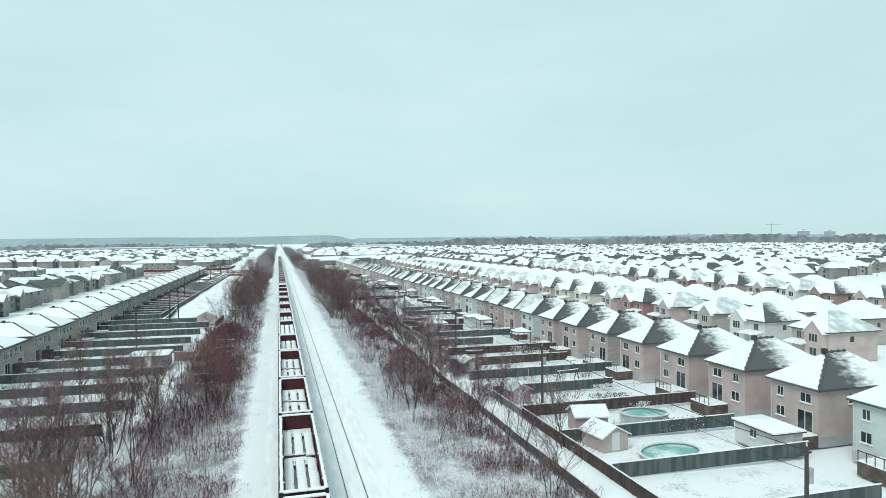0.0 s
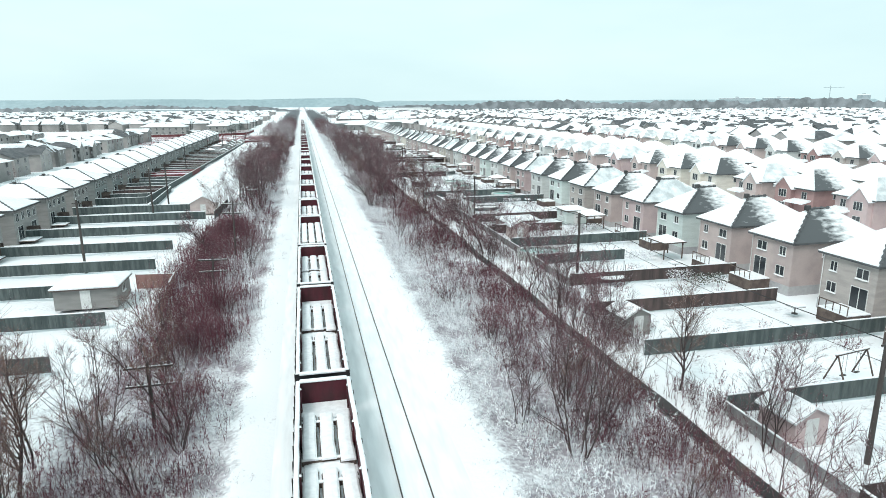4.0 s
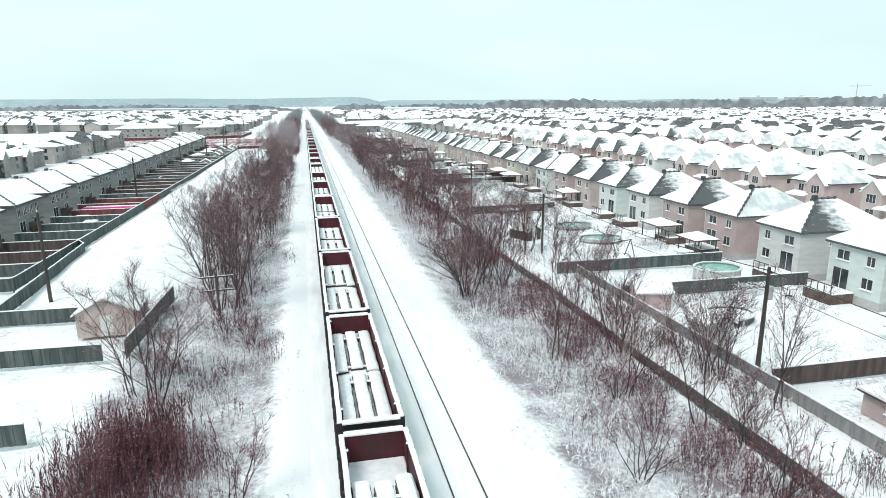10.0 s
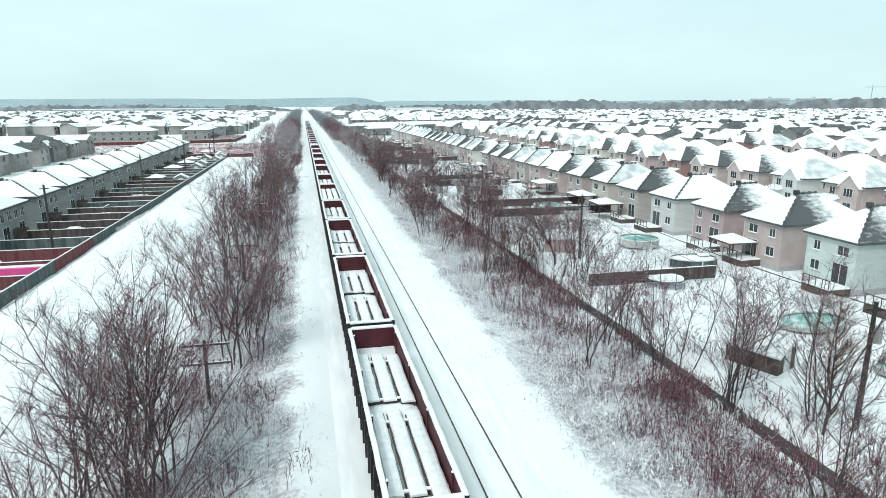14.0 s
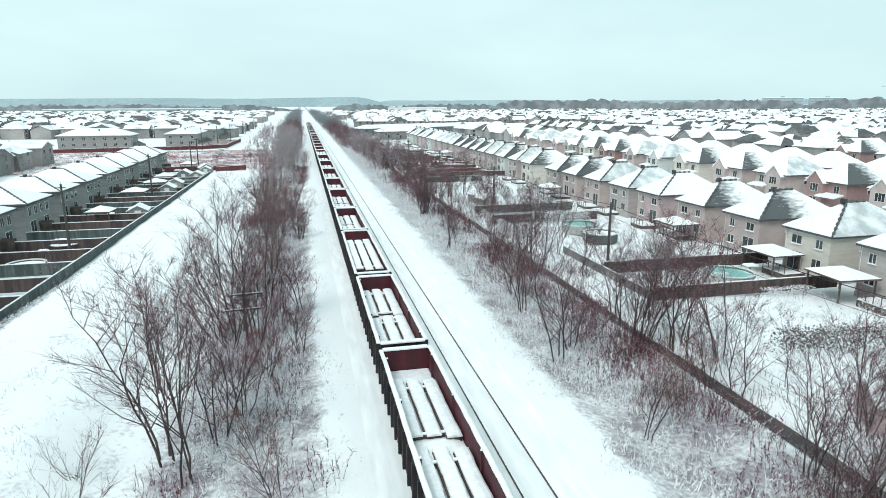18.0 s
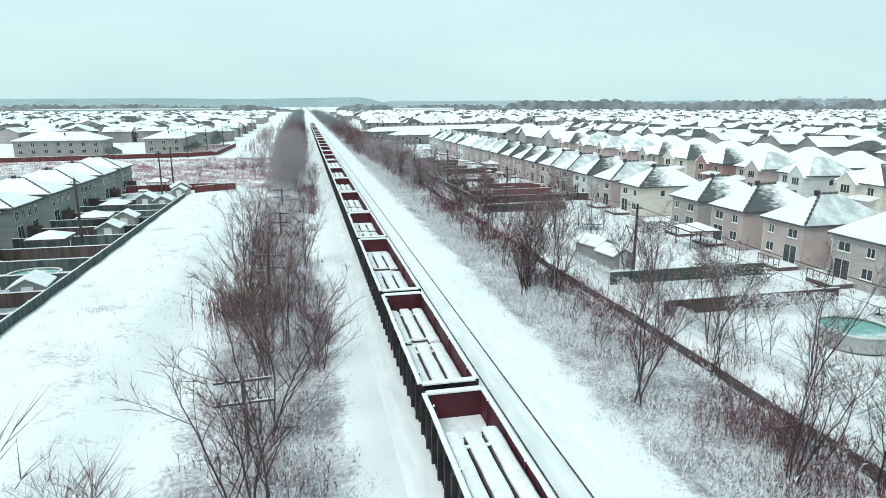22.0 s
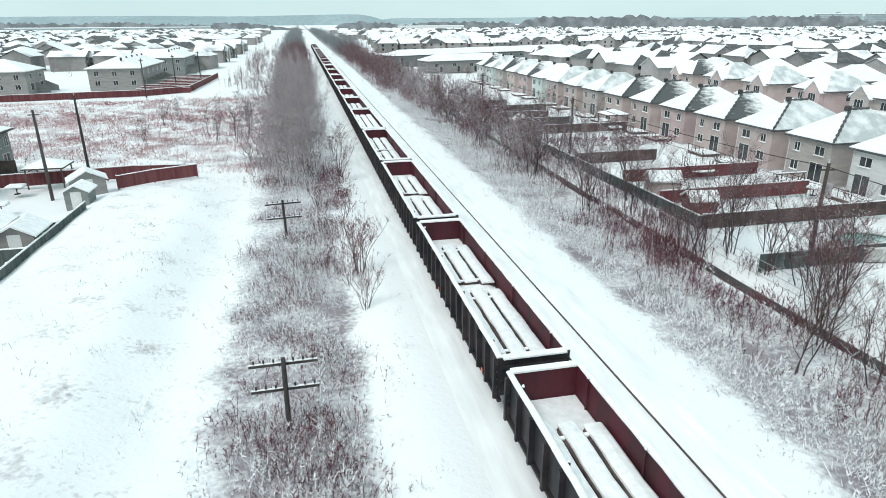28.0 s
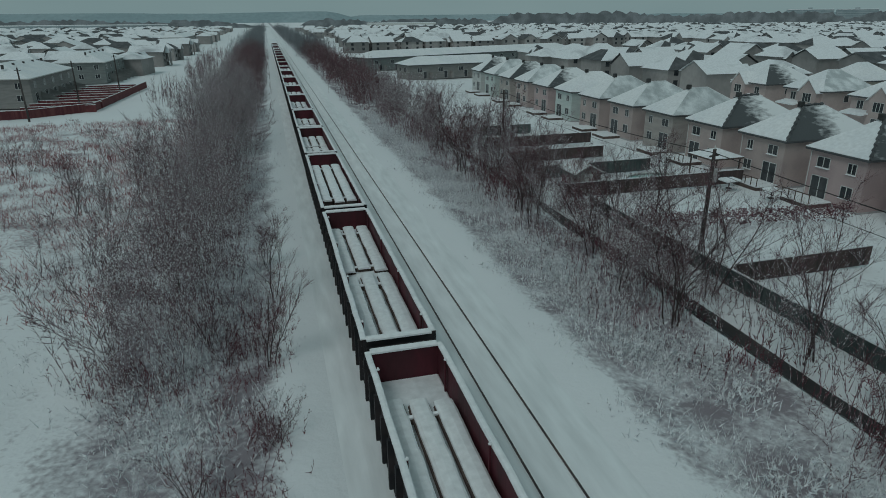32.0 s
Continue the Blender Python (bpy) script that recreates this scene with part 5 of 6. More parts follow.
def swing_set(x, y, turn):
    g = thing("swing_set", "wooden swing set frame with snow on its beam", "swing set", "play equipment in the yards", pose(x, y, -0.27, 0, 0, turn))
    for sx in (-1.5, 1.5):
        for sy in (-0.8, 0.8):
            part("leg", Shape().tube((sx, sy, 0), (sx, 0, 2.1), 0.06, 0.06, 6), TIMBER, g)
    part("beam", Shape().tube((-1.7, 0, 2.1), (1.7, 0, 2.1), 0.07, 0.07, 6), TIMBER, g)
    part("beam_snow", Shape().box(-1.7, -0.07, 2.16, 1.7, 0.07, 2.25, 0.03), SNOW, g)
    for sx in (-0.7, 0.7):
        part("swing", Shape().tube((sx - 0.2, 0, 2.05), (sx - 0.2, 0, 0.5), 0.012, 0.012, 4).tube((sx + 0.2, 0, 2.05), (sx + 0.2, 0, 0.5), 0.012, 0.012, 4).box(sx - 0.25, -0.1, 0.46, sx + 0.25, 0.1, 0.5), STEEL, g)
    return g


def yard_things():
    rnd = random.Random(55)
    for x, y, rx, ry, t, w in ((33.3, 48.7, 2.6, 1.9, 1.15, True), (29.9, 39.2, 3.2, 2.2, 0.35, True), (24.6, 104.7, 2.8, 2.0, 1.1, True), (35.8, 154.2, 2.5, 2.1, 1.1, True), (28.4, 142.6, 2.6, 1.8, 0.5, False),
                               (32.4, 183.2, 3.0, 1.9, 0.35, True), (32.2, 173.8, 2.9, 1.8, 0.4, True), (34.6, 202.6, 2.7, 1.9, 0.8, False), (33.8, 213, 2.5, 2.5, 0.9, True), (32.2, 239.5, 2.4, 2.4, 1.1, True), (28.7, 260.5, 2.2, 2.2, 1.1, False),
                               (28.6, 266.6, 2.5, 2.5, 1.15, True), (27.3, 327.5, 2.6, 1.9, 1.0, True), (29.4, 385.4, 2.8, 1.6, 0.3, True), (-37.5, 299.3, 2.4, 2.0, 0.8, True), (-39.5, 345.5, 1.8, 1.8, 0.7, True), (-39.5, 262, 1.9, 1.9, 0.9, False)):
        pool(x, y, rx, ry, t, w, rnd.uniform(-15, 15))
    for x, y, w, d, h, m, wd, tn in ((26.2, 48.1, 2.8, 3.4, 1.9, WALLS[1], "pinkish", 80), (25.4, 43.2, 3.0, 3.2, 1.5, WALLS[0], "beige", 10), (-22.2, 152.6, 4.4, 4.6, 2.0, WALLS[0], "beige", 2), (24.0, 147.4, 2.8, 3.0, 1.7, WALLS[1], "pinkish", 75), (22.8, 177.4, 2.4, 3.6, 1.4, TIMBER, "dark brown", 25), (32.6, 252.4, 2.2, 2.4, 1.6, WALLS[2], "grey", 5), (21.5, 345.2, 2.4, 2.8, 1.9, WALLS[0], "beige", 75), (23.9, 138.5, 2.2, 2.4, 1.8, WALLS[2], "grey", 10), (22.9, 212.4, 2.8, 3.6, 1.8, WALLS[1], "salmon pink", 65),
                                    (21.9, 295.2, 2.6, 3.6, 1.7, TAUPE_WALL, "brown", 15), (22.0, 290.8, 2.4, 3.0, 1.6, TAUPE_WALL, "brown", 10), (26.2, 118, 2.6, 2.6, 1.9, WALLS[0], "beige", 0), (23.4, 61, 2.4, 2.6, 1.8, WALLS[1], "pinkish", 5), (22.8, 79, 2.4, 2.6, 1.8, TAUPE_WALL, "brown", 5),
                                    (-34.4, 290.8, 2.6, 2.8, 1.8, GREY_WALL, "grey", 5), (-35.3, 317.9, 2.6, 2.6, 1.8, GREY_WALL, "grey", 0), (-35.2, 325, 2.8, 2.4, 1.9, TAUPE_WALL, "taupe", 0), (-36.6, 343.8, 2.8, 3.2, 1.9, GREY_WALL, "grey-green", 0), (-33.6, 342.2, 2.6, 3.0, 1.7, TAUPE_WALL, "taupe", 0),
                                    (-33.2, 354.2, 2.0, 2.2, 1.8, GREY_WALL, "grey-green", 0), (-34.0, 359.2, 3.2, 2.2, 1.7, TAUPE_WALL, "taupe", 20), 
                                    (21.7, 339.3, 2.0, 2.4, 1.5, FENCE_RED, "red-brown", 80), (20.8, 384.5, 2.6, 3.0, 1.9, TAUPE_WALL, "brown", 0)):
        shed(x, y, w, d, h, m, wd, tn)
    flat_shed(-25.2, 98.8, 5.6, 4.8, 2.1, TAUPE_WALL, "wide taupe outbuilding with thick snow on its low roof")
    flat_shed(28.4, 124.4, 5.6, 4.0, 1.5, WALLS[1], "low pinkish outbuilding with thick snow on its roof")
    flat_shed(38.9, 127.2, 3.6, 3.8, 2.2, WALLS[6], "pale mint garden room with flat snowy roof")
    flat_shed(40.2, 38.6, 3.2, 5.0, 2.1, WALLS[2], "light grey outbuilding with snowy roof beside a house")
    for x, y, w, d in ((39.2, 259.8, 3.4, 4.2), (39.6, 242.6, 3.2, 4.5), (39.3, 233.2, 3.6, 4.0), (40.6, 204.2, 3.0, 3.6), (40.3, 172.6, 3.0, 3.8), (39.6, 163.4, 2.8, 3.2), (36.4, 385.1, 3.4, 3.2), (36.5, 297.5, 3.4, 3.4), (-39.2, 335.3, 3.4, 3.2), (-39, 364, 3.4, 3.0), (-38.8, 324, 3.6, 3.0), (39.8, 122, 2.8, 3.4), (40.6, 102, 2.6, 3.0), (-39.5, 310, 3.6, 3.2), (-39, 288, 3, 3)):
        gazebo(x, y, w, d, rnd.uniform(-4, 4))
    for x0, y0, x1, y1, h, w, m, lb in ((17.8, 371.5, 37.4, 369.2, 1.3, 1.2, TWIG_RED, "brown leafless hedge across a yard"), (26, 283, 34, 281.5, 1.9, 1.6, CEDAR, "dark snowy evergreen hedge in a yard"), (24, 274, 33, 273, 1.6, 1.5, TWIG_FROST, "frosted loose hedge in a yard"), (34, 306, 38, 305, 1.6, 1.6, CEDAR, "dark snowy evergreen bushes by a deck"),
                                        (31.5, 57, 36, 56.5, 1.3, 1.3, CEDAR, "snowy evergreen bushes beside a fence"), (33, 45.5, 38, 45, 1.3, 1.2, CEDAR, "snowy evergreen bushes beside a fence"), (24, 223, 33, 222, 1.7, 1.6, CEDAR, "dark snowy evergreen hedge in a yard"), (30, 205, 38, 204, 1.4, 1.4, TWIG_FROST, "frosted loose hedge in a yard"),
                                        (36, 90, 40, 90, 1.2, 1.2, CEDAR, "snowy evergreen bushes by a house"), (-33.5, 236, -31.5, 262, 0.8, 0.9, TWIG_FROST, "frosted brush along a fence"), (19.5, 255, 18.9, 300, 0.9, 1.0, TWIG_FROST, "frosted brush along a wire fence")):
        hedge(x0, y0, x1, y1, h, w, int(x0 * 7 + y0), m, lb)
    for i, y in enumerate(HOUSE_Y[1:38]):
        xr = float(x_row_right(y))
        if rnd.random() < 0.45:
            snowy_table(xr - rnd.uniform(4, 6.5), y + rnd.uniform(-2.5, 2.5), rnd.uniform(0.5, 0.9))
        if rnd.random() < 0.4:
            hedge(xr - rnd.uniform(1, 8), y + 4.2, xr - 9, y + 4.3, rnd.uniform(0.6, 1.2), 0.9, i + 900, rnd.choice((CEDAR, TWIG_FROST)), "snowy bushes along a yard fence")
    for i in range(-10, 5):
        for q in (-3, 3):
            y = 307.8 + 12.35 * i + q
            if rnd.random() < 0.4:
                snowy_table(float(x_row_left(y)) + rnd.uniform(4, 7), y + rnd.uniform(-1, 1), rnd.uniform(0.5, 0.9))
    for x, y, r in ((29, 311, 1.9), (33, 288, 1.8), (28, 93, 1.8), (31, 124, 1.8), (27, 196, 1.9), (-38.5, 271, 1.7), (30, 352, 1.8), (-39, 236, 1.7)):
        trampoline(x, y, r)
    for x, y, t in ((33, 66.5, 10), (29, 300, 80), (30, 164, 20), (34, 343, 0), (-38, 248, 90)):
        swing_set(x, y, t)
    g = thing("tarpaulin_stack", "bright magenta tarpaulin over a long stack in a yard", "tarpaulin", "", pose(-39.1, 214.9, -0.25))
    part("stack", Shape().box(-4.6, -0.7, 0, 4.6, 0.7, 0.9, 0.1), material("magenta_tarpaulin", (0.62, 0.06, 0.24), (0.5, 0.05, 0.2), 0.5, 0.8, 6, 0.1), g)
    part("snow_cap", Shape().box(-4.2, -0.6, 0.901, 4.3, 0.6, 0.97, 0.03), SNOW, g)


yard_things()


# ---- poles ----
def telegraph_pole(at, tall=4.35):
    g = thing("telegraph_pole", "old wooden telegraph pole with two snowy crossarms", "utility pole", "telegraph poles along the railway", at)
    part("pole", Shape().tube((0, 0, -0.6), (0, 0, tall), 0.12, 0.10, 9), POLE_WOOD, g)
    for z, half in ((tall - 0.4, 1.4), (tall - 1.6, 1.4)):
        arm = Shape().box(-half, 0.1, z, half, 0.2, z + 0.12)
        for x in (-1.2, -0.8, -0.4, 0.4, 0.8, 1.2):
            arm.tube((x, 0.15, z + 0.1), (x, 0.15, z + 0.3), 0.035, 0.05, 5)
        a = part("crossarm", arm, POLE_WOOD, g)
        part("arm_snow", Shape().box(-half, 0.11, z + 0.121, half, 0.2, z + 0.155, 0.015), SNOW, a)
    return g


def utility_pole(at, tall, transformer):
    g = thing("utility_pole", "tall bare wooden utility pole" + (" with a transformer" if transformer else ""), "utility pole", "utility poles in the yards", at)
    part("pole", Shape().tube((0, 0, -0.5), (0, 0, tall), 0.17, 0.11, 10), POLE_WOOD, g)
    part("bracket", Shape().box(-0.5, -0.05, tall - 0.5, 0.5, 0.05, tall - 0.4), POLE_WOOD, g)
    part("insulator", Shape().tube((0, 0, tall), (0, 0, tall + 0.25), 0.05, 0.04, 7), WHITE_TRIM, g)
    if transformer:
        part("transformer", Shape().tube((0.32, 0, tall - 2.3), (0.32, 0, tall - 1.4), 0.24, 0.24, 12), CONCRETE, g)
    return g


tp = telegraph_pole(pose(-13.8, 71, -0.55, 0, 0, 2))
telegraph_pole(pose(-13.2, 115.2, -0.55, 0, 1.0, 3), 7.5)
for i in (1, *range(3, 15)):
    copy_thing(tp, pose(-13.8 + 0.15 * math.sin(i * 2.1) - (0.6 if i > 9 else 0), 71 + 27.15 * i - (1.0 if i == 10 else 0), -0.55 - (1.1 if i > 9 else 0.8 if i == 9 else 0), 1.2 * math.sin(i * 3.3), 1.5 * math.sin(i * 1.7), 2))
up = utility_pole(pose(-37.2, 313, -0.3), 8.6, False)
for x, y in ((-37.2, 358.5), (-37.6, 371.6), (-30, 112), (-30, 148), (-30, 161), (-37, 268), (-37, 223), (-48, 452), (-44, 468), (-41, 490)):
    copy_thing(up, pose(x, y, -0.3))
RIGHT_POLES = [(26.0, 20), (25.3, 57.6), (25.6, 95.8), (23.8, 133), (21.8, 168.5), (23.4, 208), (22.8, 247), (22.2, 287), (21.4, 326), (20.8, 366), (20.2, 405)]
ut = None
for x, y in RIGHT_POLES:
    at = pose(x, y, -0.3, 0, 0, 20 * math.sin(y))
    if ut:
        copy_thing(ut, at)
    else:
        ut = utility_pole(at, 7.4, True)


def wire(name, p, q, sag, label, thick):
    s = Shape()
    for j in range(13):
        u = j / 12
        c = Vector(p).lerp(Vector(q), u) - Vector((0, 0, sag * 4 * u * (1 - u)))
        s.v += [(c.x + thick * math.cos(2.0944 * a), c.y, c.z + thick * math.sin(2.0944 * a)) for a in range(3)]
    s.f = [(3 * j + a, 3 * j + (a + 1) % 3, 3 * j + 3 + (a + 1) % 3, 3 * j + 3 + a) for j in range(12) for a in range(3)]
    return tagged(part(name, s, BLACK_TRIM), label, "cable", "cables between utility poles")


for (xa, ya), (xb, yb) in zip(RIGHT_POLES[:-1], RIGHT_POLES[1:]):
    for z, thick, side in ((6.85, 0.034, 0.0), (5.5, 0.02, 0.3)):
        wire("overhead_cable", (xa + side, ya, z), (xb + side, yb, z), 0.55, "thin black overhead cable between utility poles", thick)


# ---- bare trees and brush ----
def grow(rnd, tall, stems, spread, kids):
    """Segments (p, q, r0, r1) of the limbs, the twigs and the tips of a bare tree. kids: limbs on a stem, twigs on a limb, tips on a twig."""
    limbs, twigs, tips = [], [], []

    def path(p, d, length, n, wander, lift):
        pts = [p]
        for _ in range(n):
            d = (d + Vector((rnd.gauss(0, wander), rnd.gauss(0, wander), lift))).normalized()
            pts.append(pts[-1] + d * (length / n))
        return pts

    def along(pts, u):
        f = min(u, 0.999) * (len(pts) - 1)
        j = int(f)
        return pts[j].lerp(pts[j + 1], f - j), (pts[j + 1] - pts[j]).normalized()

    def aside():
        return Vector((rnd.gauss(0, 1), rnd.gauss(0, 1), rnd.uniform(-0.2, 0.5))).normalized()

    def chain(out, pts, r0, r1):
        n = len(pts) - 1
        for j in range(n):
            out.append((pts[j], pts[j + 1], r0 + (r1 - r0) * j / n, r0 + (r1 - r0) * (j + 1) / n))

    def sprout(pts, count, length):
        for _ in range(count):
            p, d = along(pts, rnd.uniform(0.15, 1.0))
            e = (d + aside() * rnd.uniform(0.4, 1.0)).normalized()
            tips.append((p, p + e * length * rnd.uniform(0.6, 1.3), 0.0, 0.0))

    turn = rnd.uniform(0, 6.28)
    for k in range(stems):
        a = turn + 6.28 * k / stems + rnd.uniform(-0.5, 0.5)
        lean = rnd.uniform(0.35, 1.0) * spread
        h = tall * rnd.uniform(0.72, 1.0)
        r = 0.0085 * tall * (1.35 if stems == 1 else 0.8)
        foot = Vector((math.cos(a), math.sin(a), 0)) * (0.03 * tall if stems > 1 else 0) + Vector((0, 0, -0.04 * tall))
        stem = path(foot, Vector((math.cos(a) * lean, math.sin(a) * lean, 1)).normalized(), h, 7, 0.115, 0.05)
        chain(limbs, stem, r, r * 0.16)
        sprout(stem[4:], kids[2] * 2, 0.085 * tall)
        for m in range(kids[0]):
            u = 0.2 + 0.77 * (m + rnd.random()) / kids[0]
            p, d = along(stem, u)
            size = h * (0.5 - 0.34 * u) * rnd.uniform(0.65, 1.25)
            limb = path(p, (d * 0.8 + aside() * rnd.uniform(0.55, 0.95)).normalized(), size, 3, 0.2, 0.1)
            chain(limbs, limb, r * (0.62 - 0.44 * u), r * 0.1)
            sprout(limb[2:], kids[2], 0.08 * tall)
            for _ in range(kids[1]):
                v = rnd.uniform(0.15, 0.95)
                p, d = along(limb, v)
                twig = path(p, (d * 0.8 + aside() * rnd.uniform(0.5, 1.0)).normalized(), size * (0.6 - 0.32 * v) * rnd.uniform(0.7, 1.2), 2, 0.2, 0.08)
                chain(twigs, twig, r * 0.13, r * 0.07)
                sprout(twig, kids[2], 0.075 * tall)
    return limbs, twigs, tips


def spikes(segs, floor=0.0):
    """Three-sided spikes along the segments, for the outermost twigs, as arrays."""
    v, f = prisms(segs, 1.0, floor)
    n = len(segs)
    v = v.reshape(n, 6, 3)
    w = np.concatenate([v[:, :3], v[:, 3:].mean(axis=1, keepdims=True)], 1).reshape(-1, 3)
    b = (np.arange(n) * 4)[:, None]
    return w, np.concatenate([b + np.array([[a, (a + 1) % 3, 3]]) for a in range(3)])


def slivers(segs, width):
    """One narrow tapering sliver along each of the finest twigs, turned at random."""
    p = np.array([s[0][:] for s in segs])
    q = np.array([s[1][:] for s in segs])
    d = q - p
    ran = np.random.RandomState(len(segs)).normal(size=p.shape)
    u = np.cross(d, ran)
    u *= width / (np.linalg.norm(u, axis=1)[:, None] + 1e-9)
    v = np.stack([p - u, p + u, q], 1).reshape(-1, 3)
    return v, np.arange(len(v)).reshape(-1, 3)


def both(stout, fine, floor, width=0.0095):
    """Spikes for the stout segments and slivers for the fine ones, all in triangles."""
    v, f = spikes(stout, floor)
    w, g = slivers(fine, width)
    return np.concatenate([v, w]), np.concatenate([f, g + len(v)])


def prisms(segs, fat=1.0, floor=0.0):
    """Three-sided tapered prisms round the segments, as arrays."""
    p = np.array([s[0][:] for s in segs])
    q = np.array([s[1][:] for s in segs])
    r = np.maximum(np.array([(s[2], s[3]) for s in segs]) * fat, floor)
    d = q - p
    d /= np.linalg.norm(d, axis=1)[:, None] + 1e-9
    ref = np.where(np.abs(d[:, 2:3]) < 0.9, [[0, 0, 1.0]], [[1.0, 0, 0]])
    u = np.cross(d, ref)
    u /= np.linalg.norm(u, axis=1)[:, None]
    w = np.cross(d, u)
    n = len(segs)
    v = np.zeros((n, 6, 3))
    for a in range(3):
        o = u * math.cos(2.0944 * a) + w * math.sin(2.0944 * a)
        v[:, a] = p + o * r[:, :1]
        v[:, 3 + a] = q + o * r[:, 1:]
    b = (np.arange(n) * 6)[:, None]
    f = np.concatenate([b + np.array([[a, (a + 1) % 3, 3 + (a + 1) % 3, 3 + a]]) for a in range(3)])
    return v.reshape(-1, 3), f


def tree_kind(seed, tall, stems, spread, kids, mat, label, group):
    rnd = random.Random(seed)
    limbs, twigs, tips = grow(rnd, tall, stems, spread, kids)
    g = thing("bare_tree", label, "tree", group)
    part("trunk", raw("trunk", *prisms(limbs, 1.0, 0.011), BARK), None, g)
    part("crown", raw("crown", *both(twigs, tips, 0.010, 0.0088), mat), None, g)
    return g


def scatter(y0, y1, n, xf, rnd):
    return [(xf(rnd, y), y) for y in (rnd.uniform(y0, y1) for _ in range(n))]


def woods():
    rnd = random.Random(8)
    kinds = []
    for s in range(4):
        kinds.append(tree_kind(100 + s, 10.4 + s * 0.7, 3 + s % 2, 0.24, (10, 7, 5), (TWIG_BROWN, TWIG, TWIG, TWIG)[s], "bare grey-brown tree with several thin stems, light snow", "bare trees along the railway"))
    for s in range(3):
        kinds.append(tree_kind(200 + s, 5.6 + s * 0.8, 6 + s, 0.42, (6, 4, 5), TWIG_RED, "bare reddish multi-stemmed small tree", "bare trees along the railway"))
    for s in range(2):
        kinds.append(tree_kind(300 + s, 11.4 + s, 1, 0.2, (24, 9, 7), (TWIG_BROWN, TWIG)[s], "tall bare tree with one trunk and fine twigs", "bare trees along the railway"))
    for s in range(3):
        kinds.append(tree_kind(400 + s, 8.6 + s * 0.8, 2 + s, 0.15, (10, 6, 5), (TWIG, TWIG_RED, TWIG)[s], "slender upright bare tree beside the creek", "bare trees along the creek"))
    for s in range(2):
        kinds.append(tree_kind(500 + s, 6.0, 6, 0.85, (7, 5, 5), (TWIG, TWIG_FROST)[s], "wide sprawling bare tree dusted with snow", "bare trees in the yards"))
    kinds.append(tree_kind(600, 11.2, 5, 0.55, (10, 7, 6), TWIG, "large spreading bare tree with several dark stems", "bare trees along the railway"))
    used = set()

    def plant(k, x, y, scale):
        at = pose(x, y, float(height(x, y)) - 0.05, 0, 0, rnd.uniform(0, 360))
        if k not in used:
            used.add(k)
            kinds[k].matrix_basis = at
            return
        ob = copy_thing(kinds[k], at)
        ob.scale = (scale * rnd.uniform(0.9, 1.1), scale * rnd.uniform(0.9, 1.1), scale)

    left = lambda r, y: r.uniform(-17.2, -9.8)
    inner = lambda r, y: r.uniform(-15.4, -10.4)
    near_start = lambda r, y: r.uniform(-30, -12)
    yard_end = lambda r, y: r.uniform(-33, -13)
    right = lambda r, y: r.uniform(8.0, float(x_creek(y)) - 0.9)
    creekside = lambda r, y: float(x_creek(y)) + r.choice((-1, 1)) * r.uniform(1.0, 3.2) + (0.6 if y < 330 else -1.2)
    yard_right = lambda r, y: r.uniform(float(x_fence_right(y)) + 1.5, float(x_row_right(y)) - 5)
    near_left = lambda r, y: r.uniform(-12.5, -9)
    for (a, b, n, f, pool, sc) in (
        (14, 75, 20, yard_end, (4, 5, 6, 5, 0, 7), 0.95), (24, 74, 18, near_start, (0, 7, 2, 7, 14, 0), 0.9), (60, 130, 18, left, (4, 5, 6, 4, 0), 0.9), (130, 185, 10, left, (1, 2, 4, 3), 0.95),
        (185, 245, 12, left, (0, 1, 4, 5, 4), 0.85), (245, 300, 10, inner, (0, 1, 2, 5), 0.85), (300, 368, 7, near_left, (4, 5, 6), 0.5),

        (30, 70, 7, right, (0, 1, 4, 6), 0.7), (70, 140, 16, right, (0, 4, 6, 4, 5), 0.75), (140, 200, 8, right, (0, 2, 4, 5, 6), 0.8), (200, 262, 15, right, (0, 1, 2, 3, 4), 0.8),
        (262, 330, 5, right, (0, 1, 2, 4), 0.75),
        (40, 130, 26, creekside, (9, 10, 11, 9), 0.82), (130, 235, 30, creekside, (9, 10, 11, 10, 1), 0.82), (235, 330, 24, creekside, (9, 10, 11, 2), 0.8), (332, 420, 26, creekside, (9, 10, 11, 1), 0.8),
        (370, 420, 12, lambda r, y: r.uniform(-36, -19), (9, 11, 13), 0.6),
        (40, 340, 9, yard_right, (12, 13, 13, 9), 0.5),
    ):
        for x, y in scatter(a, b, n, f, rnd):
            plant(rnd.choice(pool), x, y, sc * rnd.uniform(0.75, 1.1))
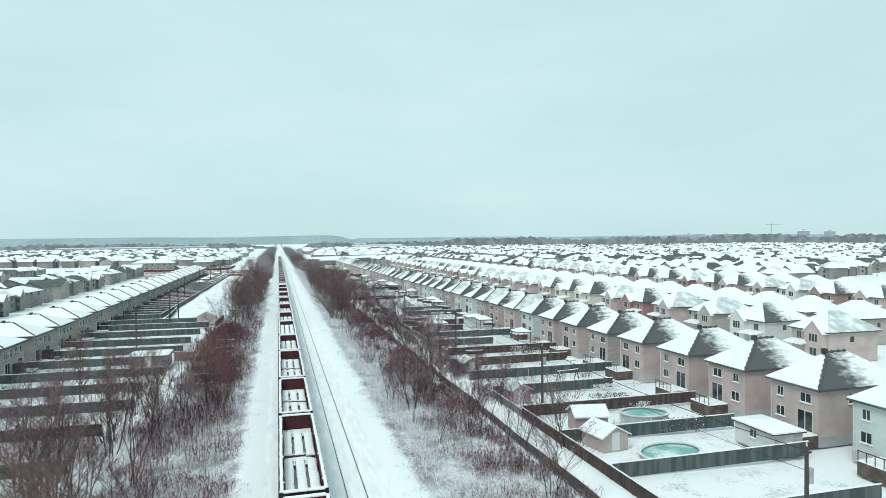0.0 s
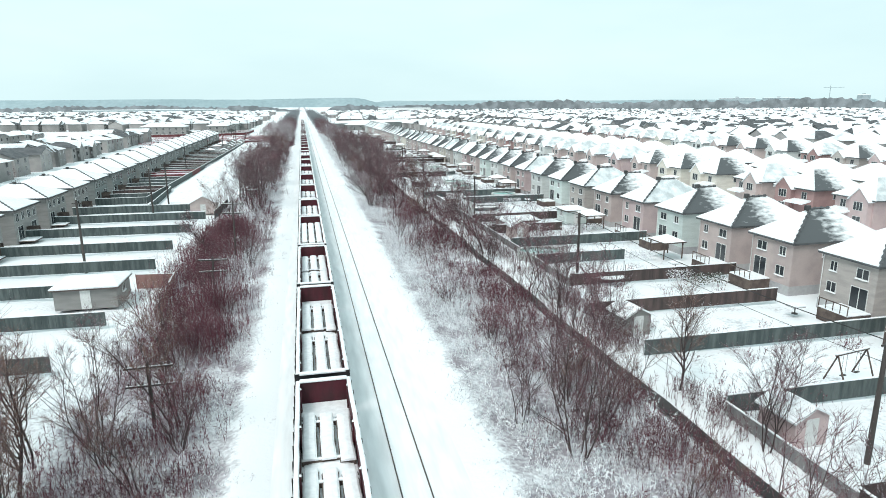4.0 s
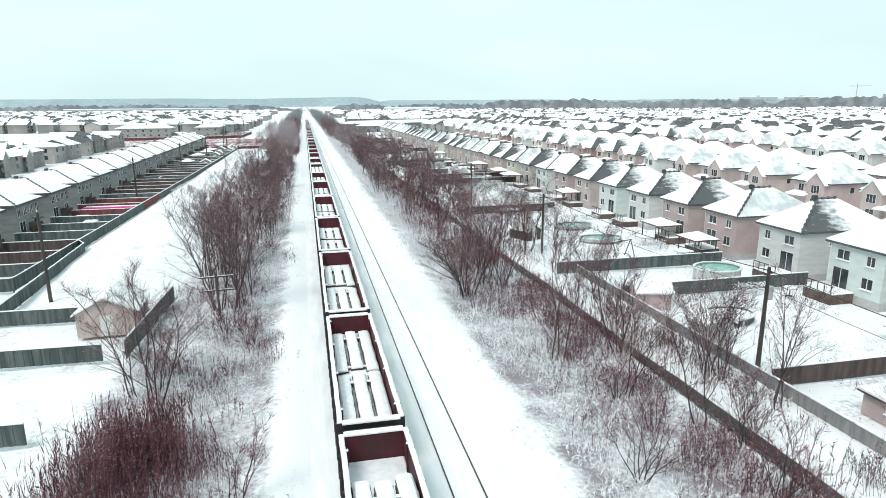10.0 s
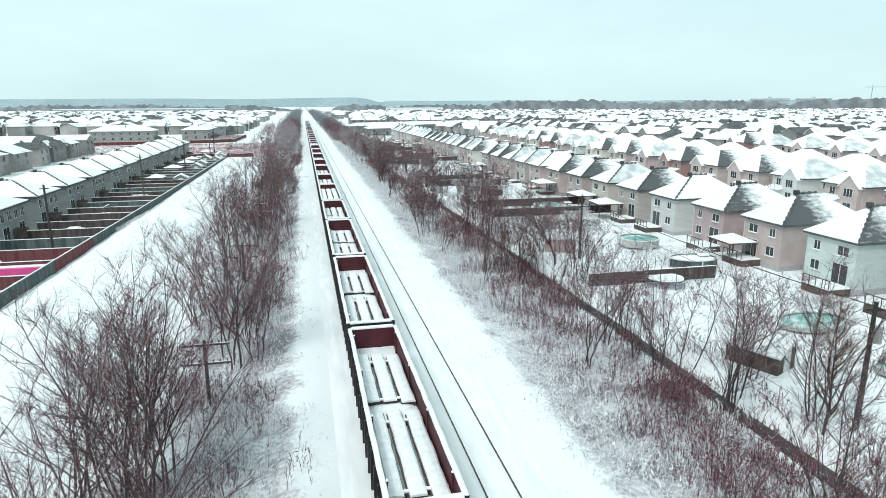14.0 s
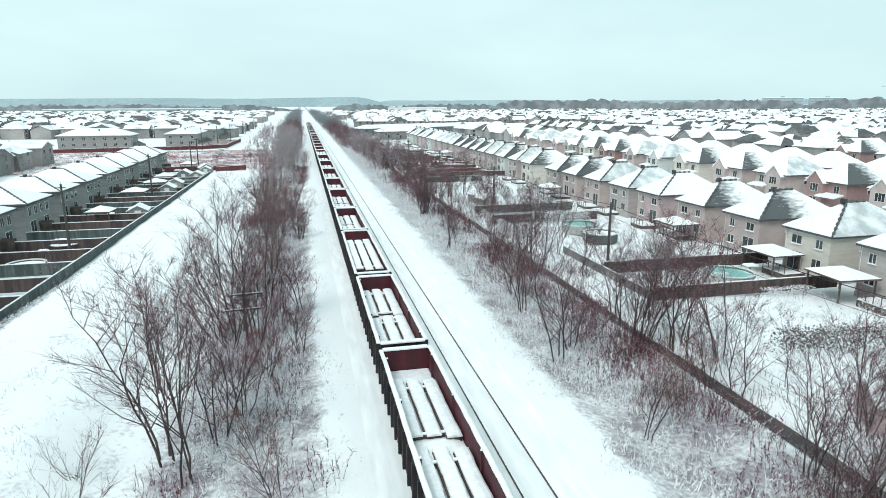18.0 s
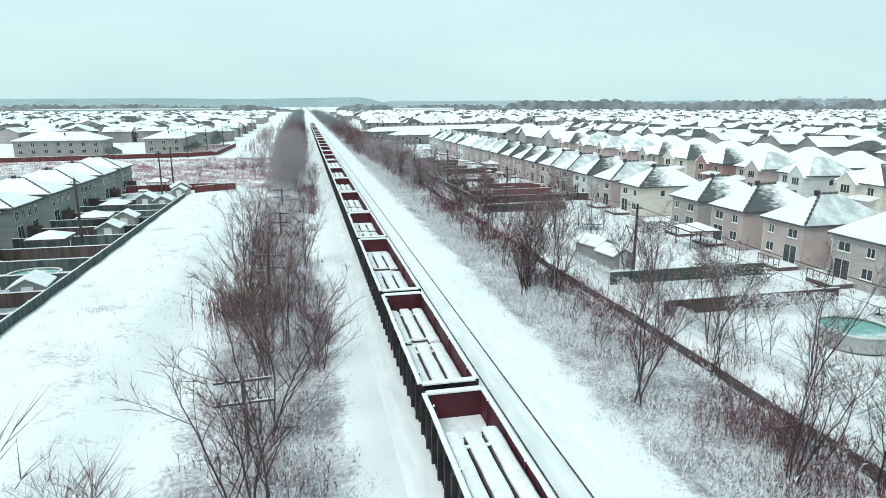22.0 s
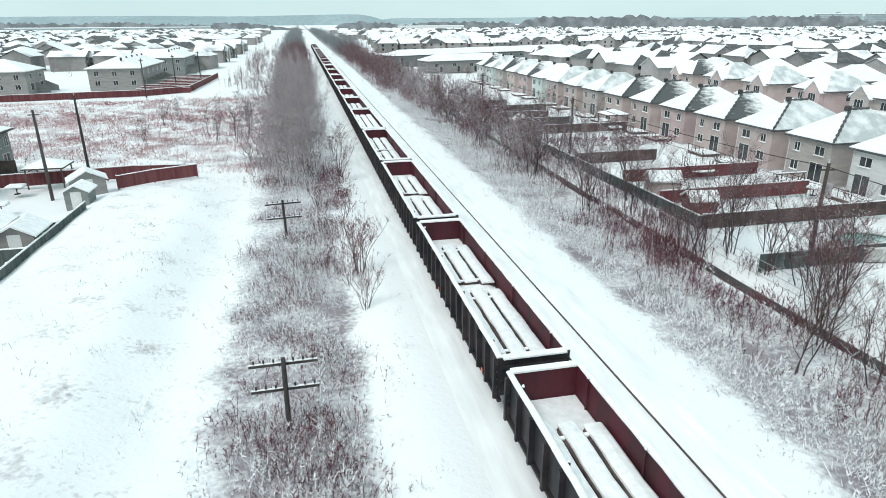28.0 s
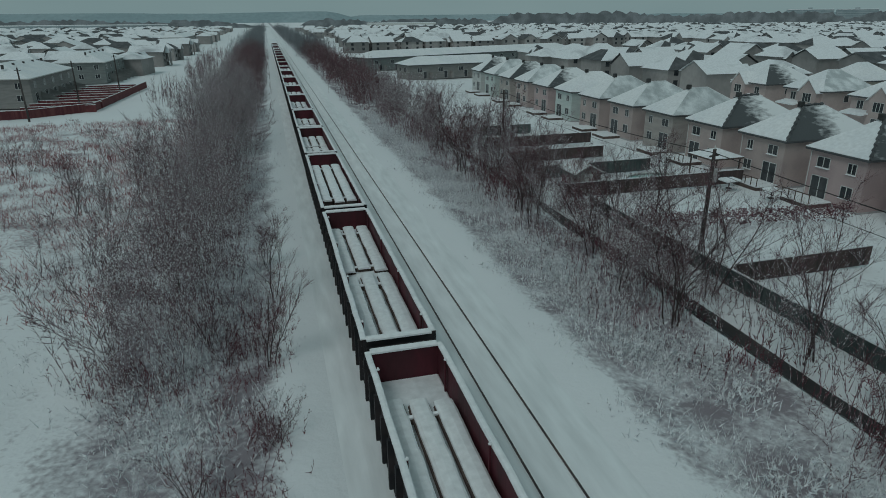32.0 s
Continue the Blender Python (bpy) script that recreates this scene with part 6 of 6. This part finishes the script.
    # single trees that stand out
    for x, y, k, sc in ((18.6, 331, 2, 0.75), (18.4, 269, 1, 0.75), (20.4, 212, 12, 1.2), (19.6, 206, 8, 0.75), (20.6, 68, 7, 0.8), (20.4, 78, 12, 0.7), (29, 222, 13, 0.8), (30, 186, 12, 0.8), (18.6, 322, 12, 0.9), (20.2, 150, 1, 0.8), (21.2, 128, 2, 0.8), (21, 60, 1, 0.7), (16.8, 352, 2, 0.8), (17.0, 360, 1, 0.8),
                        (11.0, 137.6, 2, 0.9), (8.6, 155, 4, 0.95), (9.2, 155.3, 3, 0.85), (13.3, 200, 2, 0.8), (9.0, 283.5, 2, 0.85), (9.8, 284.5, 1, 0.8), (11.2, 305, 5, 0.9), (12.0, 283, 3, 0.75),
                        (-13.1, 236, 3, 1.0), (-14.9, 236.9, 14, 1.12), (-16.0, 235.5, 12, 1.6), (-15.0, 233.5, 12, 1.35), (17.4, 224, 9, 1.15), (18.0, 226.5, 11, 1.1), (17.0, 229, 10, 1.15), (18.6, 231, 9, 1.2), (16.6, 233, 11, 1.0), (19.2, 223, 10, 1.0), (-12.4, 238, 4, 1.0), (-11.6, 240, 5, 1.0), (-18.6, 226.8, 1, 0.75), (-16.8, 226.4, 0, 0.75), (18.4, 106, 14, 0.85), (18.0, 108.8, 9, 1.0), (11.4, 158.4, 14, 0.95), (12.2, 160, 5, 1.1), (13.0, 157, 6, 1.1), (20.4, 169.9, 14, 0.9), (19.6, 168.5, 7, 0.8), (17.8, 178.6, 9, 1.0), (18.2, 174, 11, 1.0), (-15.7, 170.9, 10, 1.2), (-16.4, 170.2, 9, 1.25), (-17.3, 169, 11, 1.1), (-14.6, 172.5, 9, 1.2), (-12.7, 185.6, 11, 1.2), (-13.6, 188, 10, 1.25), (-15.6, 193, 9, 1.1), (-12.0, 190, 4, 1.15),
                        (10.3, 286, 11, 1.1), (10.8, 287.5, 5, 1.1), (9.9, 285, 4, 1.1), (10.5, 293.7, 10, 1.0), (-15.3, 281.2, 11, 1.25), (-15.0, 283, 10, 1.1), (-9.8, 270.7, 5, 1.1), (-10.2, 272, 4, 0.95), (29.2, 283.1, 12, 0.9), (21.5, 305, 14, 0.85), (22.5, 309, 7, 0.85), (24, 300, 14, 0.7), (19.2, 313, 9, 1.0), (-22.1, 59.6, 14, 1.0), (-24, 47, 14, 0.95), (-20.5, 41, 14, 0.85), (-27, 54, 14, 0.95), (-19.8, 68.2, 10, 1.2), (14.9, 49.3, 9, 1.05), (14.2, 51, 10, 0.9), (12.9, 68.7, 14, 0.85), (13.6, 70, 5, 1.1),
                        (-8.8, 352, 12, 0.4), (-9.0, 358.3, 10, 0.6), (-8.7, 366, 9, 0.62), (-9.1, 372, 4, 0.7), (-9.2, 332.1, 5, 0.75), (-20.8, 55.2, 14, 0.95), (-19.0, 64.9, 7, 0.9), (10.4, 62.1, 14, 0.9), (-15.3, 160.5, 3, 0.85), (-15.3, 216, 2, 1.0), (-16.6, 218.2, 3, 0.95), (-14.2, 219.5, 1, 0.9), (-20.6, 217, 13, 0.5), (-20.2, 255.5, 13, 0.7), (-18.6, 254, 9, 0.6), (-13.2, 222, 5, 1.1), (19.2, 111.7, 8, 0.85), (8.2, 154.1, 8, 0.9), (15.1, 248, 3, 0.9), (16.8, 217.7, 9, 1.0), (28.1, 281.3, 13, 0.7), (17.6, 344.7, 8, 0.8), (12.6, 343.1, 11, 0.9), (13.7, 389.5, 14, 0.9), (16.6, 319.2, 10, 0.9), (16.9, 320, 9, 0.8), (-14.4, 297, 0, 0.95), (-15.2, 296, 2, 0.8), (-16, 137.5, 1, 0.9), (-17.5, 139, 0, 0.85), (-15.2, 168.6, 2, 0.85), (-16.2, 171, 1, 0.8), (-17, 118, 8, 0.7)):
        plant(k, x, y, sc)


woods()


def joined(name, templates, spots, mat, label, category):
    """Many turned and scaled copies of the templates in one mesh of stuff. spots: x, y, z, turn, scale, tall."""
    vs, fs, base = [], [], 0
    for i, (x, y, z, a, s, h) in enumerate(spots):
        v, f = templates[i % len(templates)]
        c, n = math.cos(a) * s, math.sin(a) * s
        vs.append(np.stack([v[:, 0] * c - v[:, 1] * n + x, v[:, 0] * n + v[:, 1] * c + y, v[:, 2] * h + z], 1))
        fs.append(f + base)
        base += len(v)
    ob = new(name, raw(name, np.concatenate(vs), np.concatenate(fs), mat))
    return tagged(ob, label, category, kind="stuff")


def bush_template(seed, stems, tall, wide, width=0.0145):
    """A unit bush of fine upright shoots with many short side twigs."""
    rnd = random.Random(seed)
    segs, fine = [], []
    for _ in range(stems):
        a, l = rnd.uniform(0, 6.28), rnd.uniform(0.05, 0.5)
        p = Vector((rnd.gauss(0, 0.22 * wide), rnd.gauss(0, 0.22 * wide), -0.1))
        d = Vector((math.cos(a) * l, math.sin(a) * l, 1)).normalized()
        h = tall * rnd.uniform(0.45, 1.0)
        m = p + d * h * 0.6
        q = m + (d + Vector((rnd.gauss(0, 0.2), rnd.gauss(0, 0.2), 0))).normalized() * h * 0.4
        segs.append((p, m, 0.016, 0.011))
        fine.append((m, q, 0.0, 0.0))
        for _ in range(6):
            t = p.lerp(q, rnd.uniform(0.25, 0.95))
            e = Vector((rnd.gauss(0, 1), rnd.gauss(0, 1), rnd.uniform(0.3, 1.9))).normalized()
            fine.append((t, t + e * h * rnd.uniform(0.14, 0.34), 0.0, 0.0))
    return both(segs, fine, 0.009, width)


def blade_template(seed, n):
    rnd = random.Random(seed)
    v, f = [], []
    for j in range(n):
        x, y = rnd.gauss(0, 0.45), rnd.gauss(0, 0.45)
        a, w, h = rnd.uniform(0, 6.28), rnd.uniform(0.012, 0.03), rnd.uniform(0.45, 1.0)
        lx, ly = rnd.gauss(0, 0.22), rnd.gauss(0, 0.22)
        i = len(v)
        v += [(x - w * math.cos(a), y - w * math.sin(a), -0.05), (x + w * math.cos(a), y + w * math.sin(a), -0.05), (x + lx, y + ly, h)]
        f.append((i, i + 1, i + 2))
    return np.array(v), np.array(f)


MOUNDS = ((-15.0, 130.0), (-14.9, 92.3), (-16.7, 105.9), (-16.7, 123.7), (-15.5, 284.0), (-13.0, 84.5))


def brush():
    rnd = random.Random(77)
    bushes = [bush_template(s, 14, 1.0, 2.3) for s in range(7)]
    low = [bush_template(30 + s, 10, 1.0, 2.4, 0.019) for s in range(7)]
    slight = [bush_template(80 + s, 9, 1.0, 1.8) for s in range(5)]

    def spots(n, y0, y1, xf, s0, s1, h0, h1):
        """Places in clumps and drifts."""
        out = []
        while len(out) < n:
            y = rnd.uniform(y0, y1)
            x = xf(y)
            if rnd.random() > 0.62 + 0.3 * math.sin(0.23 * y + 0.9 * math.sin(0.7 * x)) + 0.25 * math.sin(0.61 * y + 0.55 * x):
                continue
            out.append((x, y, float(height(x, y)), rnd.uniform(0, 6.28), rnd.uniform(s0, s1), rnd.uniform(h0, h1)))
        return out

    edge = lambda y: -10.2 if 300 < y < 345 else -8.4
    xl = lambda y: rnd.triangular(-17.4 if y > 170 else -19, edge(y), -12.4)
    xr = lambda y: rnd.triangular(6.2, float(x_creek(y)) - 0.8, 11)
    xm = lambda y: rnd.triangular(9.0, float(x_creek(y)) - 0.2, float(x_creek(y)) - 1.0)
    yard = lambda y: rnd.uniform(float(x_fence_right(y)) - 1, float(x_row_right(y)) - 4)
    bank = lambda y: rnd.uniform(float(x_creek(y)) + 2.6, float(x_fence_right(y)) + 1.5)
    xw = lambda y: rnd.triangular(5.8, float(x_creek(y)) - 0.8, 8.4)
    far_bank = lambda y: rnd.uniform(float(x_creek(y)) + 1.0, float(x_fence_right(y)) + 0.8)
    dense = lambda y: rnd.triangular(8.5, float(x_creek(y)) - 0.5, float(x_creek(y)) - 2.2)
    wide = lambda y: rnd.triangular(-19.5, -9, -14.5)
    red = spots(110, 14, 70, lambda y: rnd.uniform(-26, -9), 1, 1.6, 1.2, 2.6) + spots(180, 60, 135, wide, 1, 1.6, 1.4, 3.0) + spots(60, 302, 322, lambda y: rnd.uniform(-16.5, -11.5), 0.9, 1.4, 0.7, 1.5) + spots(60, 318, 338, lambda y: rnd.uniform(11.5, 15), 0.9, 1.5, 1.0, 2.4) + spots(280, 130, 300, xl, 0.9, 1.5, 1.0, 2.4) + spots(150, 300, 350, xl, 0.8, 1.3, 0.6, 1.4) + spots(110, 355, 440, wide, 0.9, 1.5, 0.9, 2.0) + spots(560, 30, 330, xm, 0.9, 1.6, 0.8, 2.2) + spots(240, 330, 470, xm, 1.0, 1.6, 1.2, 3.0) + spots(200, 60, 330, yard, 0.9, 1.3, 0.7, 1.7) + spots(330, 40, 260, dense, 0.9, 1.6, 1.0, 2.8) + spots(70, 332, 368, lambda y: rnd.triangular(-12.5, -8.2, -9), 0.9, 1.3, 0.7, 1.7) + spots(80, 330, 440, far_bank, 1.0, 1.5, 0.8, 2.0) + [(x + rnd.gauss(0, 1.7), y + rnd.gauss(0, 1.9), -0.6, rnd.uniform(0, 6.28), rnd.uniform(1.0, 1.5), rnd.uniform(1.8, 3.7) * (1.75 if y == 92.3 else 1.15)) for x, y in MOUNDS for _ in range(46)] + spots(170, 14, 62, lambda y: rnd.uniform(-28, -9), 1, 1.6, 1.2, 2.6) + spots(90, 370, 450, lambda y: rnd.uniform(-85, -19), 1.0, 1.6, 0.6, 1.2)
    dark = spots(120, 60, 135, wide, 0.9, 1.5, 1.2, 2.8) + spots(420, 40, 260, dense, 0.9, 1.6, 0.8, 2.4) + spots(340, 30, 330, xm, 0.9, 1.6, 0.8, 2.2) + spots(160, 60, 340, far_bank, 0.9, 1.4, 0.8, 2.2) + spots(150, 60, 150, far_bank, 0.9, 1.4, 1.0, 2.6) + spots(80, 330, 440, far_bank, 1.0, 1.5, 0.8, 2.0)
    joined("grey_brush", bushes, dark, TWIG, "tangled grey-brown bare brush beside the creek", "brush")
    knot = random.Random(5)
    red += [(-15.2 + knot.gauss(0, 1.5), 129.3 + knot.gauss(0, 1.5), -0.6, knot.uniform(0, 6.28), knot.uniform(1.0, 1.5), knot.uniform(2.8, 4.8)) for _ in range(60)]
    red += [(-17.2 + knot.gauss(0, 1.5), 117.0 + knot.gauss(0, 2.2), -0.6, knot.uniform(0, 6.28), knot.uniform(1.0, 1.5), knot.uniform(2.0, 3.6)) for _ in range(40)]
    joined("reddish_brush", bushes, red, TWIG_RED, "tangled reddish bare brush along the railway", "brush")
    pale = spots(950, 20, 430, xl, 1.0, 1.8, 0.6, 1.8) + spots(400, 40, 400, yard, 0.7, 1.3, 0.4, 1.5) + spots(150, 40, 400, bank, 0.7, 1.2, 0.4, 1.1) + spots(130, 370, 440, lambda y: rnd.uniform(-75, -19), 0.8, 1.4, 0.6, 1.5) + spots(150, 440, 640, xl, 1, 1.5, 1, 2) + spots(330, 30, 440, lambda y: rnd.triangular(-9.6, -6.9, -8.6), 0.5, 0.9, 0.15, 0.5) + spots(330, 30, 440, lambda y: rnd.triangular(4.4, 6.6, 6.0), 0.5, 0.9, 0.15, 0.5) + spots(150, 440, 640, xr, 1, 1.5, 1, 2)
    laden = [bush_template(110 + s, 9, 1.0, 2.4, 0.03) for s in range(6)]
    joined("snowy_brush", laden, spots(1450, 20, 440, xw, 1.0, 1.7, 0.5, 1.5), TWIG_SNOW, "low brush laden with fresh snow beside the track bed", "brush")
    joined("frosted_brush", low, pale, TWIG_FROST, "frost-covered low brush along the railway", "brush")
    blades = [blade_template(s, 16) for s in range(6)]
    wl = lambda y: rnd.triangular(-17.8 if y > 170 else -20.5, edge(y) + 0.3, -12.8)
    wr = lambda y: rnd.triangular(5.2, float(x_creek(y)) - 0.6, 9)
    grass = spots(4600, 20, 420, wl, 0.8, 1.5, 0.35, 0.9) + spots(4800, 20, 430, wr, 0.8, 1.5, 0.35, 0.9) + spots(900, 200, 400, yard, 0.7, 1.3, 0.25, 0.6) + spots(500, 190, 366, lambda y: rnd.triangular(-31, -19, -20), 0.6, 1.2, 0.25, 0.6)
    lot = spots(3400, 367, 446, lambda y: rnd.uniform(-110, -17) if y < 380 or y > 424 or rnd.random() < 0.5 else rnd.uniform(-70, -18), 0.9, 1.8, 0.35, 0.9)
    joined("lot_grass", blades, lot, LOT_GRASS, "tall reddish dead grass on an empty lot", "grass")
    joined("dry_weeds", blades, grass, WEED, "snow-dusted dry weeds and grass", "weeds")
    trees = []
    for s in range(6):
        limbs, twigs, tips = grow(random.Random(700 + s), 1.0, 3, 0.3, (5, 3, 4))
        fat = [(p, q, max(r0, 0.003), max(r1, 0.002)) for p, q, r0, r1 in limbs]
        trees.append(both(fat + [(p, q, 0.0016, 0.001) for p, q, _, _ in twigs], tips, 0.0012, 0.0018))
    lefty = lambda y: rnd.triangular(-18.8, -9.8, -13.2)
    righty = lambda y: rnd.triangular(8.0, float(x_fence_right(y)) + 2.0, float(x_creek(y)) - 1.5)
    groves = spots(72, 357, 392, lefty, 6.0, 8.0, 6.0, 11.5) + spots(140, 390, 450, lefty, 6.0, 8.5, 8.0, 12.0) + spots(150, 342, 450, righty, 5.5, 7.5, 5.0, 9.5)
    stand = [bush_template(60 + s, 16, 1.0, 1.5, 0.011) for s in range(5)]
    joined("far_thicket", stand, spots(210, 448, 660, lefty, 3.0, 4.5, 7, 12) + spots(240, 448, 660, righty, 3.0, 4.5, 5.5, 11) + spots(40, 455, 660, lambda y: rnd.uniform(-34, -18), 2.2, 3.2, 5, 9), TWIG, "bare trees crowding both sides of the railway", "thicket")
    joined("thicket", trees, groves, TWIG_GREY, "dense bare thicket along the railway", "thicket")
    # far belts along the line and woods on the skyline
    far = [bush_template(50 + s, 17, 1.0, 3.0) for s in range(4)]
    belt = []
    for _ in range(560):
        y = 620 + 880 * rnd.random() ** 1.5
        x = rnd.choice((-1, 1)) * rnd.uniform(9.5, 20) + (0 if y < 900 else rnd.uniform(-2, 2)) - 1.5
        belt.append((x, y, -0.5, rnd.uniform(0, 6.28), 3.0, rnd.uniform(8, 12.5)))
    street = []
    for _ in range(430):
        if rnd.random() < 0.7:
            x, y = rnd.uniform(60, 600), rnd.uniform(120, 1000)
            if y < 40 + 0.55 * x:
                continue
        else:
            x, y = rnd.uniform(-420, -62), rnd.uniform(150, 900)
        street.append((x, y, -0.5, rnd.uniform(0, 6.28), rnd.uniform(0.9, 1.6), rnd.uniform(3.5, 6.5)))
    joined("street_trees", slight, street, TWIG, "small bare trees between the distant houses", "trees")
    joined("far_trackside_trees", far, belt, FAR_WOOD, "distant bare trees along the railway, haze painted into their colour", "trees")


brush()


def skyline():
    """Woods and hills at the edge of the plain, tower blocks and a crane."""
    rnd = random.Random(4)
    s = Shape()
    for x0, x1, y, h in ((-1900, 60, 1750, 17), (40, 500, 1650, 16), (300, 980, 1260, 24), (760, 1900, 1120, 26)):
        n = int((x1 - x0) / 6)
        i = len(s.v)
        for j in range(n + 1):
            x = x0 + (x1 - x0) * j / n
            yy = y + 60 * math.sin(x * 0.004)
            top = h * (0.84 + 0.16 * math.sin(x * 0.021) * math.sin(x * 0.0073)) + rnd.uniform(-2.8, 2.8)
            top = -2 + (top + 2) * float(smooth(0, 0.12, j / n) * smooth(1, 0.88, j / n))
            s.v += [(x, yy, -2), (x, yy + 4, top), (x, yy + 70, -2)]
        for j in range(n):
            q = i + 3 * j
            s.f += [(q, q + 3, q + 4, q + 1), (q + 1, q + 4, q + 5, q + 2)]
    tagged(part("distant_woods", s, FAR_WOOD), "dark bare woods at the edge of the plain, haze painted into their colour", "woods", kind="stuff")
    hs = Shape()
    for x0, x1, y, h in ((-4200, 560, 3600, 52), (380, 4200, 3900, 36)):
        n = 90
        i = len(hs.v)
        for j in range(n + 1):
            x = x0 + (x1 - x0) * j / n
            top = h * (0.9 + 0.05 * math.sin(x * 0.0021) + 0.05 * math.sin(x * 0.0057)) * smooth(0, 0.06, 1 - j / n if x0 < 0 else j / n + 0.02) + rnd.uniform(-1, 1)
            hs.v += [(x, y, -5), (x, y + 100, float(top)), (x, y + 500, -5)]
        for j in range(n):
            q = i + 3 * j
            hs.f += [(q, q + 3, q + 4, q + 1), (q + 1, q + 4, q + 5, q + 2)]
    tagged(part("hills", hs, HILL), "wooded hills on the horizon, haze painted into their colour", "hills", kind="structure")


skyline()


def tower_block(x, y, w, d, tall, turn, storeys):
    g = thing("apartment_tower", "distant apartment block, haze painted into its colours", "building", "distant apartment blocks", pose(x, y, -0.5, 0, 0, turn))
    part("wall", Shape().box(-w / 2, -d / 2, 0, w / 2, d / 2, tall), FAR_WALL, g)
    part("roof", Shape().box(-w / 2 + 1, -d / 2 + 1, tall + 0.01, w / 2 - 1, d / 2 - 1, tall + 1.2), SNOW, g)
    part("lift_house", Shape().box(-4, -3, tall + 1.21, 4, 3, tall + 4), FAR_WALL, g)
    for f in range(storeys):
        z = (f + 0.4) * tall / storeys
        part("window_band", Shape().box(-w / 2 + 1, -d / 2 - 0.15, z, w / 2 - 1, -d / 2 - 0.02, z + tall / storeys * 0.45), FAR_GLASS, g)
    return g


tower_block(1080, 1455, 85, 20, 27, -38, 8)
tower_block(1205, 1458, 75, 20, 27, -38, 8)
tower_block(1420, 1410, 30, 24, 34, -45, 11)
tower_block(1500, 1400, 28, 24, 32, -45, 10)
crane = thing("tower_crane", "thin distant construction crane", "crane", "", pose(1230, 1322, 0, 0, 0, -40))
part("mast", Shape().tube((0, 0, 0), (0, 0, 52), 0.8, 0.8, 4), FAR_WALL, crane)
part("jib", Shape().tube((-14, 0, 50), (28, 0, 50), 0.7, 0.5, 4), FAR_WALL, crane)
part("tower_top", Shape().tube((0, 0, 50), (0, 0, 57), 0.8, 0.2, 4), FAR_WALL, crane)
hall = thing("distant_hall", "long low distant hall with snowy flat roof", "building", "distant halls", pose(-290, 1400, -0.5, 0, 0, 8))
part("wall", Shape().box(-140, -30, 0, 140, 30, 9), FAR_WALL, hall)
part("roof", Shape().box(-140, -30, 9.01, 140, 30, 10), SNOW, hall)
hall = thing("distant_hall", "long pale distant hall with snowy flat roof", "building", "distant halls", pose(230, 1500, -0.5, 0, 0, -4))
part("wall", Shape().box(-60, -20, 0, 60, 20, 8), WHITE_TRIM, hall)
part("roof", Shape().box(-60, -20, 8.01, 60, 20, 9), SNOW, hall)
